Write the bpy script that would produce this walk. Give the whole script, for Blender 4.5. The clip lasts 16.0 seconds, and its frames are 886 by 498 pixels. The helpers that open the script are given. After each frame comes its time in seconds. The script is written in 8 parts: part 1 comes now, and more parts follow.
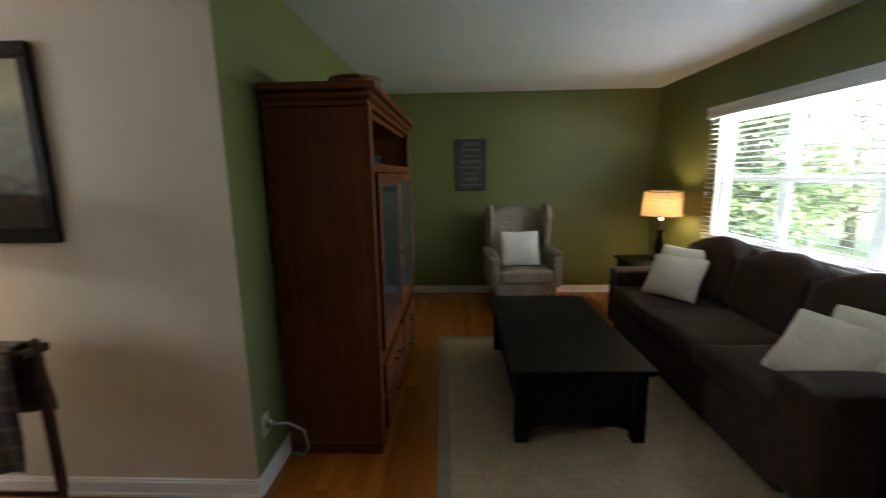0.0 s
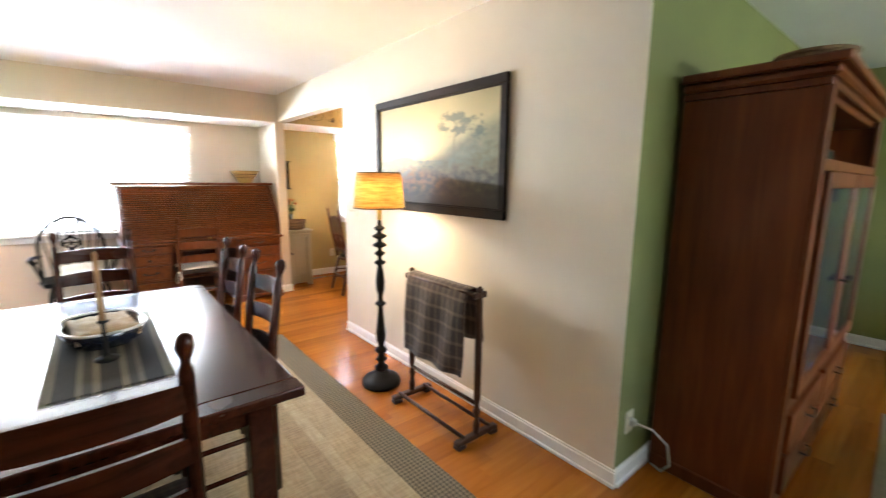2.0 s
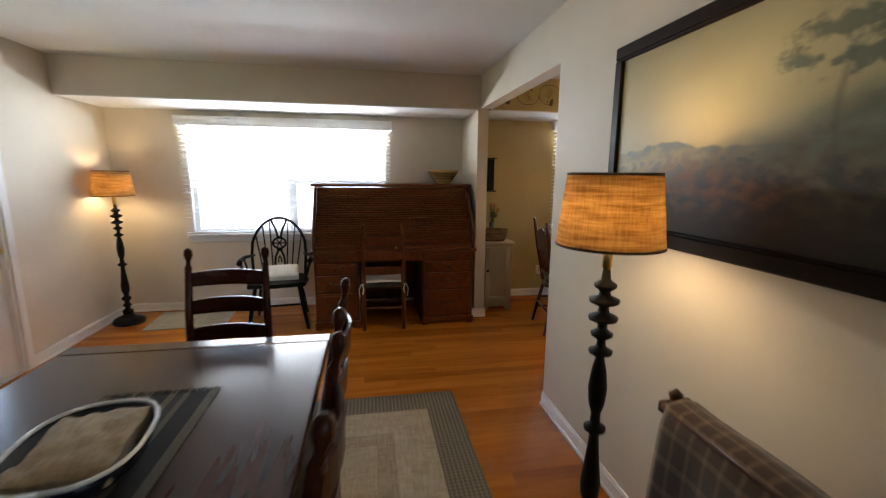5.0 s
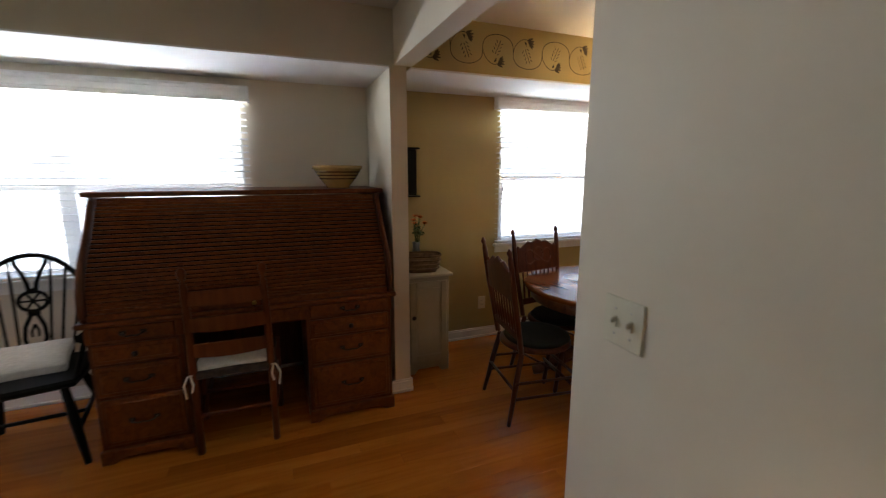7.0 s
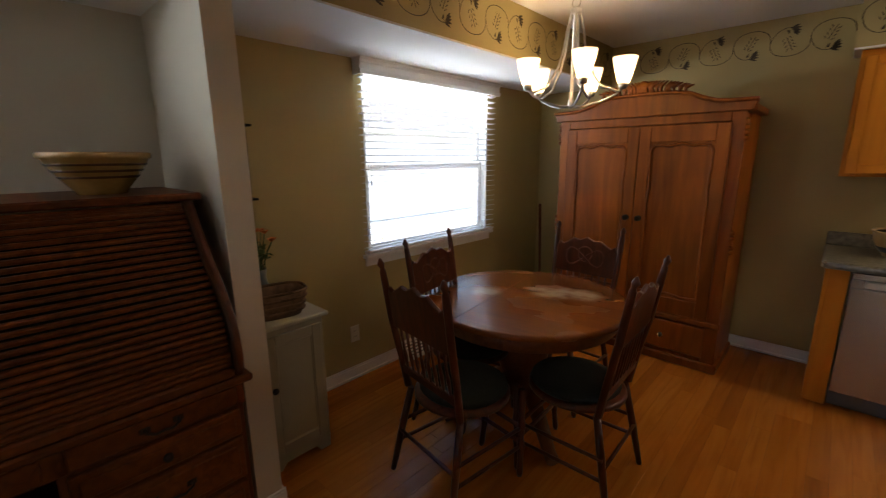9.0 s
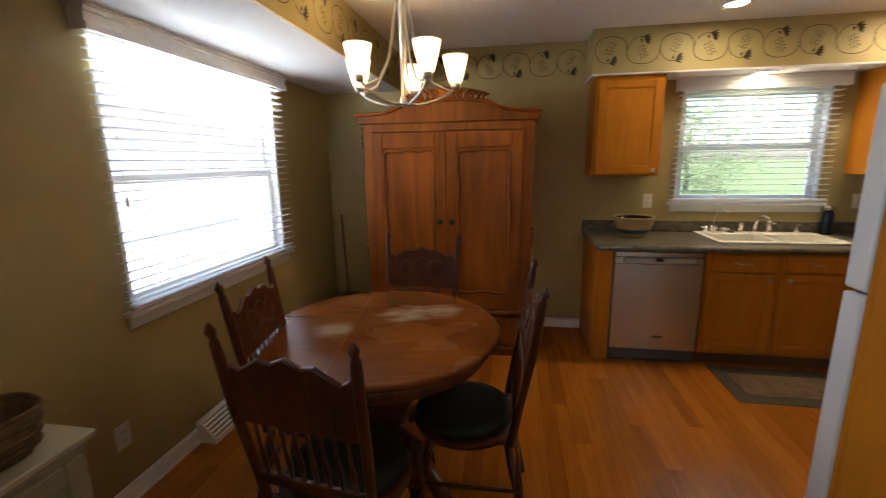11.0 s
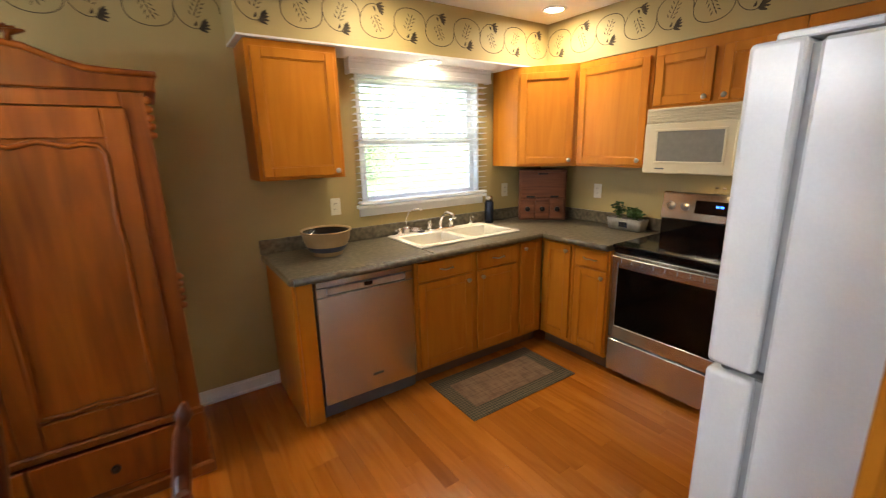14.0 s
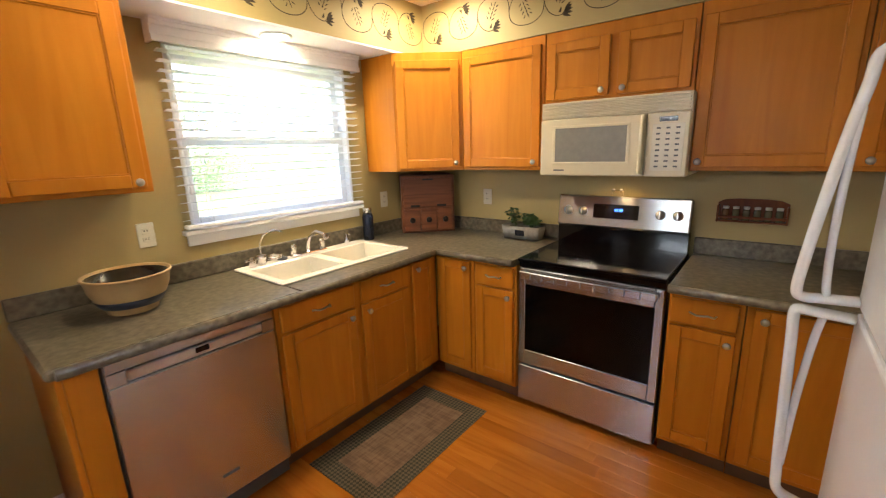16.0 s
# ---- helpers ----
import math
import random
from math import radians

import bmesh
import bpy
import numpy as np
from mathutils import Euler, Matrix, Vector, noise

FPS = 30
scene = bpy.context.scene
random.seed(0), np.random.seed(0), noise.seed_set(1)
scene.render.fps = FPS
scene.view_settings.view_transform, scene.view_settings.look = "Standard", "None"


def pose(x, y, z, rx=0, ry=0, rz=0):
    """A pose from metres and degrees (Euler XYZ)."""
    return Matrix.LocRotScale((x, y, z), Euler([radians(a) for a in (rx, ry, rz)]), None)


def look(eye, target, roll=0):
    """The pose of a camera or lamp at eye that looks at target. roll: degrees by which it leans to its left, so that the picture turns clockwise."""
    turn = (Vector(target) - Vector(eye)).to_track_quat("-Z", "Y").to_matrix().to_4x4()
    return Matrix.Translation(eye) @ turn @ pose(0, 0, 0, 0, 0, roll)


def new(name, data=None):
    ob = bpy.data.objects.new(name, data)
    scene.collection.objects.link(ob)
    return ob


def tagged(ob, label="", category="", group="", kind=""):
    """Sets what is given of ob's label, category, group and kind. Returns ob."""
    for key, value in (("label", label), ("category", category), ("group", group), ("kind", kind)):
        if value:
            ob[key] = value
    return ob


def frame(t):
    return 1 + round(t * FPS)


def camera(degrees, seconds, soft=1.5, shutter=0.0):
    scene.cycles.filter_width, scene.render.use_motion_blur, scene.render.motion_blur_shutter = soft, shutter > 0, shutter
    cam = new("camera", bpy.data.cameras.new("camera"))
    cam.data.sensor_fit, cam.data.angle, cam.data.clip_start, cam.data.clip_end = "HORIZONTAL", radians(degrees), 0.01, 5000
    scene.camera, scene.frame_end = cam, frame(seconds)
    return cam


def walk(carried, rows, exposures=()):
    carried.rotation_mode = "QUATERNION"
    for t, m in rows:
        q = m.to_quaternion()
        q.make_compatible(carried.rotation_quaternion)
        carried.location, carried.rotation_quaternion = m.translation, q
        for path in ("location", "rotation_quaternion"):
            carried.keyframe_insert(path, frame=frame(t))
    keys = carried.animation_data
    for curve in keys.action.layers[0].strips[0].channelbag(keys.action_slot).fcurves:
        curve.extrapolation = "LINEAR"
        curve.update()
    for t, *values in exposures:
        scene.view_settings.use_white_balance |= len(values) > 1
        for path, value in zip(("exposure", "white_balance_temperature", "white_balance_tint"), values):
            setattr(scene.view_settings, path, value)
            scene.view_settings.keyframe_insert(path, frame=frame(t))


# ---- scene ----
cam = camera(93.1, 16.0, soft=1.15, shutter=0.5)
PATH = [
    (0, (-0.395, 0.555, 1.504), (-0.477, 2.522, 1.154), -0.9),
    (0.5, (-0.424, 0.548, 1.503), (-0.934, 2.451, 1.157), -0.4),
    (1, (-0.44, 0.527, 1.486), (-1.337, 2.283, 1.152), -0.2),
    (1.5, (-0.461, 0.506, 1.469), (-1.697, 2.045, 1.143), 0.2),
    (2, (-0.484, 0.478, 1.468), (-2.005, 1.735, 1.142), 0.6),
    (2.5, (-0.548, 0.474, 1.466), (-2.277, 1.424, 1.135), 1.0),
    (3, (-0.671, 0.512, 1.472), (-2.532, 1.166, 1.138), 1.4),
    (3.2, (-0.732, 0.538, 1.477), (-2.63, 1.071, 1.141), 1.5),
    (5.3, (-1.943, 1.268, 1.516), (-3.882, 1.611, 1.167), 0.5),
    (5.5, (-2.116, 1.317, 1.526), (-4.048, 1.701, 1.177), 0.4),
    (6, (-2.523, 1.431, 1.522), (-4.439, 1.885, 1.17), 0.4),
    (6.5, (-2.915, 1.494, 1.524), (-4.797, 2.073, 1.171), 0.2),
    (7, (-3.275, 1.577, 1.515), (-5.104, 2.299, 1.151), 0.1),
    (7.5, (-3.571, 1.624, 1.516), (-5.327, 2.496, 1.117), -0.0),
    (8, (-3.86, 1.665, 1.52), (-5.505, 2.724, 1.105), -0.1),
    (10.3, (-4.741, 1.757, 1.528), (-5.448, 3.582, 1.116), -0.6),
    (10.5, (-4.824, 1.804, 1.515), (-5.410, 3.674, 1.109), -0.6),
    (11, (-4.895, 1.853, 1.516), (-5.216, 3.785, 1.11), -0.8),
    (11.5, (-4.97, 1.946, 1.527), (-4.961, 3.902, 1.11), -1.0),
    (12, (-4.989, 2.11, 1.525), (-4.697, 4.041, 1.098), -1.3),
    (12.5, (-4.969, 2.291, 1.534), (-4.433, 4.168, 1.099), -1.4),
    (13, (-4.936, 2.473, 1.535), (-4.183, 4.271, 1.091), -1.5),
    (13.5, (-4.879, 2.663, 1.543), (-3.945, 4.372, 1.088), -1.5),
    (14, (-4.765, 2.84, 1.557), (-3.683, 4.454, 1.083), -1.4),
    (14.5, (-4.64, 3.003, 1.523), (-3.428, 4.527, 1.068), -1.6),
    (15, (-4.555, 3.133, 1.523), (-3.221, 4.55, 1.065), -1.7),
    (15.5, (-4.499, 3.243, 1.522), (-3.052, 4.545, 1.063), -1.7),
    (16, (-4.427, 3.331, 1.523), (-2.903, 4.542, 1.062), -1.8),
]
EXPOSURES = [(0.0, 4.0), (0.5, 4.85), (1.0, 5.45), (1.5, 5.6), (2.5, 5.3), (3.2, 4.5), (5.3, 3.42), (5.5, 3.33), (7.0, 3.05), (8.2, 2.6),
             (10.3, 2.7), (11.0, 2.82), (12.0, 3.15), (13.0, 3.55), (14.5, 3.7), (16.0, 3.85)]
walk(cam, [(t, look(eye, target, roll)) for t, eye, target, roll in PATH], EXPOSURES)

# ---- world, sun and lamps ----
world = bpy.data.worlds.new("sky_world")
world.use_nodes = True
scene.world = world
wn = world.node_tree.nodes
sky = wn.new("ShaderNodeTexSky")
sky.sky_type, sky.sun_disc = "NISHITA", False
sky.sun_elevation, sky.sun_rotation = radians(72), radians(155)
sky.air_density, sky.dust_density = 1.0, 3.0
wn["Background"].inputs["Strength"].default_value = 0.15
world.node_tree.links.new(sky.outputs[0], wn["Background"].inputs["Color"])
sun = new("sun", bpy.data.lights.new("sun", "SUN"))
sun.data.energy, sun.data.angle, sun.data.color = 1.0, radians(12), (1.0, 0.96, 0.9)
sun.matrix_world = look((0, 0, 12), (-1.6, 3.4, 0))


def bulb(name, x, y, z, watts, colour=(1.0, 0.77, 0.48), radius=0.03):
    lamp = new(name, bpy.data.lights.new(name, "POINT"))
    lamp.data.energy, lamp.data.color, lamp.data.shadow_soft_size = watts, colour, radius
    lamp.location = (x, y, z)
    return lamp


def window_light(name, eye, target, w, h, watts):
    """The sky's light in a window's opening."""
    lamp = new(name, bpy.data.lights.new(name, "AREA"))
    lamp.data.shape, lamp.data.size, lamp.data.size_y = "RECTANGLE", w, h
    lamp.data.energy, lamp.data.color = watts, (0.86, 0.93, 1.0)
    lamp.matrix_world = look(eye, target)
    return lamp


WALL_W, WALL_S, KITCHEN_N, KITCHEN_E, LIVING_N, LIVING_E = -6.60, -1.42, 5.66, -1.74, 5.80, 1.96
CEIL, SOFFIT = 2.46, 2.135
PART_Y, PART_B = 2.290, 2.405          # partition between dining room and kitchen
JAMB_X, POST_X, GREEN_X = -4.128, -5.90, -1.362
BULB = 0.33
bulb("bulb_floor_lamp", -2.972, 1.966, 1.42, BULB)
bulb("bulb_corner_lamp", -6.24, -1.235, 1.40, BULB)
bulb("bulb_table_lamp", 1.68, 4.96, 1.2, 0.22)
CHAND = (-5.44, 4.0)
for k in range(5):
    a = radians(72 * k + 20)
    bulb("bulb_chandelier", CHAND[0] + 0.265 * math.cos(a), CHAND[1] + 0.265 * math.sin(a), 1.965, 0.5, (1.0, 0.76, 0.46), 0.02)


def spot(name, x, y, z, watts, size=70):
    lamp = new(name, bpy.data.lights.new(name, "SPOT"))
    lamp.data.energy, lamp.data.color, lamp.data.spot_size, lamp.data.spot_blend, lamp.data.shadow_soft_size = watts, (1.0, 0.87, 0.66), radians(size), 0.6, 0.04
    lamp.location = (x, y, z)
    return lamp


DOWNLIGHTS = [(-3.54, 4.98, CEIL), (-2.31, 5.05, CEIL), (-3.06, 5.5, SOFFIT)]
for (x, y, z), power in zip(DOWNLIGHTS, (1.3, 2.3, 0.55)):
    spot("bulb_downlight", x, y, z - 0.012, power, 166)
hood = spot("bulb_hood", -1.93, 4.05, 1.345, 0.32, 150)
hood.data.color = (1.0, 0.62, 0.26)

window_light("sky_light_living", (LIVING_E + 0.06, 3.42, 1.90), (0.6, 3.42, 1.5), 2.2, 0.10, 1.65)
window_light("sky_light_dining", (WALL_W - 0.06, 0.34, 1.92), (-5.2, 0.34, 1.05), 2.0, 0.10, 6.0)
window_light("sky_light_kitchen", (WALL_W - 0.06, 4.09, 1.97), (-5.3, 4.09, 1.1), 1.25, 0.10, 2.2)

# ---- materials ----


def material(name):
    m = bpy.data.materials.new(name)
    m.use_nodes = True
    return m, m.node_tree.nodes, m.node_tree.links, m.node_tree.nodes["Principled BSDF"]


def noise_node(n, l, scale, detail=4.0, stretch=(1, 1, 1), shift=True):
    co, mp, tx = n.new("ShaderNodeTexCoord"), n.new("ShaderNodeMapping"), n.new("ShaderNodeTexNoise")
    mp.inputs["Scale"].default_value = stretch
    if shift:
        info, mul = n.new("ShaderNodeObjectInfo"), n.new("ShaderNodeMath")
        mul.operation, mul.inputs[1].default_value = "MULTIPLY", 37.0
        l.new(info.outputs["Random"], mul.inputs[0])
        l.new(mul.outputs[0], mp.inputs["Location"])
    l.new(co.outputs["Object"], mp.inputs["Vector"])
    l.new(mp.outputs[0], tx.inputs["Vector"])
    tx.inputs["Scale"].default_value, tx.inputs["Detail"].default_value = scale, detail
    return tx


def ramp_node(n, l, source, stops):
    rp = n.new("ShaderNodeValToRGB")
    while len(rp.color_ramp.elements) < len(stops):
        rp.color_ramp.elements.new(0.5)
    for e, (p, c) in zip(rp.color_ramp.elements, stops):
        e.position, e.color = p, (*c, 1)
    l.new(source, rp.inputs[0])
    return rp


def mixed(n, l, a, b, fac, mode="MIX"):
    mx = n.new("ShaderNodeMix")
    mx.data_type, mx.blend_type = "RGBA", mode
    if isinstance(fac, float):
        mx.inputs[0].default_value = fac
    else:
        l.new(fac, mx.inputs[0])
    l.new(a, mx.inputs[6])
    if isinstance(b, tuple):
        mx.inputs[7].default_value = (*b, 1)
    else:
        l.new(b, mx.inputs[7])
    return mx.outputs[2]


def bump(n, l, bsdf, height, strength, distance=0.002):
    bp = n.new("ShaderNodeBump")
    bp.inputs["Strength"].default_value, bp.inputs["Distance"].default_value = strength, distance
    l.new(height, bp.inputs["Height"])
    l.new(bp.outputs[0], bsdf.inputs["Normal"])


def shade(c, k):
    return tuple(min(1.0, v * k) for v in c)


def paint(name, c, rough=0.55, relief=0.12, scale=260.0, spread=0.05):
    """Wall and furniture paint: roller stipple, faint blotches."""
    m, n, l, b = material(name)
    big = noise_node(n, l, 1.7, 3.0, shift=False)
    rp = ramp_node(n, l, big.outputs[0], [(0.3, shade(c, 1 - spread)), (0.7, shade(c, 1 + spread))])
    l.new(rp.outputs[0], b.inputs["Base Color"])
    b.inputs["Roughness"].default_value = rough
    fine = noise_node(n, l, scale, 2.0, shift=False)
    bump(n, l, b, fine.outputs[0], relief, 0.001)
    return m


def wood(name, dark, light, axis="z", rough=0.35, grain=9.0, coat=0.0, relief=0.08, blotch=0.35):
    """Varnished or stained wood with its grain along one axis."""
    m, n, l, b = material(name)
    st = {"x": (0.09, 1, 1), "y": (1, 0.09, 1), "z": (1, 1, 0.09)}[axis]
    g = noise_node(n, l, grain * 3.2, 7.0, st)
    g.inputs["Distortion"].default_value = 0.9
    rp = ramp_node(n, l, g.outputs[0], [(0.28, dark), (0.5, tuple((p + q) / 2 for p, q in zip(dark, light))), (0.72, light)])
    big = noise_node(n, l, 2.6, 3.0, tuple(0.45 if v < 1 else 1 for v in st))
    rb = ramp_node(n, l, big.outputs[0], [(0.3, (1 - blotch,) * 3), (0.7, (1.0, 1.0, 1.0))])
    l.new(mixed(n, l, rp.outputs[0], rb.outputs[0], 1.0, "MULTIPLY"), b.inputs["Base Color"])
    rr = n.new("ShaderNodeMapRange")
    rr.inputs[3].default_value, rr.inputs[4].default_value = rough - 0.06, rough + 0.1
    l.new(big.outputs[0], rr.inputs[0])
    l.new(rr.outputs[0], b.inputs["Roughness"])
    b.inputs["Coat Weight"].default_value, b.inputs["Coat Roughness"].default_value = coat, 0.15
    b.inputs["Specular IOR Level"].default_value = 0.3
    bump(n, l, b, g.outputs[0], relief, 0.001)
    return m


def plain(name, c, rough=0.5, metal=0.0, spread=0.06, scale=30.0, relief=0.03, coat=0.0):
    m, n, l, b = material(name)
    t = noise_node(n, l, scale, 4.0)
    rp = ramp_node(n, l, t.outputs[0], [(0.3, shade(c, 1 - spread)), (0.7, shade(c, 1 + spread))])
    l.new(rp.outputs[0], b.inputs["Base Color"])
    b.inputs["Roughness"].default_value, b.inputs["Metallic"].default_value = rough, metal
    b.inputs["Coat Weight"].default_value = coat
    bump(n, l, b, t.outputs[0], relief, 0.001)
    return m


def cloth(name, a, c, threads=700.0, relief=0.35, blotch=0.12, sheen=0.2):
    """Woven fabric: fine crossing threads and soft blotches."""
    m, n, l, b = material(name)
    u = noise_node(n, l, threads * 0.35, 2.0, (1, 0.12, 1))
    v = noise_node(n, l, threads * 0.35, 2.0, (0.12, 1, 0.12))
    both = mixed(n, l, u.outputs[0], v.outputs[0], 0.5)
    rp = ramp_node(n, l, both, [(0.38, a), (0.62, c)])
    big = noise_node(n, l, 7.0, 3.0)
    rb = ramp_node(n, l, big.outputs[0], [(0.3, (1 - blotch,) * 3), (0.7, (1.0, 1.0, 1.0))])
    l.new(mixed(n, l, rp.outputs[0], rb.outputs[0], 1.0, "MULTIPLY"), b.inputs["Base Color"])
    b.inputs["Roughness"].default_value, b.inputs["Sheen Weight"].default_value = 0.9, sheen
    bump(n, l, b, both, relief, 0.0015)
    return m


def brushed(name, c, axis="x", rough=0.3):
    m, n, l, b = material(name)
    st = {"x": (0.02, 1, 1), "y": (1, 0.02, 1), "z": (1, 1, 0.02)}[axis]
    g = noise_node(n, l, 420.0, 3.0, st)
    rp = ramp_node(n, l, g.outputs[0], [(0.3, shade(c, 0.9)), (0.7, shade(c, 1.08))])
    l.new(rp.outputs[0], b.inputs["Base Color"])
    b.inputs["Metallic"].default_value, b.inputs["Roughness"].default_value = 1.0, rough
    tg = n.new("ShaderNodeCombineXYZ")
    tg.inputs[2].default_value = 1.0
    l.new(tg.outputs[0], b.inputs["Tangent"])
    b.inputs["Anisotropic"].default_value, b.inputs["Anisotropic Rotation"].default_value = 0.9, 0.0
    bump(n, l, b, g.outputs[0], 0.05, 0.0005)
    return m


def glass(name, c=(1, 1, 1), rough=0.0):
    m, n, l, b = material(name)
    b.inputs["Base Color"].default_value = (*c, 1)
    b.inputs["Transmission Weight"].default_value, b.inputs["Roughness"].default_value, b.inputs["IOR"].default_value = 1.0, rough, 1.45
    return m


def pane_glass(name):
    """Thin window glass: clear, with a weak reflection."""
    m, n, l, b = material(name)
    clear, gloss, mix, fr, pw, sc = n.new("ShaderNodeBsdfTransparent"), n.new("ShaderNodeBsdfGlossy"), n.new("ShaderNodeMixShader"), n.new("ShaderNodeLayerWeight"), n.new("ShaderNodeMath"), n.new("ShaderNodeMath")
    gloss.inputs["Roughness"].default_value = 0.02
    pw.operation, pw.inputs[1].default_value = "POWER", 4.0
    sc.operation, sc.inputs[1].default_value, sc.inputs[2].default_value = "MULTIPLY_ADD", 0.4, 0.03
    l.new(fr.outputs["Facing"], pw.inputs[0])
    l.new(pw.outputs[0], sc.inputs[0])
    l.new(sc.outputs[0], mix.inputs[0])
    l.new(clear.outputs[0], mix.inputs[1])
    l.new(gloss.outputs[0], mix.inputs[2])
    l.new(mix.outputs[0], n["Material Output"].inputs["Surface"])
    return m


def shade_cloth(name, a, c):
    """Burlap lampshade that lets its bulb's light through."""
    m, n, l, b = material(name)
    u = noise_node(n, l, 150.0, 3.0, (1, 1, 0.06))
    v = noise_node(n, l, 110.0, 3.0, (0.07, 0.07, 1))
    both = mixed(n, l, u.outputs[0], v.outputs[0], 0.68)
    rp = ramp_node(n, l, both, [(0.36, a), (0.64, c)])
    tr, mix = n.new("ShaderNodeBsdfTranslucent"), n.new("ShaderNodeMixShader")
    l.new(rp.outputs[0], tr.inputs["Color"])
    l.new(rp.outputs[0], b.inputs["Base Color"])
    b.inputs["Roughness"].default_value = 0.95
    mix.inputs[0].default_value = 0.55
    l.new(b.outputs[0], mix.inputs[1])
    l.new(tr.outputs[0], mix.inputs[2])
    l.new(mix.outputs[0], n["Material Output"].inputs["Surface"])
    bump(n, l, b, both, 0.4, 0.002)
    return m


def glow(name, c, strength):
    m, n, l, b = material(name)
    b.inputs["Base Color"].default_value = (*c, 1)
    b.inputs["Emission Color"].default_value, b.inputs["Emission Strength"].default_value = (*c, 1), strength
    return m


M_GREIGE = paint("greige_wall_paint", (0.64, 0.57, 0.46))
M_GREEN = paint("olive_green_wall_paint", (0.15, 0.165, 0.052))
M_OCHRE = paint("khaki_ochre_wall_paint", (0.40, 0.31, 0.125))
M_CEIL = paint("white_ceiling_paint", (0.78, 0.78, 0.77), 0.8, 0.35, 140.0, 0.03)
M_TRIM = paint("white_gloss_trim_paint", (0.80, 0.79, 0.76), 0.3, 0.04, 120.0, 0.03)
M_SUB = plain("dark_joint", (0.20, 0.085, 0.024), 0.6)
M_FLOOR = wood("oak_floor_varnish", (0.30, 0.125, 0.035), (0.52, 0.25, 0.085), "y", 0.25, 7.0, 0.15, 0.05, 0.3)
M_BLIND = plain("white_blind_slat", (0.80, 0.80, 0.79), 0.4, spread=0.02)
M_PANE = pane_glass("window_pane_glass")
M_CHERRY = wood("dark_cherry_wood", (0.11, 0.028, 0.008), (0.20, 0.055, 0.014), "z", 0.38, 7.0, 0.0)
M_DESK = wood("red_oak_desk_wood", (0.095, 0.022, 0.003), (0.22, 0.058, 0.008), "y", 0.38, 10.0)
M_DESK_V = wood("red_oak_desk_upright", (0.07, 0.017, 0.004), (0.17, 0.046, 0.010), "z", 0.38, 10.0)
M_ESPRESSO = wood("espresso_stained_wood", (0.030, 0.007, 0.003), (0.068, 0.016, 0.007), "x", 0.22, 8.0, 0.1)
M_BLACKWOOD = wood("black_painted_wood", (0.004, 0.0045, 0.003), (0.009, 0.009, 0.007), "z", 0.45, 8.0, 0.0)
M_PINE = wood("honey_pine_wood", (0.20, 0.047, 0.004), (0.39, 0.112, 0.009), "z", 0.36, 4.5, 0.0, 0.03, 0.45)
M_MAPLE = wood("honey_maple_cabinet", (0.47, 0.156, 0.011), (0.57, 0.212, 0.017), "z", 0.36, 5.0, 0.0, 0.03, 0.14)
M_OAKCHAIR = wood("pressed_oak_chair_wood", (0.055, 0.012, 0.004), (0.14, 0.034, 0.009), "z", 0.3, 8.0, 0.15)
M_OAKTABLE = wood("worn_oak_tabletop", (0.11, 0.031, 0.007), (0.22, 0.07, 0.016), "y", 0.3, 8.0, 0.25)
M_OAKDARK = wood("dark_oak_rack_wood", (0.045, 0.018, 0.01), (0.10, 0.042, 0.02), "z", 0.4, 8.0)
M_BUFFET = wood("brown_maple_sideboard_wood", (0.20, 0.055, 0.008), (0.34, 0.112, 0.018), "z", 0.35, 6.0, 0.0)

for m, v in ((M_MAPLE, 0.18), (M_BLACKWOOD, 0.1), (M_PINE, 0.25), (M_CHERRY, 0.2), (M_BUFFET, 0.15)):
    m.node_tree.nodes["Principled BSDF"].inputs["Specular IOR Level"].default_value = v

# ---- shapes ----


def box(sx, sy, sz, at=(0, 0, 0), bev=0.004, rot=None, seg=1):
    bm = bmesh.new()
    bmesh.ops.create_cube(bm, size=1, matrix=Matrix.Diagonal((sx, sy, sz, 1)))
    if bev > 0:
        bmesh.ops.bevel(bm, geom=bm.edges[:], offset=min(bev, 0.45 * min(sx, sy, sz)), segments=seg, affect="EDGES", profile=0.5)
    m = Matrix.Translation(at)
    if rot:
        m = m @ Euler([radians(a) for a in rot]).to_matrix().to_4x4()
    bm.transform(m)
    return bm


def span(x0, x1, y0, y1, z0, z1, bev=0.004):
    return box(x1 - x0, y1 - y0, z1 - z0, ((x0 + x1) / 2, (y0 + y1) / 2, (z0 + z1) / 2), bev)


def join(*bms):
    out = bmesh.new()
    for b in bms:
        me = bpy.data.meshes.new("tmp")
        b.to_mesh(me)
        out.from_mesh(me)
        b.free()
        bpy.data.meshes.remove(me)
    return out


def moved(bm, x=0, y=0, z=0, rx=0, ry=0, rz=0):
    bm.transform(pose(x, y, z, rx, ry, rz))
    return bm


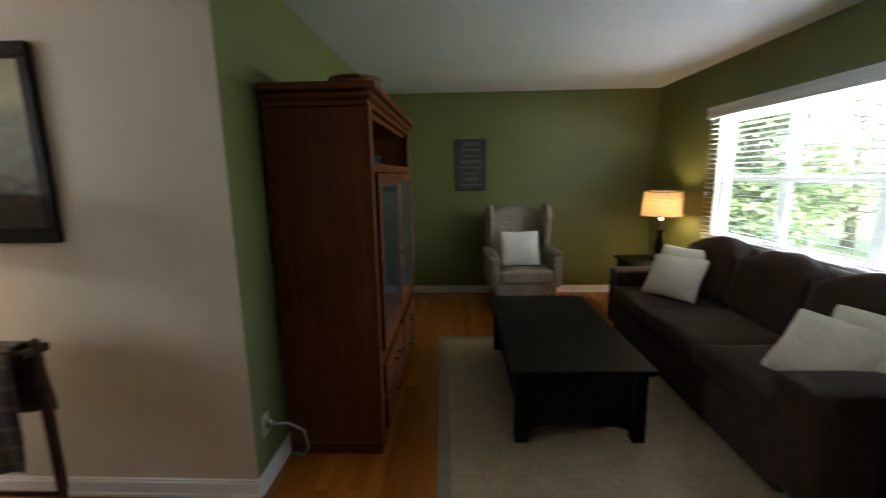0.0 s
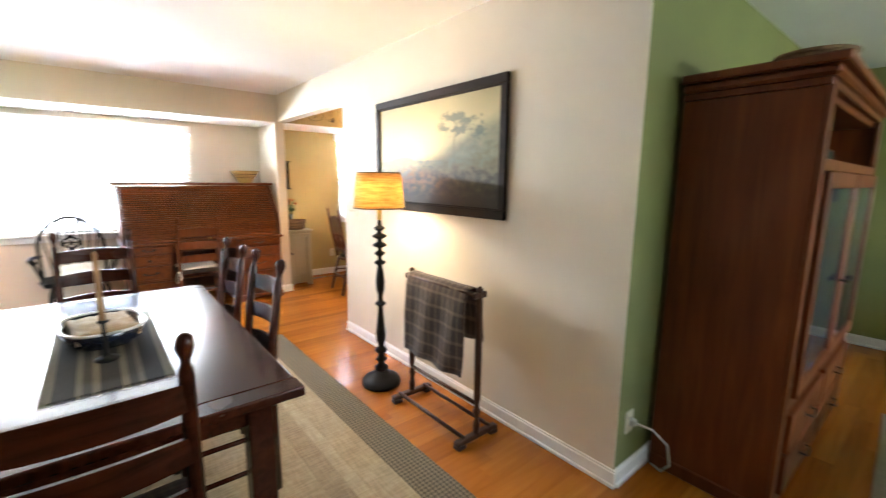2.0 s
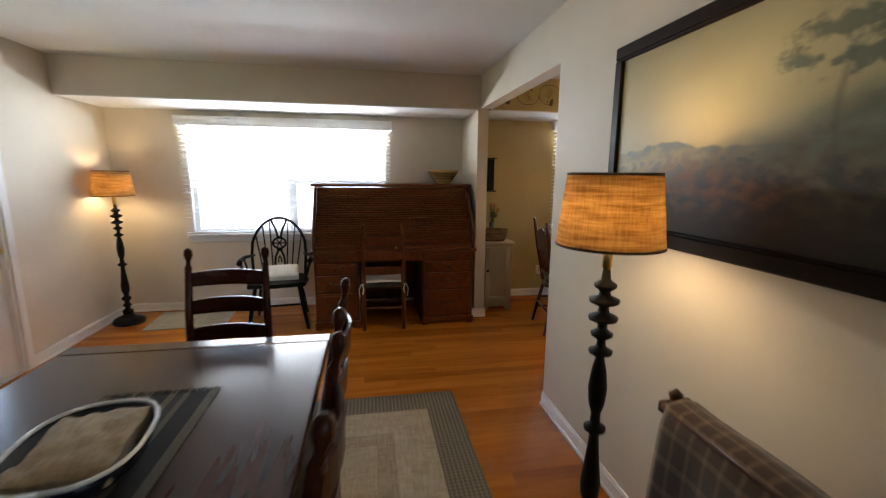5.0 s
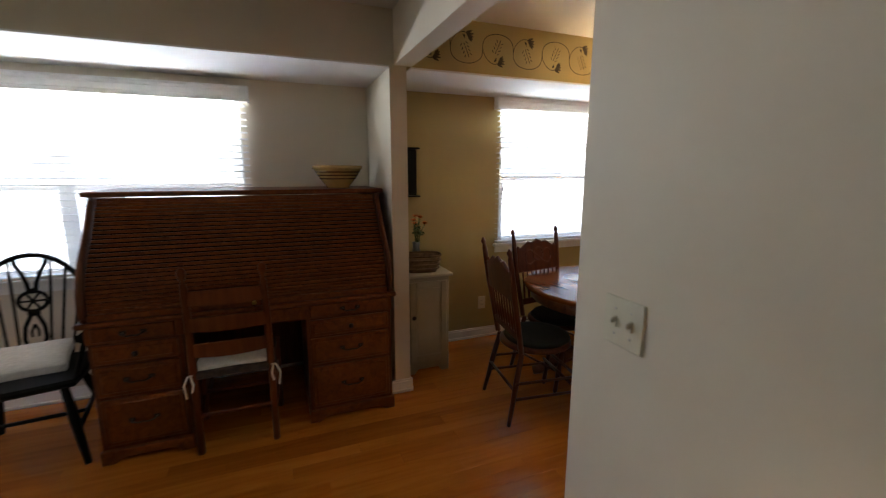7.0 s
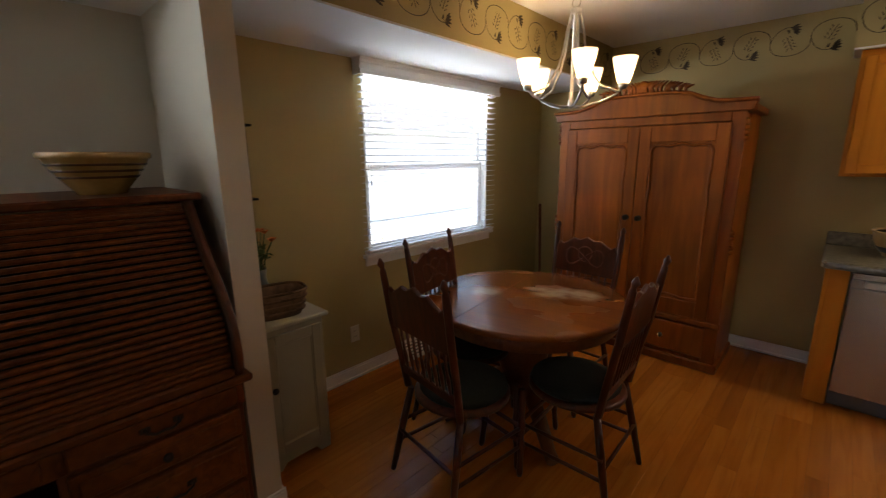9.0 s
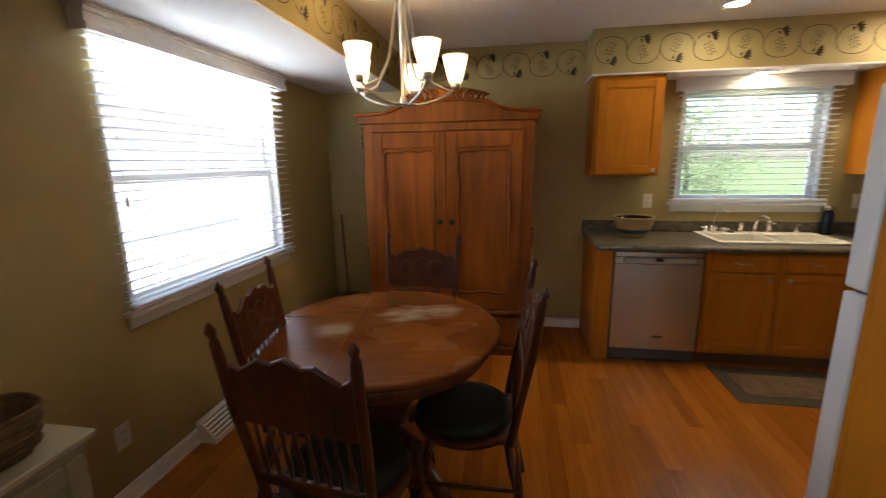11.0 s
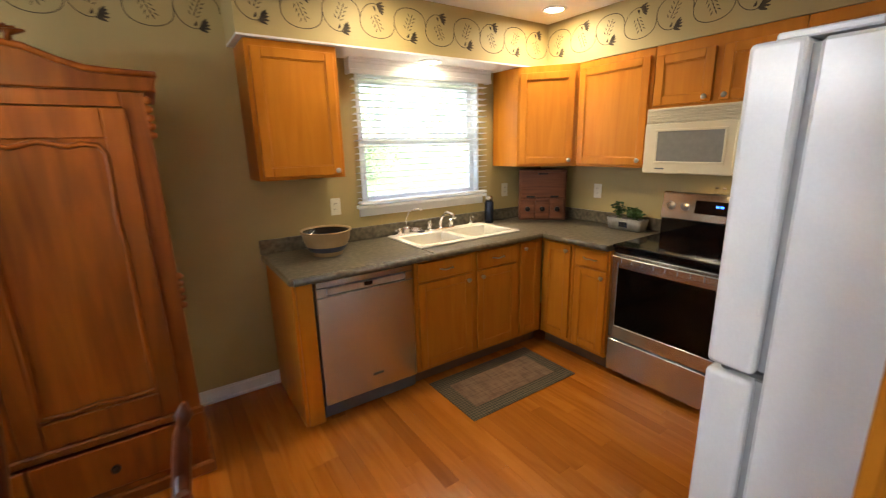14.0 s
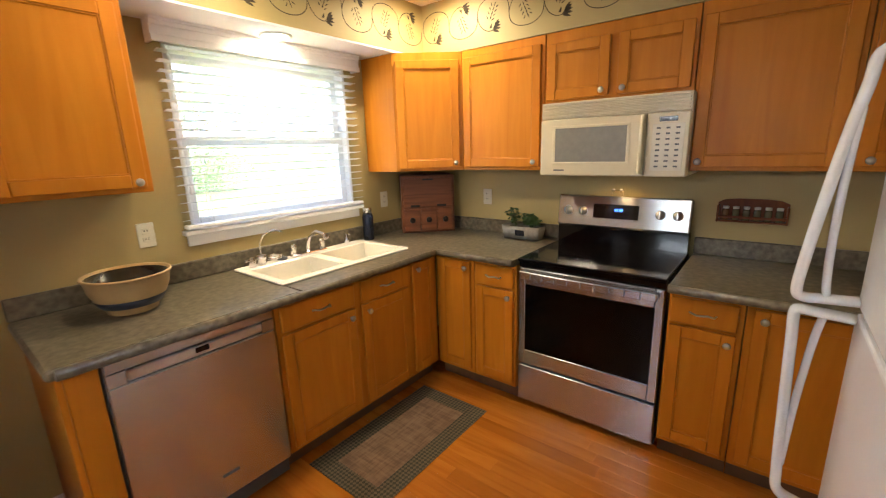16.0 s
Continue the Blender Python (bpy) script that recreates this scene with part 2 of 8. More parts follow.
def lathe(profile, n=20, at=(0, 0, 0), close=True):
    """A turned shape from (radius, height) pairs."""
    bm = bmesh.new()
    rings = []
    for r, z in profile:
        rings.append([bm.verts.new((at[0] + max(r, 1e-4) * math.cos(2 * math.pi * k / n), at[1] + max(r, 1e-4) * math.sin(2 * math.pi * k / n), at[2] + z)) for k in range(n)])
    for a, b in zip(rings, rings[1:]):
        for k in range(n):
            bm.faces.new((a[k], a[(k + 1) % n], b[(k + 1) % n], b[k]))
    if close:
        bm.faces.new(rings[0][::-1])
        bm.faces.new(rings[-1])
    for f in bm.faces:
        f.smooth = len(f.verts) == 4
    return bm


def tube(points, r, n=8):
    """A round bar along points; r is one radius or one for each point."""
    bm = bmesh.new()
    pts = [Vector(p) for p in points]
    rad = r if isinstance(r, (list, tuple)) else [r] * len(pts)
    rings = []
    side = None
    for i, p in enumerate(pts):
        d = (pts[min(i + 1, len(pts) - 1)] - pts[max(i - 1, 0)]).normalized()
        if side is None:
            side = d.orthogonal().normalized()
        side = (side - d * side.dot(d)).normalized()
        up = d.cross(side)
        rings.append([bm.verts.new(p + rad[i] * (math.cos(2 * math.pi * k / n) * side + math.sin(2 * math.pi * k / n) * up)) for k in range(n)])
    for a, b in zip(rings, rings[1:]):
        for k in range(n):
            f = bm.faces.new((a[k], a[(k + 1) % n], b[(k + 1) % n], b[k]))
            f.smooth = True
    bm.faces.new(rings[0][::-1])
    bm.faces.new(rings[-1])
    return bm


def prism(outline, depth, bev=0.003):
    """An outline in x and z, made solid along y, centred on y = 0."""
    bm = bmesh.new()
    a = [bm.verts.new((x, -depth / 2, z)) for x, z in outline]
    b = [bm.verts.new((x, depth / 2, z)) for x, z in outline]
    k = len(a)
    bm.faces.new(a)
    bm.faces.new(b[::-1])
    for i in range(k):
        bm.faces.new((a[i], b[i], b[(i + 1) % k], a[(i + 1) % k]))
    bmesh.ops.recalc_face_normals(bm, faces=bm.faces[:])
    if bev > 0:
        rim = [e for e in bm.edges if abs(e.verts[0].co.y - e.verts[1].co.y) < 1e-6]
        bmesh.ops.bevel(bm, geom=rim, offset=bev, segments=1, affect="EDGES")
    return bm


def cushion(sx, sy, sz, at=(0, 0, 0), rot=None, puff=0.35, seed=0, cuts=8):
    """A stuffed cushion: a soft box with pinched corners and small dents."""
    bm = bmesh.new()
    bmesh.ops.create_cube(bm, size=2)
    bmesh.ops.subdivide_edges(bm, edges=bm.edges[:], cuts=cuts, use_grid_fill=True)
    for v in bm.verts:
        x, y, z = v.co
        edge = (1 - abs(x) ** 3) * (1 - abs(y) ** 3)
        k = 1 - puff + puff * edge
        w = noise.noise(Vector((x * 1.7 + seed, y * 1.7, z))) * 0.06
        pin = 1 - 0.06 * (1 - abs(x)) * (abs(y) > 0.95) - 0.06 * (1 - abs(y)) * (abs(x) > 0.95)
        v.co = Vector((x * pin * sx / 2, y * pin * sy / 2, z * (k + w) * sz / 2))
    bmesh.ops.smooth_vert(bm, verts=bm.verts[:], factor=0.5, use_axis_x=True, use_axis_y=True, use_axis_z=True)
    for f in bm.faces:
        f.smooth = True
    m = Matrix.Translation(at)
    if rot:
        m = m @ Euler([radians(a) for a in rot]).to_matrix().to_4x4()
    bm.transform(m)
    return bm


def mesh_of(name, bm, mat):
    me = bpy.data.meshes.new(name)
    bmesh.ops.recalc_face_normals(bm, faces=bm.faces[:])
    bm.to_mesh(me)
    bm.free()
    me.materials.append(mat)
    return me


def part(name, bm, mat, parent, label=""):
    ob = new(name, mesh_of(name, bm, mat))
    ob.parent = parent
    if label:
        ob["label"] = label
    return ob


def solid(name, bm, mat, label="", category="", group="", kind=""):
    return tagged(new(name, mesh_of(name, bm, mat)), label, category, group, kind)


def thing(name, label, category, at=(0, 0, 0), rz=0, group="", kind=""):
    ob = new(name)
    ob.empty_display_size = 0.1
    ob.matrix_basis = pose(*at, 0, 0, rz)
    return tagged(ob, label, category, group, kind)


def setting(name, bm, mat, label, category):
    return solid(name, bm, mat, label, category, kind="structure")


def wall_cells(axis, c0, c1, a0, a1, z0, z1, holes=()):
    """A wall across axis 'x' or 'y' between c0 and c1, along a0..a1, with holes (a0, a1, z0, z1) through it."""
    cuts_a = sorted({a0, a1, *[h[0] for h in holes], *[h[1] for h in holes]})
    cuts_z = sorted({z0, z1, *[h[2] for h in holes], *[h[3] for h in holes]})
    out = []
    for p, q in zip(cuts_a, cuts_a[1:]):
        for r, s in zip(cuts_z, cuts_z[1:]):
            mid = ((p + q) / 2, (r + s) / 2)
            if any(h[0] < mid[0] < h[1] and h[2] < mid[1] < h[3] for h in holes):
                continue
            out.append(span(c0, c1, p, q, r, s, 0) if axis == "x" else span(p, q, c0, c1, r, s, 0))
    return join(*out)

# ---- structure ----
T = 0.14
WIN_W = (-0.70, 1.38, 0.83, 2.00)      # dining window: y0, y1, z0, z1
WIN_K = (3.42, 4.76, 0.86, 2.06)       # kitchen west window
WIN_N = (-3.56, -2.49, 1.15, 2.06)     # kitchen sink window: x0, x1, z0, z1
WIN_E = (2.25, 4.58, 0.88, 1.985)       # living room window: y0, y1, z0, z1
DOOR = (-5.20, -4.34, 0.0, 2.03)       # front door: x0, x1
floor = setting("floor", span(WALL_W - T, LIVING_E + T, WALL_S - T, LIVING_N + T, -0.12, -0.006, 0), M_SUB, "honey oak strip floor with a satin varnish", "floor")
setting("ceiling", span(WALL_W - T, LIVING_E + T, WALL_S - T, LIVING_N + T, CEIL, CEIL + 0.1, 0), M_CEIL, "white painted ceiling", "ceiling")
setting("wall_west_dining", wall_cells("x", WALL_W - T, WALL_W, WALL_S, 2.31, 0, CEIL, [WIN_W]), M_GREIGE, "greige painted wall round a wide window", "wall")
setting("wall_west_kitchen", wall_cells("x", WALL_W - T, WALL_W, 2.31, KITCHEN_N, 0, CEIL, [WIN_K]), M_OCHRE, "khaki painted kitchen wall round a window", "wall")
setting("wall_south_dining", wall_cells("y", WALL_S - T, WALL_S, WALL_W - T, -3.95, 0, CEIL, [DOOR]), M_GREIGE, "greige painted wall round the front door", "wall")
setting("wall_south_living", span(-3.95, LIVING_E + T, WALL_S - T, -1.16, 0, CEIL, 0), M_GREIGE, "greige painted wall behind the sideboard", "wall")
setting("wall_stub_dining", span(WALL_W, POST_X, 2.262, 2.31, 0, CEIL, 0), M_GREIGE, "short greige wall end beside the desk", "wall")
setting("wall_stub_kitchen", span(WALL_W, POST_X - 0.002, 2.31, 2.37, 0, CEIL, 0), M_GREIGE, "kitchen side of a short wall end", "wall")
setting("wall_partition_dining", join(span(JAMB_X, GREEN_X - 0.012, PART_Y, 2.345, 0, CEIL, 0), span(GREEN_X - 0.012, GREEN_X - 0.001, PART_Y, PART_Y + 0.003, 0, CEIL, 0)), M_GREIGE, "greige painted partition wall", "wall")
setting("wall_partition_kitchen", span(JAMB_X + 0.002, -1.40, 2.345, PART_B, 0, CEIL, 0), M_GREIGE, "kitchen side of the partition wall", "wall")
setting("wall_green_living", span(-1.42, GREEN_X, PART_Y + 0.003, LIVING_N, 0, CEIL, 0), M_GREEN, "olive green living room wall", "wall")
setting("wall_east_kitchen", span(KITCHEN_E, -1.40, PART_B, KITCHEN_N, 0, CEIL, 0), M_OCHRE, "khaki painted wall behind the stove", "wall")
setting("wall_north_kitchen", wall_cells("y", KITCHEN_N, KITCHEN_N + T, WALL_W - T, -1.40, 0, CEIL, [WIN_N]), M_OCHRE, "khaki painted wall round the sink window", "wall")
setting("wall_north_living", span(-1.40, LIVING_E + T, LIVING_N, LIVING_N + T, 0, CEIL, 0), M_GREEN, "olive green living room wall", "wall")
setting("wall_east_living", wall_cells("x", LIVING_E, LIVING_E + T, -1.16, LIVING_N, 0, CEIL, [WIN_E]), M_GREEN, "olive green wall round a wide window", "wall")
setting("header_beam", span(POST_X, JAMB_X, PART_Y, PART_B, 2.147, CEIL, 0), M_GREIGE, "greige boxed beam over the kitchen opening", "beam")
setting("soffit_dining", join(span(WALL_W, POST_X, WALL_S, 2.262, SOFFIT + 0.01, CEIL, 0)), M_GREIGE, "greige dropped soffit above the dining window", "soffit")
setting("soffit_underside_dining", span(WALL_W, POST_X - 0.001, WALL_S, 2.262, SOFFIT, SOFFIT + 0.01, 0), M_CEIL, "white underside of the dining soffit", "soffit")
setting("soffit_west_kitchen", span(WALL_W, POST_X, 2.40, KITCHEN_N, SOFFIT + 0.01, CEIL, 0), M_OCHRE, "khaki dropped soffit with stencilled scrolls", "soffit")
setting("soffit_underside_west", span(WALL_W, POST_X - 0.001, 2.40, KITCHEN_N, SOFFIT, SOFFIT + 0.01, 0), M_CEIL, "white underside of the kitchen soffit", "soffit")
SOF_N, SOF_E = 5.34, -2.05
setting("soffit_north_kitchen", span(-4.32, SOF_E, SOF_N, KITCHEN_N, SOFFIT + 0.01, CEIL, 0), M_OCHRE, "khaki soffit over the sink cabinets", "soffit")
setting("soffit_underside_north", span(-4.319, SOF_E, SOF_N + 0.001, KITCHEN_N, SOFFIT, SOFFIT + 0.01, 0), M_CEIL, "white underside of the sink soffit", "soffit")
setting("soffit_east_kitchen", span(SOF_E, KITCHEN_E, PART_B, KITCHEN_N, SOFFIT, CEIL, 0), M_OCHRE, "khaki soffit over the stove cabinets", "soffit")


def baseboard(x0, y0, x1, y1, side):
    """Skirting along a line; side gives where the room lies, as (dx, dy)."""
    lo = Vector((min(x0, x1), min(y0, y1)))
    hi = Vector((max(x0, x1), max(y0, y1)))
    def strip(t, a, b):
        dx, dy = side[0] * t, side[1] * t
        return span(min(lo.x, lo.x + dx), max(hi.x, hi.x + dx), min(lo.y, lo.y + dy), max(hi.y, hi.y + dy), a, b, 0.002)
    bm = join(strip(0.013, 0.001, 0.078), strip(0.009, 0.078, 0.092), strip(0.022, 0.001, 0.02))
    return setting("baseboard", bm, M_TRIM, "white painted baseboard", "baseboard")


baseboard(WALL_W, WALL_S, WALL_W, 2.25, (1, 0))
baseboard(WALL_W, 2.37, WALL_W, 3.0, (1, 0))
baseboard(WALL_W, 3.0, WALL_W, KITCHEN_N, (1, 0))
baseboard(WALL_W + 0.014, WALL_S, DOOR[0] - 0.07, WALL_S, (0, 1))
baseboard(DOOR[1] + 0.07, WALL_S, -3.95, WALL_S, (0, 1))
baseboard(-3.95, -1.16, LIVING_E, -1.16, (0, 1))
baseboard(JAMB_X, PART_Y, GREEN_X + 0.013, PART_Y, (0, -1))
baseboard(JAMB_X, PART_Y, JAMB_X, PART_B, (-1, 0))
baseboard(GREEN_X, PART_Y, GREEN_X, LIVING_N, (1, 0))
baseboard(GREEN_X + 0.014, LIVING_N, LIVING_E - 0.014, LIVING_N, (0, -1))
baseboard(LIVING_E, -1.14, LIVING_E, LIVING_N, (-1, 0))
baseboard(POST_X, 2.237, POST_X, 2.383, (1, 0))
baseboard(WALL_W + 0.014, KITCHEN_N, -4.16, KITCHEN_N, (0, -1))
baseboard(WALL_W + 0.014, 2.37, POST_X, 2.37, (0, 1))
baseboard(WALL_W + 0.014, 2.262, POST_X, 2.262, (0, -1))


def window(name, w, z0, z1, at, rz, units=1, slat_in=0.035, over=0.05, tall=0.1, tilt=8, drop=None, label=""):
    """A window seen from the room: x runs along the wall, y into the room, the origin at the middle of the opening on the wall's face.
    It has a jamb lining, double-hung sashes, a stool, and a wooden blind of its own in front."""
    h = z1 - z0
    win = thing(name, label or "white double-hung window with clear panes", "window", at, rz, kind="structure")
    lining = join(span(-w / 2, -w / 2 + 0.02, -T, 0, z0, z1), span(w / 2 - 0.02, w / 2, -T, 0, z0, z1), span(-w / 2 + 0.02, w / 2 - 0.02, -T, 0, z1 - 0.02, z1), span(-w / 2 + 0.02, w / 2 - 0.02, -T, 0, z0, z0 + 0.02))
    part("window_frame", lining, M_TRIM, win)
    part("window_sill", join(span(-w / 2 - 0.05, w / 2 + 0.05, 0.0, 0.05, z0 - 0.012, z0 + 0.014, 0.005), span(-w / 2 - 0.03, w / 2 + 0.03, 0.0, 0.016, z0 - 0.07, z0 - 0.013, 0.003)), M_TRIM, win)
    uw = (w - 0.04) / units
    for u in range(units):
        a, b = -w / 2 + 0.02 + u * uw, -w / 2 + 0.02 + (u + 1) * uw
        m = (z0 + z1) / 2
        for lo, hi, y in ((z0 + 0.02, m + 0.02, -0.06), (m - 0.02, z1 - 0.02, -0.09)):
            s = 0.045
            part("sash", join(span(a, a + s, y - 0.015, y + 0.015, lo, hi, 0.003), span(b - s, b, y - 0.015, y + 0.015, lo, hi, 0.003), span(a + s, b - s, y - 0.015, y + 0.015, lo, lo + s, 0.003), span(a + s, b - s, y - 0.015, y + 0.015, hi - s, hi, 0.003)), M_TRIM, win)
            pane = part("pane", span(a + s, b - s, y - 0.002, y + 0.002, lo + s, hi - s, 0), M_PANE, win)
            pane.visible_shadow = False
    blind = thing("window_blind", "white wooden slat blind let down with slats open", "blind", at, rz)
    bw = w + 2 * over
    top = z1 + tall * 0.75
    a, b = top - tall, top
    part("valance", moved(prism([(0.062, a), (0.086, a), (0.086, a + 0.026), (0.078, a + 0.03), (0.078, b - 0.034), (0.083, b - 0.03), (0.084, b - 0.014), (0.09, b - 0.01), (0.09, b), (0.062, b)], bw + 0.03, 0.001), rz=90), M_BLIND, blind)
    for s in (-1, 1):
        part("valance_return", join(                         box(0.015, 0.06, tall, (s * (bw / 2 + 0.0075), 0.032, top - tall / 2), 0.003)), M_BLIND, blind)
    part("head_rail", span(-bw / 2 + 0.01, bw / 2 - 0.01, 0.004, 0.055, top - 0.055, top - 0.01, 0.002), M_BLIND, blind)
    low = (z0 + 0.03) if drop is None else drop
    pitch = 0.044
    count = int((top - tall - low) / pitch)
    me = mesh_of("slat", box(bw - 0.02, 0.048, 0.0028, (0, 0, 0), 0.001, (tilt, 0, 0)), M_BLIND)
    for k in range(count):
        s = new("slat", me)
        s.parent = blind
        s.location = (0, slat_in, low + 0.035 + k * pitch)
    part("bottom_rail", span(-bw / 2 + 0.01, bw / 2 - 0.01, slat_in - 0.025, slat_in + 0.025, low - 0.008, low + 0.012, 0.004), M_BLIND, blind)
    for x in ([-bw * 0.38, bw * 0.38] if bw < 1.6 else [-bw * 0.42, -bw * 0.14, bw * 0.14, bw * 0.42]):
        part("cord", join(tube([(x, slat_in + 0.026, low), (x, slat_in + 0.026, top - tall)], 0.0012, 5), tube([(x, slat_in - 0.026, low), (x, slat_in - 0.026, top - tall)], 0.0012, 5)), M_BLIND, blind)
    part("pull_cord", join(tube([(bw / 2 - 0.05, 0.07, top - tall), (bw / 2 - 0.05, 0.072, top - 0.75)], 0.0015, 5), lathe([(0.004, 0), (0.009, 0.008), (0.006, 0.035), (0.003, 0.04)], 10, (bw / 2 - 0.05, 0.072, top - 0.79))), M_BLIND, blind)
    return win


window("window_1", WIN_W[1] - WIN_W[0], WIN_W[2], WIN_W[3], (WALL_W, (WIN_W[0] + WIN_W[1]) / 2, 0), -90, 2, label="wide white double-hung window with clear panes")
window("window_2", WIN_K[1] - WIN_K[0], WIN_K[2], WIN_K[3], (WALL_W, (WIN_K[0] + WIN_K[1]) / 2, 0), -90, 1)
window("window_3", WIN_N[1] - WIN_N[0], WIN_N[2], WIN_N[3], ((WIN_N[0] + WIN_N[1]) / 2, KITCHEN_N, 0), 180, 1)
window("window_4", WIN_E[1] - WIN_E[0], WIN_E[2], WIN_E[3], (LIVING_E, (WIN_E[0] + WIN_E[1]) / 2, 0), 90, 3, label="wide white double-hung window with clear panes")

# strip floor: oak boards along y, each a piece of its own where the walk passes nearest
def boards():
    rng = random.Random(4)
    W = 0.083
    near, far = [], []
    x = WALL_W
    meshes = {}
    while x < LIVING_E:
        y = WALL_S + rng.uniform(-0.9, 0.0)
        while y < LIVING_N:
            n = rng.choice((0.9, 1.2, 1.5, 1.8))
            a, b = max(y, WALL_S), min(y + n, LIVING_N)
            y += n
            if b - a < 0.05:
                continue
            c = (x + W / 2, (a + b) / 2)
            close = (-6.0 < c[0] < -2.2 and 2.3 < c[1] < 5.0) or (-5.8 < c[0] < -3.9 and 0.9 < c[1] <= 2.3)
            if close and len(near) < 300:
                near.append((c, round(b - a, 3)))
            else:
                far.append((c, b - a))
        x += W
    for c, n in near:
        if n not in meshes:
            meshes[n] = mesh_of("floor_board", box(W - 0.0006, n - 0.0006, 0.006, (0, 0, -0.003), 0.0006), M_FLOOR)
        ob = new("floor_board", meshes[n])
        ob.parent = floor
        ob.location = (c[0], c[1], 0)
    verts, faces = [], []
    for c, n in far:
        k = len(verts)
        hx, hy = W / 2 - 0.0002, n / 2 - 0.0002
        for z in (-0.006, 0.0):
            verts += [(c[0] - hx, c[1] - hy, z), (c[0] + hx, c[1] - hy, z), (c[0] + hx, c[1] + hy, z), (c[0] - hx, c[1] + hy, z)]
        faces += [(k + 4, k + 5, k + 6, k + 7), (k, k + 1, k + 5, k + 4), (k + 1, k + 2, k + 6, k + 5), (k + 2, k + 3, k + 7, k + 6), (k + 3, k, k + 4, k + 7)]
    me = bpy.data.meshes.new("floor_boards")
    me.from_pydata(verts, [], faces)
    me.materials.append(M_FLOOR_REST)
    ob = new("floor_boards", me)
    ob.parent = floor
    ob["kind"] = "stuff"

# ---- shared pieces ----
M_DARKMETAL = plain("dark_bronze_metal", (0.035, 0.03, 0.027), 0.4, 0.8)
M_NICKEL = plain("brushed_nickel", (0.55, 0.53, 0.50), 0.28, 1.0, 0.04)
M_CHROME = plain("chrome", (0.75, 0.75, 0.76), 0.1, 1.0, 0.02)
M_BRASS = plain("worn_brass", (0.55, 0.38, 0.13), 0.28, 1.0)
M_SHADE = shade_cloth("tan_burlap_shade", (0.33, 0.20, 0.075), (0.62, 0.44, 0.21))
M_SHADE_TRIM = cloth("brown_shade_trim", (0.09, 0.05, 0.025), (0.16, 0.095, 0.045), 500.0)
M_IVORY = plain("ivory_plastic", (0.62, 0.58, 0.46), 0.4, spread=0.02)
M_LAMPBLACK = plain("distressed_black_paint", (0.012, 0.011, 0.010), 0.5, spread=0.4, scale=14.0)
M_LAMPBLACK.node_tree.nodes["Principled BSDF"].inputs["Specular IOR Level"].default_value = 0.2
M_CORD = plain("grey_cable", (0.4, 0.4, 0.38), 0.5)


def wavy_panel(w, h, t, rail, mat, name, parent, x, z, y=0.0, panel_mat=None, knob=None, knob_mat=None, raised=0.004, label=""):
    """A framed door in the plane y, facing -y: stiles and rails, a set-back panel with a bead round it, a knob. knob: (dx, dz) from the door's middle."""
    d = part(name, join(span(x - w / 2, x - w / 2 + rail, y - t, y, z - h / 2, z + h / 2, 0.003), span(x + w / 2 - rail, x + w / 2, y - t, y, z - h / 2, z + h / 2, 0.003),
                        span(x - w / 2 + rail, x + w / 2 - rail, y - t, y, z - h / 2, z - h / 2 + rail, 0.003), span(x - w / 2 + rail, x + w / 2 - rail, y - t, y, z + h / 2 - rail, z + h / 2, 0.003)), mat, parent, label)
    iw, ih = w - 2 * rail, h - 2 * rail
    part("panel", span(x - iw / 2, x + iw / 2, y - t * 0.55, y - 0.001, z - ih / 2, z + ih / 2, 0), panel_mat or mat, d)
    b = 0.007
    yy = y - t * 0.55
    part("bead", join(span(x - iw / 2, x + iw / 2, yy - b * 0.7, yy, z - ih / 2, z - ih / 2 + b, 0.002), span(x - iw / 2, x + iw / 2, yy - b * 0.7, yy, z + ih / 2 - b, z + ih / 2, 0.002),
                      span(x - iw / 2, x - iw / 2 + b, yy - b * 0.7, yy, z - ih / 2 + b, z + ih / 2 - b, 0.002), span(x + iw / 2 - b, x + iw / 2, yy - b * 0.7, yy, z - ih / 2 + b, z + ih / 2 - b, 0.002)), mat, d)
    if knob:
        part("knob", moved(lathe([(0.006, 0), (0.0055, 0.012), (0.014, 0.016), (0.016, 0.022), (0.012, 0.027), (0.003, 0.029)], 14), x + knob[0], y - t, z + knob[1], 90), knob_mat or M_NICKEL, d)
    return d


def bail_pull(parent, x, z, y, w, mat, name="handle"):
    pts = [(x - w / 2, y, z), (x - w / 2, y - 0.02, z - 0.002), (x - w / 4, y - 0.026, z - 0.012), (x, y - 0.027, z - 0.008), (x + w / 4, y - 0.026, z - 0.012), (x + w / 2, y - 0.02, z - 0.002), (x + w / 2, y, z)]
    return part(name, join(tube(pts, 0.0045, 8), box(0.03, 0.004, 0.02, (x - w / 2, y - 0.001, z), 0.004), box(0.03, 0.004, 0.02, (x + w / 2, y - 0.001, z), 0.004)), mat, parent)


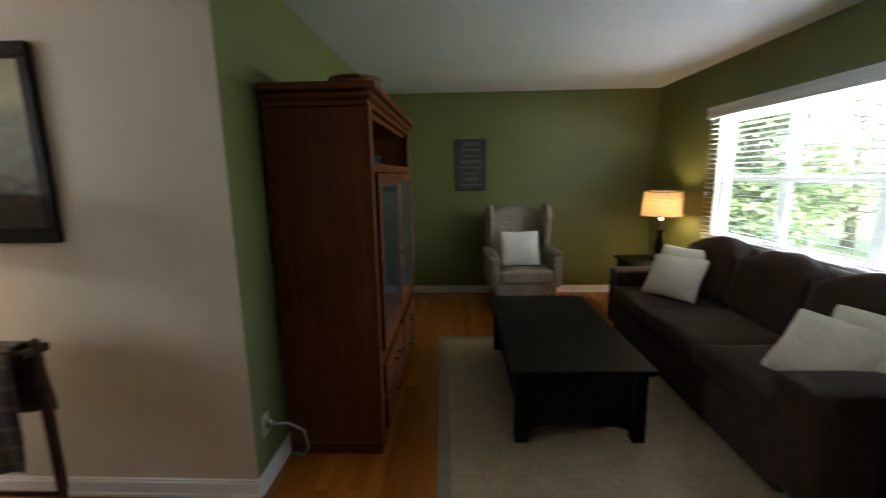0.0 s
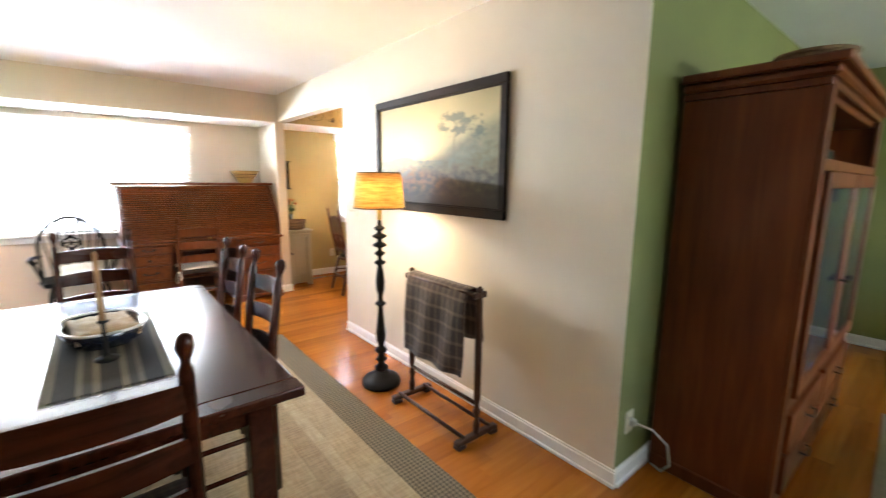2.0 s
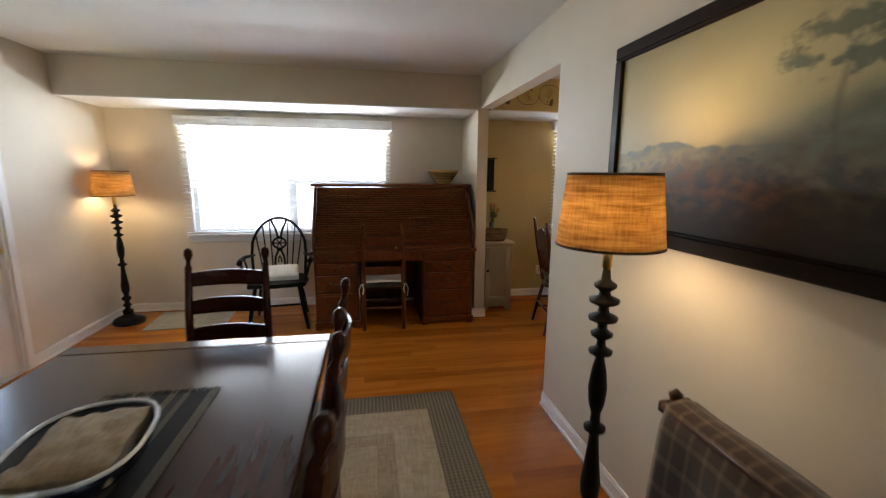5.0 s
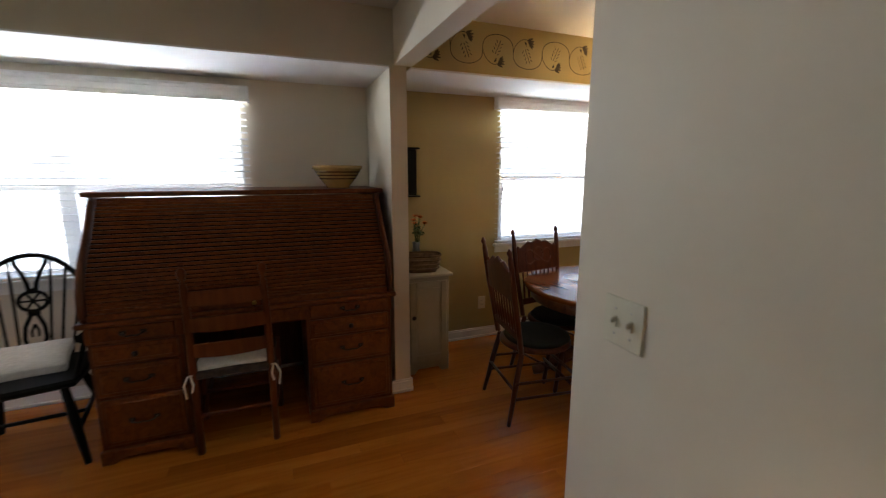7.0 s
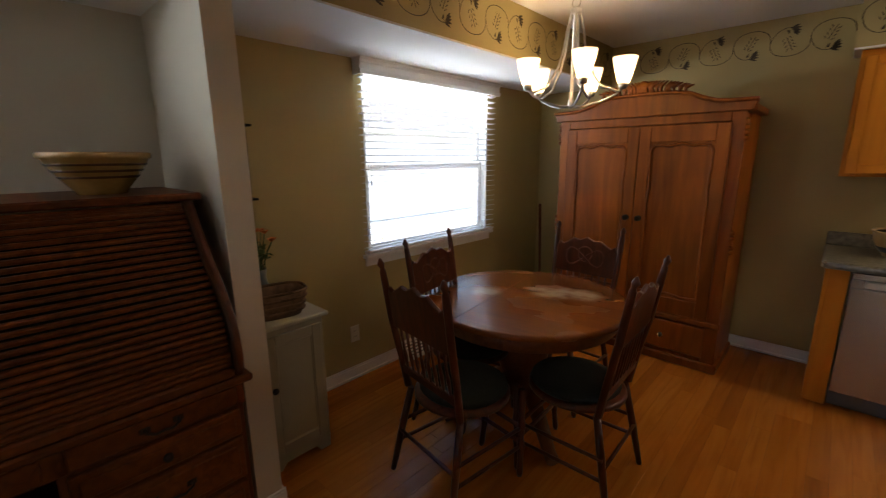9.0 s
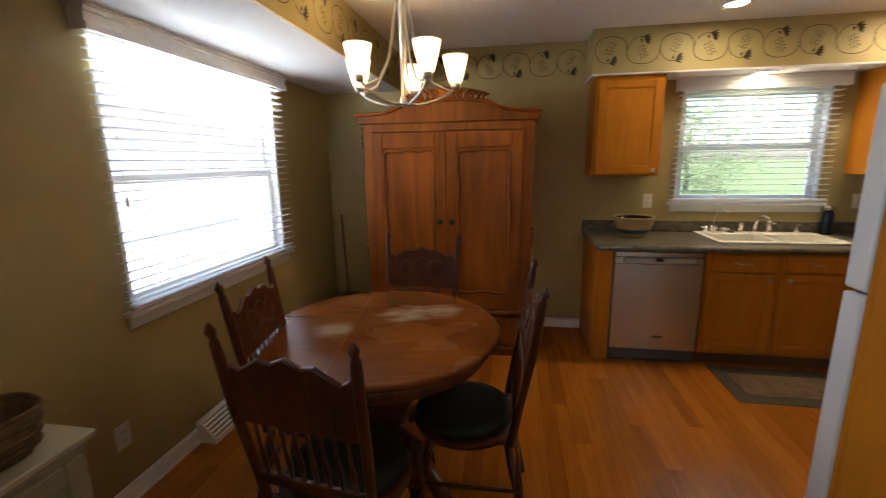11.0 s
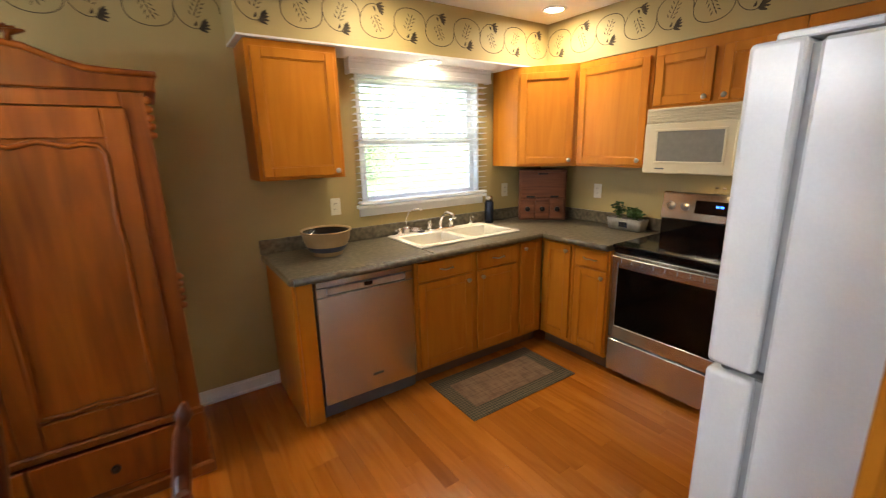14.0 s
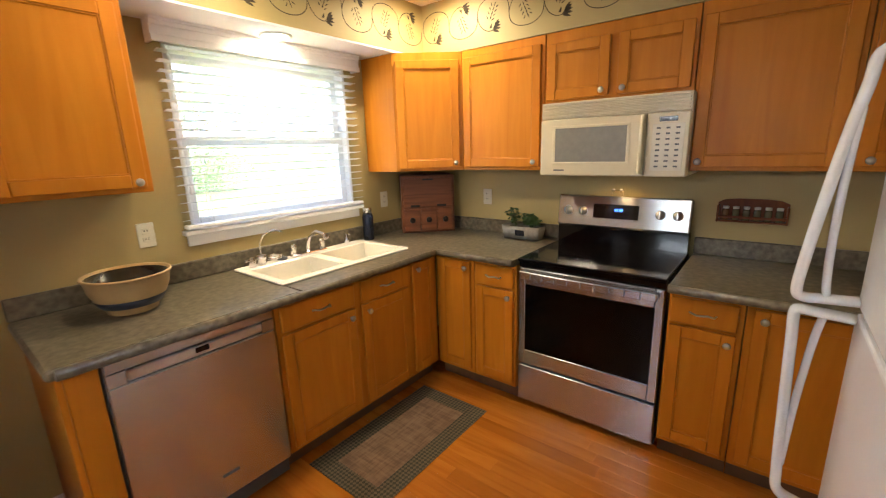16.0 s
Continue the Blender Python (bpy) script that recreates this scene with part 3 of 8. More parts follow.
def turned_lamp(name, x, y, label, shade_z0=1.275, shade_z1=1.51, r0=0.173, r1=0.147, group=""):
    """Floor lamp: weighted base, one turned black column, harp, burlap drum shade."""
    lamp = thing(name, label, "lamp", (x, y, 0), 0, group)
    part("base", lathe([(0.0, 0.001), (0.135, 0.001), (0.138, 0.025), (0.128, 0.045), (0.095, 0.065), (0.06, 0.075), (0.04, 0.1)], 28), M_LAMPBLACK, lamp)
    col = [(0.03, 0.09), (0.055, 0.11), (0.058, 0.13), (0.03, 0.15), (0.028, 0.17), (0.05, 0.185), (0.03, 0.205), (0.026, 0.23), (0.048, 0.245), (0.052, 0.26), (0.028, 0.28), (0.026, 0.30), (0.04, 0.33), (0.044, 0.38),
           (0.034, 0.45), (0.024, 0.53), (0.02, 0.58), (0.046, 0.595), (0.047, 0.607), (0.022, 0.62), (0.02, 0.66), (0.034, 0.70), (0.04, 0.76), (0.03, 0.83), (0.018, 0.875), (0.048, 0.89), (0.05, 0.90), (0.02, 0.915),
           (0.018, 0.94), (0.044, 0.955), (0.046, 0.965), (0.02, 0.98), (0.02, 1.0), (0.058, 1.012), (0.06, 1.024), (0.024, 1.04), (0.02, 1.06), (0.06, 1.075), (0.062, 1.087), (0.025, 1.10), (0.022, 1.115), (0.045, 1.13), (0.046, 1.14), (0.02, 1.155), (0.014, 1.2)]
    part("column", lathe([(r * 0.82, z) for r, z in col], 18), M_LAMPBLACK, lamp)
    part("socket", lathe([(0.012, 1.19), (0.017, 1.2), (0.017, 1.26), (0.012, 1.27)], 12), M_BRASS, lamp)
    drum_shade(lamp, 0, 0, shade_z0, shade_z1, r0, r1, M_SHADE, "tan burlap drum shade")
    part("light_bulb", lathe([(0.012, 1.27), (0.014, 1.30), (0.028, 1.33), (0.0295, 1.35), (0.02, 1.375), (0.002, 1.38)], 12), M_BULB, lamp).visible_shadow = False
    return lamp


M_BULB = glow("warm_bulb", (1.0, 0.72, 0.4), 6.0)


def drum_shade(lamp, x, y, z0, z1, r0, r1, mat, label):
    s = part("shade", lathe([(r0, z0), (r1, z1), (r1 - 0.002, z1), (r0 - 0.002, z0), (r0, z0)], 40, (x, y, 0), False), mat, lamp, label)
    for r, z in ((r0, z0 + 0.001), (r1, z1 - 0.001)):
        part("shade_ring", lathe([(r + 0.001, z - 0.004), (r + 0.001, z + 0.004), (r - 0.003, z + 0.004), (r - 0.003, z - 0.004), (r + 0.001, z - 0.004)], 40, (x, y, 0), False), M_SHADE_TRIM, s)
    part("spider", join(*[tube([(x, y, z1 - 0.03), (x + (r1 - 0.003) * math.cos(a), y + (r1 - 0.003) * math.sin(a), z1 - 0.006)], 0.002, 5) for a in (0.3, 2.4, 4.5)]), M_BRASS, s)
    return s


def wall_plate(name, label, at, rz, kind="outlet"):
    """A cover plate on a wall; x along the wall, facing -y."""
    w = 0.116 if kind == "double_switch" else 0.072
    pl = thing(name, label, "switch" if "switch" in kind else "outlet", at, rz)
    part("cover", box(w, 0.006, 0.116, (0, -0.003, 0), 0.003), M_IVORY, pl)
    if kind == "outlet":
        for dz in (-0.02, 0.02):
            part("socket", join(box(0.034, 0.003, 0.028, (0, -0.0068, dz), 0.002)), M_IVORY, pl)
            part("slot", join(box(0.003, 0.001, 0.009, (-0.006, -0.0087, dz + 0.002), 0), box(0.003, 0.001, 0.009, (0.006, -0.0087, dz + 0.002), 0)), M_DARKMETAL, pl)
    else:
        for dx in ((-0.023, 0.023) if kind == "double_switch" else (0,)):
            part("toggle", join(box(0.011, 0.003, 0.026, (dx, -0.0068, 0), 0.001), box(0.008, 0.016, 0.011, (dx, -0.013, 0.003), 0.002, (25, 0, 0))), M_IVORY, pl)
            for dz in (0.03, -0.03):
                part("screw", moved(lathe([(0.003, 0), (0.003, 0.0012), (0.001, 0.0016)], 8), dx, -0.006, dz, 90), M_NICKEL, pl)
    return pl


# ---- living room ----
M_RUG_L = cloth("beige_flatweave_rug", (0.38, 0.29, 0.18), (0.52, 0.41, 0.27), 420.0, 0.6)
rug = thing("area_rug", "beige woven area rug under the coffee table", "rug", (0.685, 2.58, 0), 2.4)
part("field", box(2.28, 3.34, 0.009, (0, 0, 0.0065), 0.003), M_RUG_L, rug)
part("binding", join(box(2.42, 0.07, 0.011, (0, 1.705, 0.0065), 0.003), box(2.42, 0.07, 0.011, (0, -1.705, 0.0065), 0.003), box(0.07, 3.34, 0.011, (-1.175, 0, 0.0065), 0.003), box(0.07, 3.34, 0.011, (1.175, 0, 0.0065), 0.003)), cloth("rug_binding_tape", (0.25, 0.21, 0.15), (0.33, 0.28, 0.2), 400.0), rug)

ct = thing("coffee_table", "black painted wooden trunk coffee table on short feet", "table", (0.255, 3.37, 0.012), 0.6)
part("tabletop", join(box(0.78, 1.42, 0.03, (0, 0, 0.435), 0.008, None, 2), box(0.75, 1.39, 0.012, (0, 0, 0.414), 0.003)), M_BLACKWOOD, ct)
part("body", box(0.66, 1.28, 0.29, (0, 0, 0.262), 0.004), M_BLACKWOOD, ct)
for sx in (-1, 1):
    for sy in (-1, 1):
        part("leg", box(0.07, 0.07, 0.408, (sx * 0.325, sy * 0.635, 0.204), 0.005), M_BLACKWOOD, ct)
for sy in (-1, 1):
    part("end_panel", join(box(0.58, 0.012, 0.05, (0, sy * 0.648, 0.38), 0.003), box(0.58, 0.012, 0.06, (0, sy * 0.648, 0.15), 0.003)), M_BLACKWOOD, ct)
    part("apron", moved(prism([(-0.29, 0.0), (-0.29, -0.06), (-0.22, -0.03), (0, -0.015), (0.22, -0.03), (0.29, -0.06), (0.29, 0.0)], 0.018), 0, sy * 0.645, 0.12), M_BLACKWOOD, ct)
for sx in (-1, 1):
    for k in (-1, 0, 1):
        part("drawer_front", box(0.012, 0.38, 0.2, (sx * 0.334, k * 0.4, 0.27), 0.004), M_BLACKWOOD, ct)
        part("knob", moved(lathe([(0.006, 0), (0.006, 0.01), (0.014, 0.016), (0.012, 0.024), (0.002, 0.026)], 12), sx * 0.34, k * 0.4, 0.27, 0, 90 * sx), M_DARKMETAL, ct)

M_SOFA = cloth("chocolate_chenille", (0.029, 0.0135, 0.007), (0.058, 0.027, 0.0145), 500.0, 0.5, 0.25, 0.0)
M_PILLOW = cloth("cream_linen", (0.68, 0.62, 0.52), (0.84, 0.78, 0.67), 500.0, 0.4)
M_PRINT = plain("faded_grey_print", (0.33, 0.29, 0.24), 0.9)
def domed(bm, rise, x, y, z):
    """Gives a back cushion its arched top and leans it back."""
    for v in bm.verts:
        if v.co.z > 0:
            v.co.z += rise * (1 - (v.co.y / 0.34) ** 2) * v.co.z / 0.25
    return moved(bm, x, y, z, 0, 12, 0)


sofa = thing("sofa", "chocolate brown three-seat sofa with rounded back cushions", "sofa", (1.44, 3.35, 0))
part("base_frame", box(0.86, 2.06, 0.30, (0.02, 0, 0.185), 0.03, None, 2), M_SOFA, sofa)
for k in (-1, 0, 1):
    part("seat_cushion", cushion(0.70, 0.68, 0.17, (-0.09, k * 0.665, 0.405), None, 0.25, k + 2), M_SOFA, sofa)
    part("back_cushion", domed(cushion(0.26, 0.685, 0.50, (0, 0, 0), None, 0.3, k + 7, 10), 0.06, 0.30, k * 0.675, 0.66), M_SOFA, sofa)
for sy in (-1, 1):
    part("armrest", join(cushion(0.84, 0.20, 0.52, (0.0, sy * 1.08, 0.30), None, 0.18, 3 + sy), cushion(0.82, 0.23, 0.14, (-0.01, sy * 1.08, 0.56), None, 0.3, 5 + sy)), M_SOFA, sofa)
part("back_frame", box(0.16, 2.1, 0.72, (0.41, 0, 0.40), 0.05, (0, 4, 0), 2), M_SOFA, sofa)
for sx in (-0.34, 0.38):
    for sy in (-0.98, 0.98):
        part("foot", lathe([(0.022, 0.012), (0.03, 0.05)], 12, (sx, sy, 0)), M_BLACKWOOD, sofa)


def throw_pillow(x, y, z, tilt, turn, size, label, seed, ink, lean=0):
    p = thing("throw_pillow", label, "pillow", (x, y, z), turn)
    part("cover", cushion(size, size * 0.92, 0.17, (0, 0, 0), (90 - tilt, 0, lean), 0.75, seed, 12), M_PILLOW, p)
    m = pose(0, 0, 0, 90 - tilt, 0, lean)
    bars = join(*[box(size * w, 0.012, 0.004, (0, dy * size, 0.074), 0.001) for w, dy in ((0.3, 0.12), (0.36, 0.05), (0.22, -0.03), (0.34, -0.1))])
    bars.transform(m)
    part("print", bars, ink, p)
    return p


throw_pillow(1.52, 4.22, 0.655, 28, -62, 0.44, "cream linen pillow with a faded grey print", 1, M_PRINT)
throw_pillow(1.37, 4.0, 0.635, 38, -50, 0.42, "cream linen pillow leaning on another pillow", 2, M_PRINT)
throw_pillow(1.50, 2.41, 0.655, 30, -100, 0.44, "cream linen pillow leaning on the sofa back", 3, M_PRINT, lean=35)
throw_pillow(1.36, 2.53, 0.63, 40, -112, 0.40, "cream and gold patterned pillow on the sofa", 4, plain("gold_print", (0.55, 0.30, 0.07), 0.9), lean=40)

wc = thing("wing_armchair", "beige upholstered wingback armchair against the green wall", "armchair", (0.295, 5.30, 0), 4)
M_WING = cloth("beige_upholstery", (0.24, 0.19, 0.135), (0.34, 0.28, 0.205), 500.0, 0.4)
part("seat", cushion(0.58, 0.60, 0.17, (0, -0.06, 0.40), None, 0.25, 11), M_WING, wc)
part("seat_frame", box(0.68, 0.66, 0.16, (0, 0, 0.26), 0.03, None, 2), M_WING, wc)
part("backrest", moved(prism([(-0.30, 0), (-0.31, 0.55), (-0.27, 0.66), (-0.15, 0.71), (0, 0.725), (0.15, 0.71), (0.27, 0.66), (0.31, 0.55), (0.30, 0)], 0.12, 0.03), 0, 0.27, 0.40, -10), M_WING, wc)
for s in (-1, 1):
    part("wing", moved(prism([(0.10, 0.0), (0.12, 0.40), (0.06, 0.55), (-0.10, 0.53), (-0.16, 0.40), (-0.12, 0.22), (-0.06, 0.0)], 0.07, 0.02), s * 0.33, 0.20, 0.60, 0, 0, 90), M_WING, wc)
    part("armrest", join(box(0.10, 0.58, 0.34, (s * 0.34, -0.03, 0.44), 0.03, None, 2), moved(lathe([(0.02, -0.3), (0.058, -0.28), (0.06, 0.2), (0.04, 0.24)], 16), s * 0.35, -0.06, 0.61, 90)), M_WING, wc)
for sx in (-0.29, 0.29):
    part("leg", tube([(sx, -0.28, 0.19), (sx * 1.05, -0.3, 0.1), (sx * 1.05, -0.31, 0.0)], [0.03, 0.022, 0.018], 10), M_CHERRY, wc)
    part("leg", tube([(sx, 0.26, 0.19), (sx, 0.33, 0.0)], [0.025, 0.018], 10), M_CHERRY, wc)
throw_pillow(0.27, 5.18, 0.68, 18, 6, 0.42, "cream linen pillow with a grey print on the armchair", 5, M_PRINT)

et = thing("end_table", "black wooden end table with a drawer beside the sofa", "table", (1.60, 4.95, 0))
part("tabletop", box(0.56, 0.56, 0.03, (0, 0, 0.575), 0.006), M_BLACKWOOD, et)
part("drawer_box", box(0.48, 0.48, 0.15, (0, 0, 0.483), 0.004), M_BLACKWOOD, et)
part("shelf", box(0.46, 0.46, 0.02, (0, 0, 0.16), 0.004), M_BLACKWOOD, et)
for sx in (-0.23, 0.23):
    for sy in (-0.23, 0.23):
        part("leg", box(0.045, 0.045, 0.56, (sx, sy, 0.28), 0.004), M_BLACKWOOD, et)
part("drawer_front", box(0.012, 0.36, 0.11, (-0.245, 0, 0.483), 0.003), M_BLACKWOOD, et)
part("knob", moved(lathe([(0.006, 0), (0.006, 0.01), (0.013, 0.016), (0.002, 0.024)], 12), -0.25, 0, 0.483, 0, -90), M_NICKEL, et)
tl = thing("table_lamp", "black turned table lamp with a tan drum shade", "lamp", (1.68, 4.96, 0.59))
part("base", lathe([(0.0, 0.0), (0.085, 0.0), (0.085, 0.02), (0.05, 0.035), (0.03, 0.05), (0.045, 0.08), (0.05, 0.14), (0.03, 0.22), (0.022, 0.28), (0.036, 0.3), (0.036, 0.31), (0.016, 0.33), (0.012, 0.42)], 20), M_LAMPBLACK, tl)
drum_shade(tl, 0, 0, 0.46, 0.71, 0.195, 0.175, shade_cloth("cream_linen_shade", (0.62, 0.50, 0.34), (0.82, 0.70, 0.50)), "cream linen drum shade")
part("light_bulb", lathe([(0.012, 0.42), (0.014, 0.50), (0.028, 0.54), (0.02, 0.59), (0.002, 0.6)], 12), M_BULB, tl).visible_shadow = False
et2 = thing("end_table", "black wooden end table at the near sofa arm", "table", (1.58, 1.90, 0))
part("tabletop", box(0.60, 0.56, 0.03, (0, 0, 0.585), 0.006), M_BLACKWOOD, et2)
part("drawer_box", box(0.52, 0.48, 0.15, (0, 0, 0.493), 0.004), M_BLACKWOOD, et2)
for sx in (-0.25, 0.25):
    for sy in (-0.23, 0.23):
        part("leg", box(0.045, 0.045, 0.558, (sx, sy, 0.291), 0.004), M_BLACKWOOD, et2)

sign = thing("wall_sign", "dark grey wooden sign with pale lettering bars", "sign", (-0.257, LIVING_N - 0.002, 1.61))
part("board", box(0.37, 0.018, 0.62, (0, -0.009, 0), 0.003), plain("charcoal_sign_paint", (0.045, 0.04, 0.038), 0.7, spread=0.25), sign)
rng = random.Random(3)
for k in range(8):
    part("text_line", box(rng.uniform(0.16, 0.3), 0.002, 0.022 if k % 3 else 0.035, (0, -0.019, 0.25 - k * 0.07), 0), plain("sign_lettering", (0.12, 0.108, 0.095), 0.8), sign)

# television armoire: local front faces -y, turned to face the sofa
ar = thing("tv_armoire", "tall dark cherry television armoire with glass doors", "armoire", (-0.836, 3.39, 0), 90)
AW, AD = 1.56, 0.50
part("side", span(-AW / 2, -AW / 2 + 0.03, 0.0, AD, 0.0, 1.83, 0.003), M_CHERRY, ar)
part("side", span(AW / 2 - 0.03, AW / 2, 0.0, AD, 0.0, 1.83, 0.003), M_CHERRY, ar)
part("back", span(-AW / 2 + 0.03, AW / 2 - 0.03, AD - 0.02, AD - 0.004, 0.06, 1.83, 0), M_CHERRY, ar)
for z in (0.06, 0.52, 1.53, 1.80):
    part("shelf", span(-AW / 2 + 0.03, AW / 2 - 0.03, 0.02, AD - 0.02, z, z + 0.03, 0.003), M_CHERRY, ar)
part("cornice", join(span(-AW / 2 - 0.01, AW / 2 + 0.01, -0.012, AD + 0.0, 1.83, 1.86, 0.004), span(-AW / 2 - 0.03, AW / 2 + 0.03, -0.034, AD, 1.86, 1.90, 0.012), span(-AW / 2 - 0.055, AW / 2 + 0.055, -0.06, AD, 1.90, 1.935, 0.006)), M_CHERRY, ar)
part("plinth", span(-AW / 2 - 0.008, AW / 2 + 0.008, -0.01, AD, 0.0, 0.07, 0.006), M_CHERRY, ar)
part("upright", span(-0.03, 0.03, 0.0, 0.04, 0.09, 0.52, 0.003), M_CHERRY, ar)
part("face_frame", join(span(-AW / 2, -AW / 2 + 0.06, -0.016, 0.0, 0.07, 1.83, 0.003), span(AW / 2 - 0.06, AW / 2, -0.016, 0.0, 0.07, 1.83, 0.003), span(-AW / 2 + 0.06, AW / 2 - 0.06, -0.016, 0.0, 1.52, 1.565, 0.003), span(-AW / 2 + 0.06, AW / 2 - 0.06, -0.016, 0, 0.5, 0.56, 0.003)), M_CHERRY, ar)
M_SMOKE = plain("smoked_glass", (0.035, 0.045, 0.05), 0.06, spread=0.02, relief=0.0)
for s in (-1, 1):
    wavy_panel(0.70, 0.95, 0.02, 0.06, M_CHERRY, "door", ar, s * 0.36, 1.04, -0.017, M_SMOKE, (-s * 0.30, -0.05), M_DARKMETAL)
    for z in (0.19, 0.39):
        d = part("drawer", span(s * 0.36 - 0.34, s * 0.36 + 0.34, -0.035, -0.002, z - 0.09, z + 0.09, 0.006), M_CHERRY, ar)
        bail_pull(d, s * 0.36, z, -0.036, 0.1, M_DARKMETAL)
M_BASKET = cloth("woven_basket", (0.10, 0.055, 0.025), (0.24, 0.14, 0.07), 90.0, 1.0, 0.3, 0.0)
bk = thing("basket_tray", "low brown woven basket lying on the armoire", "basket", (-0.93, 2.83, 1.935), 90)
part("bowl", lathe([(0.0, 0.0), (0.115, 0.0), (0.13, 0.02), (0.136, 0.05), (0.129, 0.05), (0.122, 0.02), (0.105, 0.01), (0.0, 0.01)], 24), M_BASKET, bk)
part("rim", moved(tube([(0.133 * math.cos(a * 0.2618), 0.133 * math.sin(a * 0.2618), 0.052) for a in range(25)], 0.008, 8)), M_BASKET, bk)
box_dvd = thing("media_box", "small black media box on the armoire's upper shelf", "electronics", (-0.98, 2.94, 1.56), 90)
part("case", box(0.36, 0.22, 0.06, (0, 0, 0.03), 0.004), M_BLACKWOOD, box_dvd)
part("front_panel", box(0.34, 0.004, 0.04, (0, -0.112, 0.03), 0.001), M_SMOKE, box_dvd)
wall_plate("wall_outlet", "ivory wall outlet above the baseboard", (GREEN_X, 2.40, 0.305), 90)
cab = thing("power_cord", "grey power cord from the outlet to the armoire", "cable")
part("cable", tube([(GREEN_X + 0.035, 2.40, 0.31), (GREEN_X + 0.10, 2.44, 0.29), (GREEN_X + 0.15, 2.50, 0.21), (GREEN_X + 0.15, 2.55, 0.08), (GREEN_X + 0.1, 2.58, 0.006), (GREEN_X + 0.04, 2.605, 0.006)], 0.006, 8), M_CORD, cab)
part("plug", box(0.03, 0.032, 0.036, (GREEN_X + 0.023, 2.40, 0.31), 0.006), M_CORD, cab)

# ---- dining room ----
def striped(name, bands, axis_scale=1.0, weave=300.0):
    """A woven stuff with bands of colour across x: (position 0..1, colour)."""
    m, n, l, b = material(name)
    co, sep = n.new("ShaderNodeTexCoord"), n.new("ShaderNodeSeparateXYZ")
    l.new(co.outputs["Generated"], sep.inputs[0])
    rp = ramp_node(n, l, sep.outputs[0], bands)
    rp.color_ramp.interpolation = "CONSTANT"
    t = noise_node(n, l, weave, 2.0, (1, 0.15, 1))
    rb = ramp_node(n, l, t.outputs[0], [(0.35, (0.72, 0.72, 0.72)), (0.65, (1.0, 1.0, 1.0))])
    l.new(mixed(n, l, rp.outputs[0], rb.outputs[0], 1.0, "MULTIPLY"), b.inputs["Base Color"])
    b.inputs["Roughness"].default_value = 0.95
    bump(n, l, b, t.outputs[0], 0.5, 0.002)
    return m


def herringbone(name, a, c, size):
    """Coarse zigzag jute weave."""
    m, n, l, b = material(name)
    co, mp, w1 = n.new("ShaderNodeTexCoord"), n.new("ShaderNodeMapping"), n.new("ShaderNodeTexChecker")
    mp.inputs["Rotation"].default_value = (0, 0, radians(45))
    l.new(co.outputs["Object"], mp.inputs["Vector"])
    l.new(mp.outputs[0], w1.inputs["Vector"])
    w1.inputs["Scale"].default_value = size
    w1.inputs["Color1"].default_value, w1.inputs["Color2"].default_value = (*a, 1), (*c, 1)
    t = noise_node(n, l, 240.0, 3.0)
    rb = ramp_node(n, l, t.outputs[0], [(0.3, (0.6, 0.6, 0.6)), (0.7, (1.0, 1.0, 1.0))])
    l.new(mixed(n, l, w1.outputs[0], rb.outputs[0], 1.0, "MULTIPLY"), b.inputs["Base Color"])
    b.inputs["Roughness"].default_value = 0.95
    bump(n, l, b, t.outputs[0], 0.6, 0.002)
    return m


M_JUTE2 = cloth("beige_jute_field", (0.31, 0.25, 0.155), (0.43, 0.36, 0.24), 260.0, 0.6, 0.15, 0.0)
M_JUTE3 = cloth("pale_jute_band", (0.34, 0.28, 0.18), (0.46, 0.39, 0.265), 260.0, 0.6, 0.15, 0.0)
RX, RY, RW, RH = -2.60, 0.45, 3.56, 2.54
drug = thing("dining_rug", "braided jute rug with bordered bands under the dining table", "rug", (RX, RY, 0))


def rug_band(name, w, h, t, z, mat, parent):
    return part(name, join(box(w, t, 0.006, (0, h / 2 - t / 2, z), 0.002), box(w, t, 0.006, (0, -h / 2 + t / 2, z), 0.002), box(t, h - 2 * t, 0.006, (w / 2 - t / 2, 0, z), 0.002), box(t, h - 2 * t, 0.006, (-w / 2 + t / 2, 0, z), 0.002)), mat, parent)


rug_band("outer_border", RW, RH, 0.20, 0.005, herringbone("braided_jute_border", (0.11, 0.092, 0.06), (0.25, 0.21, 0.14), 60.0), drug)
rug_band("band", RW - 0.40, RH - 0.40, 0.16, 0.0045, M_JUTE2, drug)
rug_band("inner_band", RW - 0.72, RH - 0.72, 0.07, 0.005, M_JUTE3, drug)
rug_band("band", RW - 0.86, RH - 0.86, 0.10, 0.0045, cloth("tan_jute_band", (0.25, 0.195, 0.12), (0.36, 0.29, 0.19), 260.0, 0.6, 0.15, 0.0), drug)
part("field", box(RW - 1.06, RH - 1.06, 0.006, (0, 0, 0.0045), 0.002), M_JUTE2, drug)

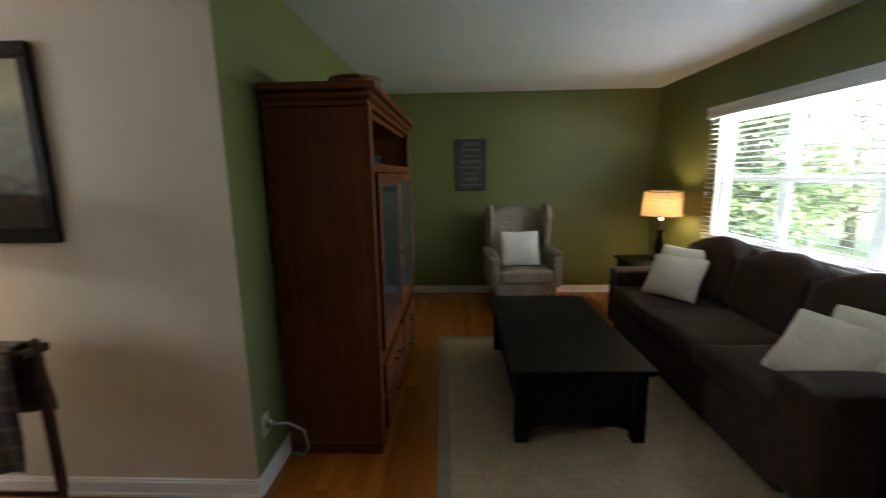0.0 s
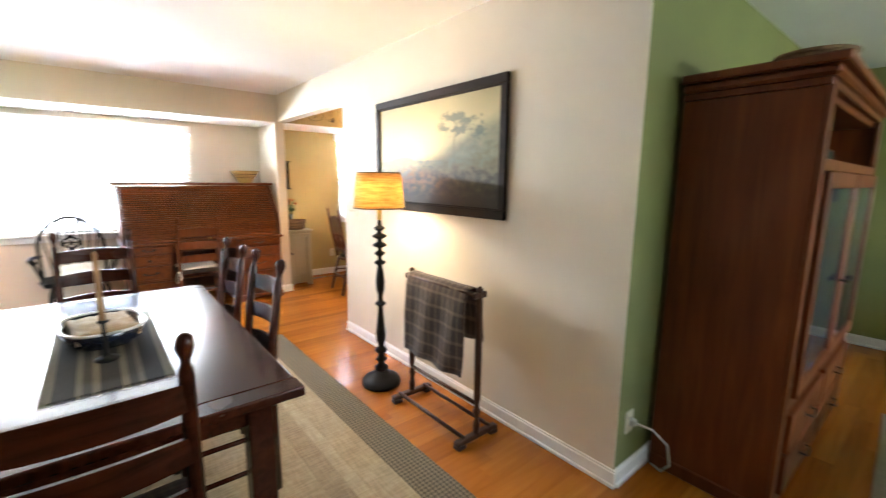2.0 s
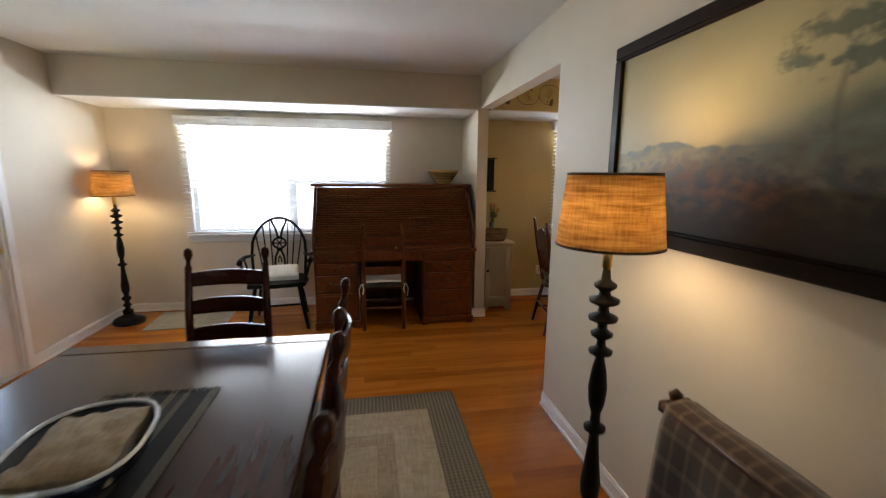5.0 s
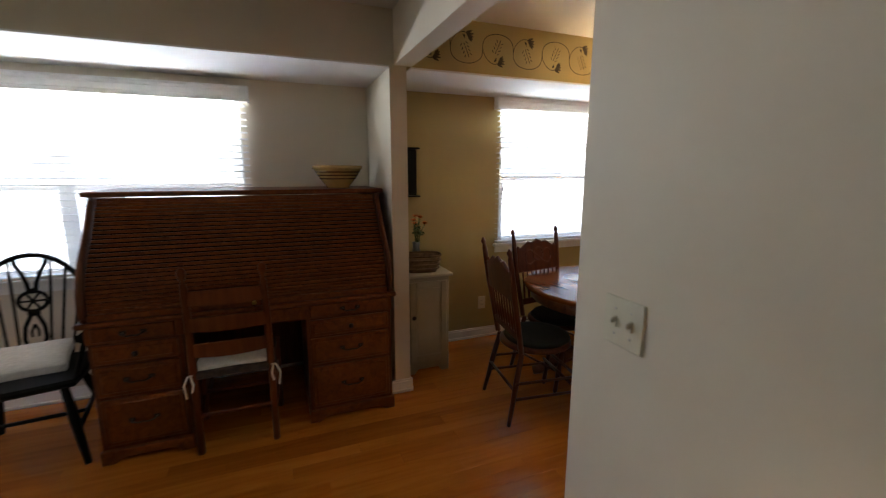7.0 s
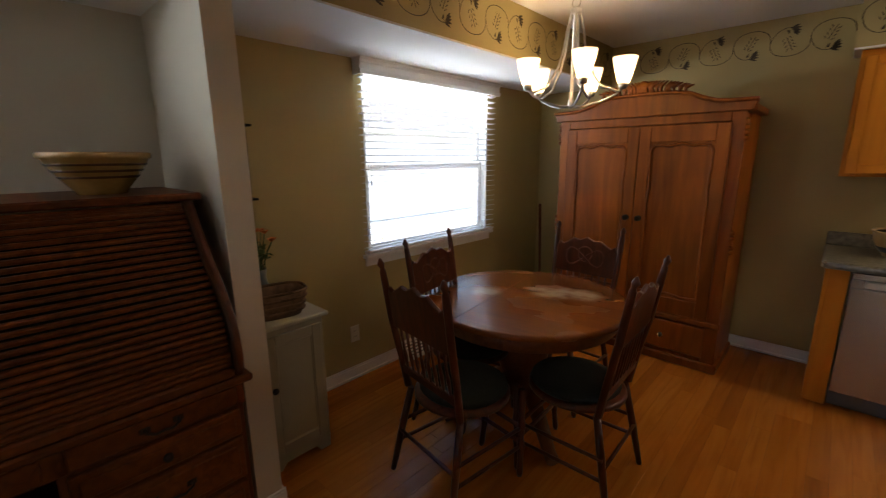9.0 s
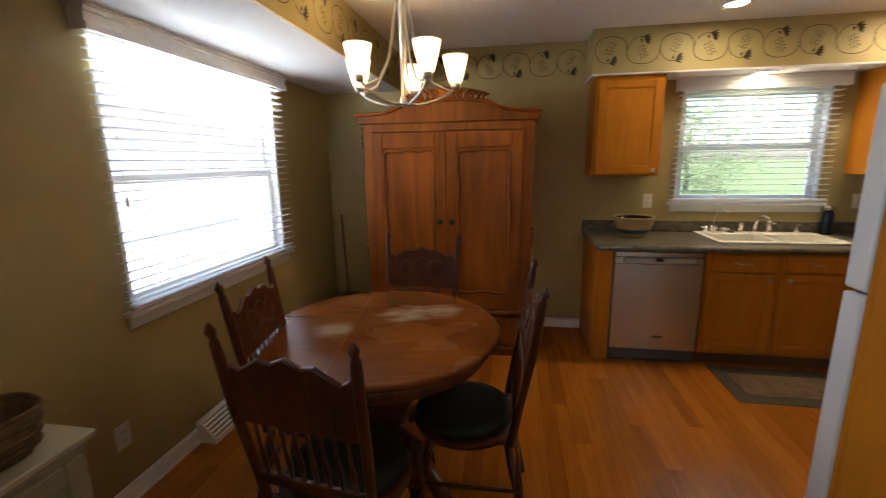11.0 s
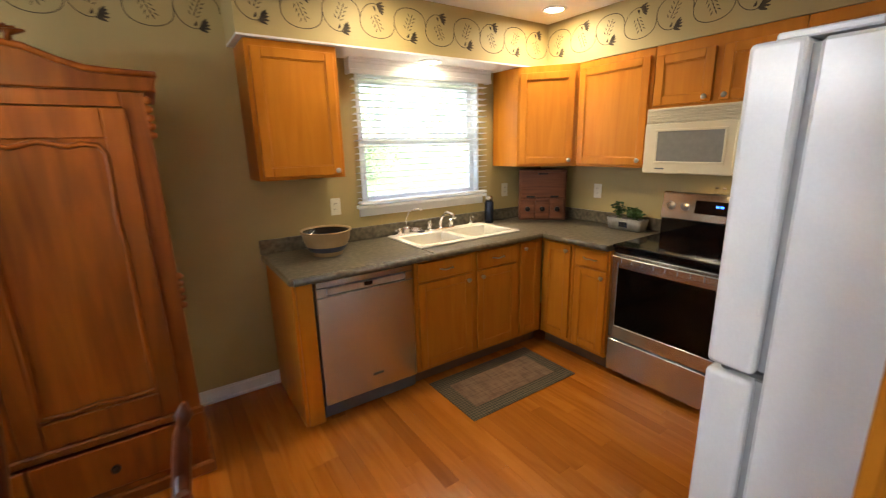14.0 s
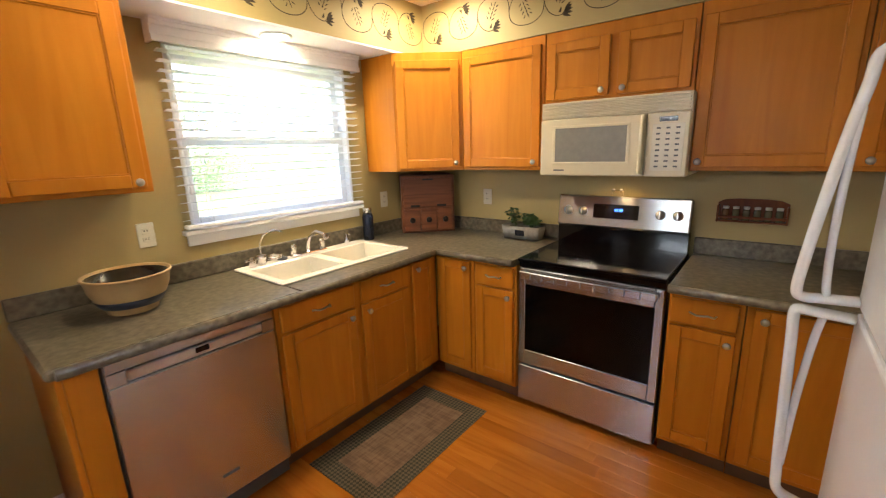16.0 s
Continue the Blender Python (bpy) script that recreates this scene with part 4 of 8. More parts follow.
dt = thing("dining_table", "long dark espresso wooden dining table with square legs", "table", (-2.758, 0.435, 0.008))
part("tabletop", join(box(1.645, 1.09, 0.035, (0, 0, 0.7245), 0.006, None, 2)), M_ESPRESSO, dt)
for s in (-1, 1):
    part("breadboard_end", box(0.09, 1.10, 0.036, (s * 0.868, 0, 0.7245), 0.006, None, 2), M_ESPRESSO, dt)
    part("apron", box(1.56, 0.022, 0.10, (0, s * 0.43, 0.656), 0.003), M_ESPRESSO, dt)
    part("apron", box(0.022, 0.80, 0.10, (s * 0.80, 0, 0.656), 0.003), M_ESPRESSO, dt)
    for q in (-1, 1):
        part("leg", box(0.085, 0.085, 0.706, (s * 0.79, q * 0.42, 0.353), 0.006), M_ESPRESSO, dt)


def ladder_chair(x, y, rz, wood_mat, label, group, z=0.008, slats=3, top=1.09, seat=True, w=0.40, seat_mat=None):
    """Ladder-back chair: bent rear posts with turned finials, bowed slats, woven seat, front legs, stretchers. It faces -y, the back at +y."""
    c = thing("ladder_back_chair", label, "chair", (x, y, z), rz, group)
    hw = w / 2 - 0.02
    for s in (-1, 1):
        pts = [(s * hw, 0.17, 0.0), (s * hw, 0.165, 0.45), (s * (hw - 0.004), 0.185, 0.75), (s * (hw - 0.008), 0.222, top - 0.10), (s * (hw - 0.008), 0.228, top - 0.08), (s * (hw - 0.008), 0.231, top - 0.065), (s * (hw - 0.008), 0.236, top - 0.035), (s * (hw - 0.008), 0.238, top - 0.01), (s * (hw - 0.008), 0.239, top)]
        part("rear_post", tube(pts, [0.018, 0.021, 0.02, 0.018, 0.011, 0.012, 0.022, 0.019, 0.006], 10), wood_mat, c)
        part("leg", tube([(s * (hw + 0.025), -0.19, 0.0), (s * (hw + 0.025), -0.19, 0.47)], [0.017, 0.021], 10), wood_mat, c)
        for zz in (0.14, 0.30):
            part("stretcher", tube([(s * (hw + 0.022), -0.19, zz + 0.02), (s * hw, 0.165, zz)], 0.011, 8), wood_mat, c)
    for zz in (0.18, 0.32):
        part("stretcher", tube([(-hw - 0.025, -0.19, zz), (hw + 0.025, -0.19, zz)], 0.012, 8), wood_mat, c)
    part("stretcher", tube([(-hw, 0.165, 0.22), (hw, 0.165, 0.22)], 0.011, 8), wood_mat, c)
    for k in range(slats):
        zc = top - 0.165 - k * 0.145
        yc = 0.167 + max(0.0, zc - 0.5) * 0.115
        bm = bmesh.new()
        cols = []
        N = 8
        for i in range(N + 1):
            u = -1 + 2 * i / N
            bow = 0.035 * (1 - u * u)
            hh = 0.036 + 0.012 * (1 - u * u)
            yy = yc + bow
            cols.append([bm.verts.new((u * (hw - 0.006), yy - 0.006, zc - 0.034)), bm.verts.new((u * (hw - 0.006), yy + 0.006, zc - 0.034)), bm.verts.new((u * (hw - 0.006), yy + 0.009, zc + hh)), bm.verts.new((u * (hw - 0.006), yy - 0.003, zc + hh))])
        for a, b in zip(cols, cols[1:]):
            for q in range(4):
                bm.faces.new((a[q], b[q], b[(q + 1) % 4], a[(q + 1) % 4]))
        bm.faces.new(cols[0])
        bm.faces.new(cols[-1][::-1])
        part("slat", bm, wood_mat, c)
    part("seat", cushion(2 * hw + 0.06, 0.40, 0.05, (0, -0.015, 0.452), None, 0.2, 5), seat_mat or M_RUSH, c, "woven rush seat")
    return c


M_RUSH = cloth("dark_rush_weave", (0.03, 0.02, 0.014), (0.075, 0.05, 0.03), 160.0, 0.8, 0.2, 0.0)
G = "chairs round the dining table"
LB = "dark espresso ladder-back chair with a woven seat"
ladder_chair(-1.79, 0.416, -90, M_ESPRESSO, LB, G, top=1.115, w=0.43)
ladder_chair(-3.78, 0.44, 90, M_ESPRESSO, LB, G, top=1.11, w=0.43)
ladder_chair(-3.125, 0.845, 0, M_ESPRESSO, LB, G, top=1.10, w=0.43)
ladder_chair(-2.555, 0.855, 0, M_ESPRESSO, LB, G, top=1.10, w=0.43)
ladder_chair(-2.385, 0.06, 180, M_ESPRESSO, LB, G, top=1.10)
ladder_chair(-2.905, 0.085, 180, M_ESPRESSO, LB, G, top=1.10)

M_RUN = striped("dark_plaid_runner_stripes", [(0.0, (0.15, 0.13, 0.085)), (0.08, (0.028, 0.026, 0.02)), (0.24, (0.17, 0.145, 0.095)), (0.29, (0.06, 0.055, 0.04)), (0.36, (0.17, 0.145, 0.095)), (0.42, (0.028, 0.026, 0.02)), (0.58, (0.17, 0.145, 0.095)), (0.64, (0.045, 0.04, 0.035)), (0.71, (0.12, 0.105, 0.08)), (0.76, (0.02, 0.02, 0.022)), (0.92, (0.12, 0.105, 0.08))])
run = thing("table_runner", "grey and black striped table runner with fringed ends", "table runner", (-2.70, 0.46, 0.7505), 90)
part("cloth", box(0.37, 0.94, 0.003, (0, 0, 0.0025), 0.001), M_RUN, run)
for s in (-1, 1):
    part("fringe", join(*[box(0.006, 0.03, 0.002, (-0.18 + 0.36 * k / 27, s * (0.482 + 0.004 * (k % 3)), 0.002), 0) for k in range(28)]), M_RUN, run)


def oval(a, b, z, r, n=24, e=2.6):
    pts = []
    for k in range(n + 1):
        t = 2 * math.pi * k / n
        pts.append((a * math.copysign(abs(math.cos(t)) ** (2 / e), math.cos(t)), b * math.copysign(abs(math.sin(t)) ** (2 / e), math.sin(t)), z))
    return tube(pts, r, 6)


def oval_bowl(rings, n=28, e=2.6):
    """A hollow oval vessel from (half width, half depth, height) rings, going up outside and down inside."""
    bm = bmesh.new()
    rows = []
    for a, b, z in rings:
        row = []
        for k in range(n):
            t = 2 * math.pi * k / n
            row.append(bm.verts.new((a * math.copysign(abs(math.cos(t)) ** (2 / e), math.cos(t)), b * math.copysign(abs(math.sin(t)) ** (2 / e), math.sin(t)), z)))
        rows.append(row)
    for p, q in zip(rows, rows[1:]):
        for k in range(n):
            f = bm.faces.new((p[k], p[(k + 1) % n], q[(k + 1) % n], q[k]))
            f.smooth = True
    bm.faces.new(rows[0][::-1])
    bm.faces.new(rows[-1])
    return bm


M_ENAMEL = plain("dark_blue_enamel", (0.012, 0.016, 0.03), 0.2, spread=0.1, coat=0.3)
M_WHITE_EN = plain("white_enamel", (0.75, 0.75, 0.72), 0.25, spread=0.02)
M_TANCLOTH = cloth("tan_cotton_cloth", (0.33, 0.23, 0.12), (0.48, 0.36, 0.21), 500.0)
pan = thing("enamel_bowl", "oval dark enamel bowl with a white rim and tan cloth", "bowl", (-2.80, 0.45, 0.755), 8)
part("bowl", oval_bowl([(0.14, 0.10, 0.0), (0.175, 0.135, 0.03), (0.195, 0.15, 0.075), (0.19, 0.145, 0.077), (0.165, 0.125, 0.032), (0.13, 0.09, 0.008)]), M_ENAMEL, pan)
part("rim", oval(0.193, 0.148, 0.078, 0.006), M_WHITE_EN, pan)
fold = cushion(0.30, 0.22, 0.07, (0, 0, 0.055), None, 0.4, 21, 12)
for v in fold.verts:
    v.co.z += 0.018 * noise.noise(Vector((v.co.x * 22, v.co.y * 22, 3.1)))
part("napkin", fold, M_TANCLOTH, pan, "crumpled tan cloth")
cs = thing("candlestick", "tall tan taper candle on a slim dark iron stick", "candle", (-2.53, 0.455, 0.755))
part("holder", lathe([(0.0, 0.0), (0.042, 0.0), (0.043, 0.006), (0.016, 0.014), (0.008, 0.03), (0.007, 0.10), (0.012, 0.106), (0.007, 0.114), (0.007, 0.145), (0.018, 0.152), (0.019, 0.158), (0.013, 0.16)], 16), M_LAMPBLACK, cs)
part("candle", lathe([(0.011, 0.158), (0.0105, 0.22), (0.0085, 0.42), (0.003, 0.432)], 14), plain("tan_wax", (0.42, 0.22, 0.085), 0.5), cs)
part("wick", tube([(0, 0, 0.43), (0.002, 0, 0.442)], 0.0012, 5), M_DARKMETAL, cs)

turned_lamp("floor_lamp", -2.972, 1.966, "black turned floor lamp with a lit burlap shade", group="floor lamps")
turned_lamp("floor_lamp", -6.24, -1.235, "black turned floor lamp lit in the room corner", group="floor lamps")

# blanket rack against the partition
rk = thing("blanket_rack", "dark wooden blanket rack beside the floor lamp", "rack", (-2.362, 2.03, 0))
for s in (-1, 1):
    part("foot", join(box(0.042, 0.31, 0.03, (s * 0.315, 0, 0.035), 0.006), box(0.05, 0.06, 0.02, (s * 0.315, -0.125, 0.01), 0.005), box(0.05, 0.06, 0.02, (s * 0.315, 0.125, 0.01), 0.005)), M_OAKDARK, rk)
    part("upright", lathe([(0.018, 0.05), (0.02, 0.10), (0.012, 0.14), (0.022, 0.18), (0.012, 0.21), (0.02, 0.26), (0.021, 0.60), (0.015, 0.66), (0.021, 0.70), (0.018, 0.84), (0.014, 0.87), (0.02, 0.89), (0.004, 0.905)], 12, (s * 0.315, 0, 0)), M_OAKDARK, rk)
    part("arm", box(0.022, 0.10, 0.035, (s * 0.315, 0, 0.855), 0.006), M_OAKDARK, rk)
for y, z in ((-0.10, 0.055), (0.10, 0.055), (0, 0.22)):
    part("rail", tube([(-0.315, y, z), (0.315, y, z)], 0.011, 8), M_OAKDARK, rk)
for y in (-0.04, 0.04):
    part("rail", tube([(-0.31, y, 0.86), (0.31, y, 0.86)], 0.012, 8), M_OAKDARK, rk)


def plaid(name, base, line, n_lines):
    m, n, l, b = material(name)
    co, sep = n.new("ShaderNodeTexCoord"), n.new("ShaderNodeSeparateXYZ")
    l.new(co.outputs["UV"], sep.inputs[0])
    res = None
    for k in (0, 1):
        mul, fr, lt = n.new("ShaderNodeMath"), n.new("ShaderNodeMath"), n.new("ShaderNodeMath")
        mul.operation, fr.operation, lt.operation = "MULTIPLY", "FRACT", "LESS_THAN"
        mul.inputs[1].default_value, lt.inputs[1].default_value = n_lines[k], 0.22
        l.new(sep.outputs[k], mul.inputs[0])
        l.new(mul.outputs[0], fr.inputs[0])
        l.new(fr.outputs[0], lt.inputs[0])
        if res is None:
            res = lt.outputs[0]
        else:
            add = n.new("ShaderNodeMath")
            add.operation = "ADD"
            l.new(res, add.inputs[0])
            l.new(lt.outputs[0], add.inputs[1])
            half = n.new("ShaderNodeMath")
            half.operation, half.inputs[1].default_value = "MULTIPLY", 0.5
            l.new(add.outputs[0], half.inputs[0])
            res = half.outputs[0]
    rp = ramp_node(n, l, res, [(0.0, base), (1.0, line)])
    t = noise_node(n, l, 320.0, 3.0)
    rb = ramp_node(n, l, t.outputs[0], [(0.3, (0.65, 0.65, 0.65)), (0.7, (1.0, 1.0, 1.0))])
    l.new(mixed(n, l, rp.outputs[0], rb.outputs[0], 1.0, "MULTIPLY"), b.inputs["Base Color"])
    b.inputs["Roughness"].default_value, b.inputs["Sheen Weight"].default_value = 0.95, 0.2
    bump(n, l, b, t.outputs[0], 0.6, 0.002)
    return m


def draped(width, path, name, mat, parent):
    """A cloth of some thickness hung along a path in y and z, with soft folds, mapped in uv."""
    bm = bmesh.new()
    uv = bm.loops.layers.uv.new("uv")
    nx, rows = 28, []
    total = len(path) - 1
    for j, (y, z) in enumerate(path):
        row = []
        for i in range(nx + 1):
            u = i / nx
            f = 0.010 * math.sin(u * 15 + 0.6 * j) * min(1.0, abs(z - 0.87) * 4) + 0.006 * noise.noise(Vector((u * 5, j * 0.4, 2.2)))
            sag = 0.012 * noise.noise(Vector((u * 4, 1.7, 0.3))) * (abs(z - 0.87) > 0.3)
            row.append(bm.verts.new(((u - 0.5) * width * (1 - 0.05 * abs(0.87 - z)), y + f, z + sag)))
        rows.append(row)
    for j in range(total):
        for i in range(nx):
            f = bm.faces.new((rows[j][i], rows[j][i + 1], rows[j + 1][i + 1], rows[j + 1][i]))
            f.smooth = True
            for lp, (a, b) in zip(f.loops, ((i, j), (i + 1, j), (i + 1, j + 1), (i, j + 1))):
                lp[uv].uv = (a / nx, b / total)
    ob = part(name, bm, mat, parent)
    th = ob.modifiers.new("thick", "SOLIDIFY")
    th.thickness = 0.006
    return ob


blk = thing("plaid_blanket", "dark brown plaid blanket draped over the rack", "blanket", (-2.372, 2.03, 0))
draped(0.56, [(0.085, 0.55), (0.075, 0.68), (0.06, 0.80), (0.045, 0.875), (0.0, 0.889), (-0.045, 0.88), (-0.064, 0.82), (-0.072, 0.72), (-0.078, 0.62), (-0.082, 0.52), (-0.086, 0.43), (-0.09, 0.38)], "cloth", plaid("brown_grey_plaid", (0.052, 0.027, 0.015), (0.18, 0.12, 0.072), (11, 13)), blk)

# framed landscape
def landscape(name):
    """Oil landscape: gold sky, blue hills, a dark slope rising to one side with a spreading tree, russet scrub in front."""
    m, n, l, b = material(name)
    co, sep = n.new("ShaderNodeTexCoord"), n.new("ShaderNodeSeparateXYZ")
    l.new(co.outputs["Generated"], sep.inputs[0])
    u, v = sep.outputs[0], sep.outputs[2]

    def op(kind, *args):
        node = n.new("ShaderNodeMath")
        node.operation = kind
        for k, a in enumerate(args):
            if isinstance(a, (int, float)):
                node.inputs[k].default_value = a
            else:
                l.new(a, node.inputs[k])
        return node.outputs[0]

    def soft(x, lo, hi):
        node = n.new("ShaderNodeMapRange")
        node.interpolation_type = "SMOOTHSTEP"
        node.inputs[1].default_value, node.inputs[2].default_value = lo, hi
        l.new(x, node.inputs[0])
        return node.outputs[0]

    def bell(x, mid, wide):
        d = op("DIVIDE", op("SUBTRACT", x, mid), wide)
        return op("POWER", 2.718, op("MULTIPLY", op("MULTIPLY", d, d), -1.0))

    def spot_at(x, z, rx, rz):
        return op("MULTIPLY", bell(u, x, rx), bell(v, z, rz))

    broad = op("SUBTRACT", noise_node(n, l, 4.0, 5.0, (1, 1, 1.8), False).outputs[0], 0.5)
    daub = op("SUBTRACT", noise_node(n, l, 17.0, 7.0, (1, 1, 1.6), False).outputs[0], 0.5)
    leafy = noise_node(n, l, 30.0, 6.0, (1, 1, 1.3), False).outputs[0]
    vw = op("MULTIPLY_ADD", broad, 0.10, v)
    sky = ramp_node(n, l, vw, [(0.3, (0.58, 0.46, 0.19)), (0.5, (0.60, 0.51, 0.25)), (0.78, (0.50, 0.43, 0.22)), (1.0, (0.38, 0.33, 0.18))]).outputs[0]
    sky = mixed(n, l, sky, (0.74, 0.58, 0.26), op("MULTIPLY", spot_at(0.36, 0.50, 0.22, 0.16), 0.8))
    # far blue hills
    top = op("MULTIPLY_ADD", bell(u, 0.23, 0.11), 0.045, op("MULTIPLY_ADD", daub, 0.05, 0.435))
    hill = soft(op("SUBTRACT", top, v), -0.004, 0.012)
    tone = ramp_node(n, l, op("MULTIPLY_ADD", daub, 0.35, v), [(0.30, (0.22, 0.20, 0.13)), (0.36, (0.50, 0.39, 0.16)), (0.42, (0.34, 0.31, 0.16)), (0.47, (0.23, 0.26, 0.18)), (0.55, (0.27, 0.29, 0.19))]).outputs[0]
    out = mixed(n, l, sky, tone, op("MULTIPLY", hill, 0.9))
    # slope that rises to the side
    edge = op("MULTIPLY_ADD", op("MAXIMUM", op("SUBTRACT", u, 0.33), 0.0), 0.72, op("MULTIPLY_ADD", broad, 0.22, 0.325))
    slope = soft(op("SUBTRACT", edge, v), -0.07, 0.13)
    green = ramp_node(n, l, op("MULTIPLY_ADD", daub, 0.5, v), [(0.05, (0.018, 0.012, 0.005)), (0.25, (0.05, 0.04, 0.015)), (0.38, (0.11, 0.105, 0.05)), (0.52, (0.15, 0.165, 0.10)), (0.7, (0.24, 0.235, 0.13))]).outputs[0]
    out = mixed(n, l, out, green, op("MULTIPLY", slope, 0.93))
    # russet scrub and dark foreground
    scrub = op("MULTIPLY", spot_at(0.34, 0.24, 0.24, 0.13), soft(op("MULTIPLY_ADD", daub, 1.2, 0.55), 0.25, 0.7))
    out = mixed(n, l, out, (0.21, 0.080, 0.014), op("MINIMUM", op("MULTIPLY", scrub, 1.2), 1.0))
    out = mixed(n, l, out, (0.020, 0.012, 0.006), op("MULTIPLY", soft(op("MULTIPLY_ADD", daub, 0.35, v), 0.36, 0.06), 0.92))
    # tree: trunk and a flat spreading crown
    bend = op("MULTIPLY_ADD", op("SINE", op("MULTIPLY", v, 9.0)), 0.012, 0.70)
    trunk = op("MULTIPLY", op("MULTIPLY", bell(u, bend, 0.008), soft(v, 0.30, 0.42)), soft(v, 0.80, 0.68))
    out = mixed(n, l, out, (0.10, 0.09, 0.055), op("MULTIPLY", trunk, 0.45))
    crown = None
    for x, z, rx, rz in ((0.68, 0.80, 0.13, 0.075), (0.79, 0.74, 0.12, 0.07), (0.60, 0.72, 0.07, 0.07), (0.86, 0.66, 0.08, 0.08), (0.73, 0.68, 0.10, 0.07)):
        c = spot_at(x, z, rx, rz)
        crown = c if crown is None else op("MAXIMUM", crown, c)
    ragged = op("MULTIPLY_ADD", daub, 1.1, op("SUBTRACT", leafy, 0.5))
    crown = soft(op("ADD", op("MULTIPLY", crown, 0.8), ragged), 0.42, 0.80)
    out = mixed(n, l, out, (0.085, 0.115, 0.085), op("MULTIPLY", crown, 0.8))
    l.new(out, b.inputs["Base Color"])
    b.inputs["Roughness"].default_value, b.inputs["Specular IOR Level"].default_value = 0.45, 0.3
    bump(n, l, b, leafy, 0.12, 0.002)
    return m


PX0, PX1, PZ0, PZ1 = -3.507, -2.106, 1.240, 2.052
pt = thing("landscape_painting", "large framed landscape painting in gold and brown tones", "painting", ((PX0 + PX1) / 2, PART_Y - 0.002, (PZ0 + PZ1) / 2))
pw, ph, fr = PX1 - PX0, PZ1 - PZ0, 0.055
M_FRAME = wood("dark_walnut_frame", (0.010, 0.005, 0.003), (0.026, 0.012, 0.007), "x", 0.45, 8.0, 0.0)
M_FRAME.node_tree.nodes["Principled BSDF"].inputs["Specular IOR Level"].default_value = 0.12
part("canvas", box(pw - 2 * fr + 0.01, 0.006, ph - 2 * fr + 0.01, (0, -0.010, 0), 0), landscape("oil_landscape"), pt)
for s in (-1, 1):
    part("frame_rail", join(box(pw, 0.026, fr, (0, -0.014, s * (ph / 2 - fr / 2)), 0.006), box(pw - 2 * fr + 0.02, 0.018, 0.012, (0, -0.016, s * (ph / 2 - fr - 0.003)), 0.003)), M_FRAME, pt)
    part("frame_stile", box(fr, 0.026, ph - 2 * fr, (s * (pw / 2 - fr / 2), -0.014, 0), 0.006), M_FRAME, pt)

wall_plate("light_switch", "ivory double toggle light switch on the partition", (-3.963, PART_Y, 1.178), 0, "double_switch")
wall_plate("light_switch", "ivory toggle light switch beside the front door", (-3.80, -1.16, 1.2), 180, "switch")

# roll-top desk: local front faces -y, turned to face the room
dk = thing("roll_top_desk", "large red oak roll-top desk with its tambour closed", "desk", (-5.73, 1.425, 0), 90)
DW, DD = 1.56, 0.83
PROF = [(0.015, 0.80), (0.012, 0.86), (0.022, 0.93), (0.05, 1.0), (0.10, 1.07), (0.165, 1.14), (0.225, 1.21), (0.275, 1.28), (0.315, 1.34), (0.335, 1.365)]


def prof_at(u):
    f = u * (len(PROF) - 1)
    i = min(int(f), len(PROF) - 2)
    k = f - i
    return (PROF[i][0] * (1 - k) + PROF[i + 1][0] * k, PROF[i][1] * (1 - k) + PROF[i + 1][1] * k)


part("top", box(DW + 0.07, 0.53, 0.028, (0, DD - 0.255, 1.389), 0.006), M_DESK, dk)
for s in (-1, 1):
    outline = [(0.0, 0.78)] + [(y - 0.028, z + 0.006) for y, z in PROF] + [(0.34, 1.375), (DD, 1.375), (DD, 0.78)]
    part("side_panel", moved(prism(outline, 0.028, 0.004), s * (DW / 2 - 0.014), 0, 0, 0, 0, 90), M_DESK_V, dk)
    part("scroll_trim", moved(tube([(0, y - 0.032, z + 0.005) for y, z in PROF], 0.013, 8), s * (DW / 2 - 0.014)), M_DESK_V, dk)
NS = 30
for k in range(NS):
    y, z = prof_at((k + 0.5) / NS)
    part("tambour_slat", moved(box(DW - 0.06, 0.014, 0.0185, (0, 0, 0), 0.006, (-math.degrees(math.atan2(prof_at(min(1, (k + 1) / NS))[0] - prof_at(k / NS)[0], prof_at(min(1, (k + 1) / NS))[1] - prof_at(k / NS)[1])), 0, 0)), 0, y - 0.004, z), M_DESK, dk)
back = bmesh.new()
rail = [[back.verts.new((sx * (DW / 2 - 0.03), y + dy, z)) for dy in (0.004, 0.014) for sx in (-1, 1)] for y, z in [(PROF[0][0], 0.775)] + PROF]
for p, q in zip(rail, rail[1:]):
    back.faces.new((p[0], p[1], q[1], q[0]))
    back.faces.new((p[2], q[2], q[3], p[3]))
# backing closes the tambour; its black stands in for shade between slats
part("tambour_backing", back, M_BLACKWOOD, dk)
part("handle_rail", box(DW - 0.06, 0.024, 0.035, (0, 0.0, 0.80), 0.006), M_DESK, dk)
part("writing_surface", box(DW + 0.05, DD + 0.02, 0.028, (0, DD / 2 - 0.01, 0.766), 0.007), M_DESK, dk)
PED = [(-0.775, -0.365), (0.265, 0.775)]
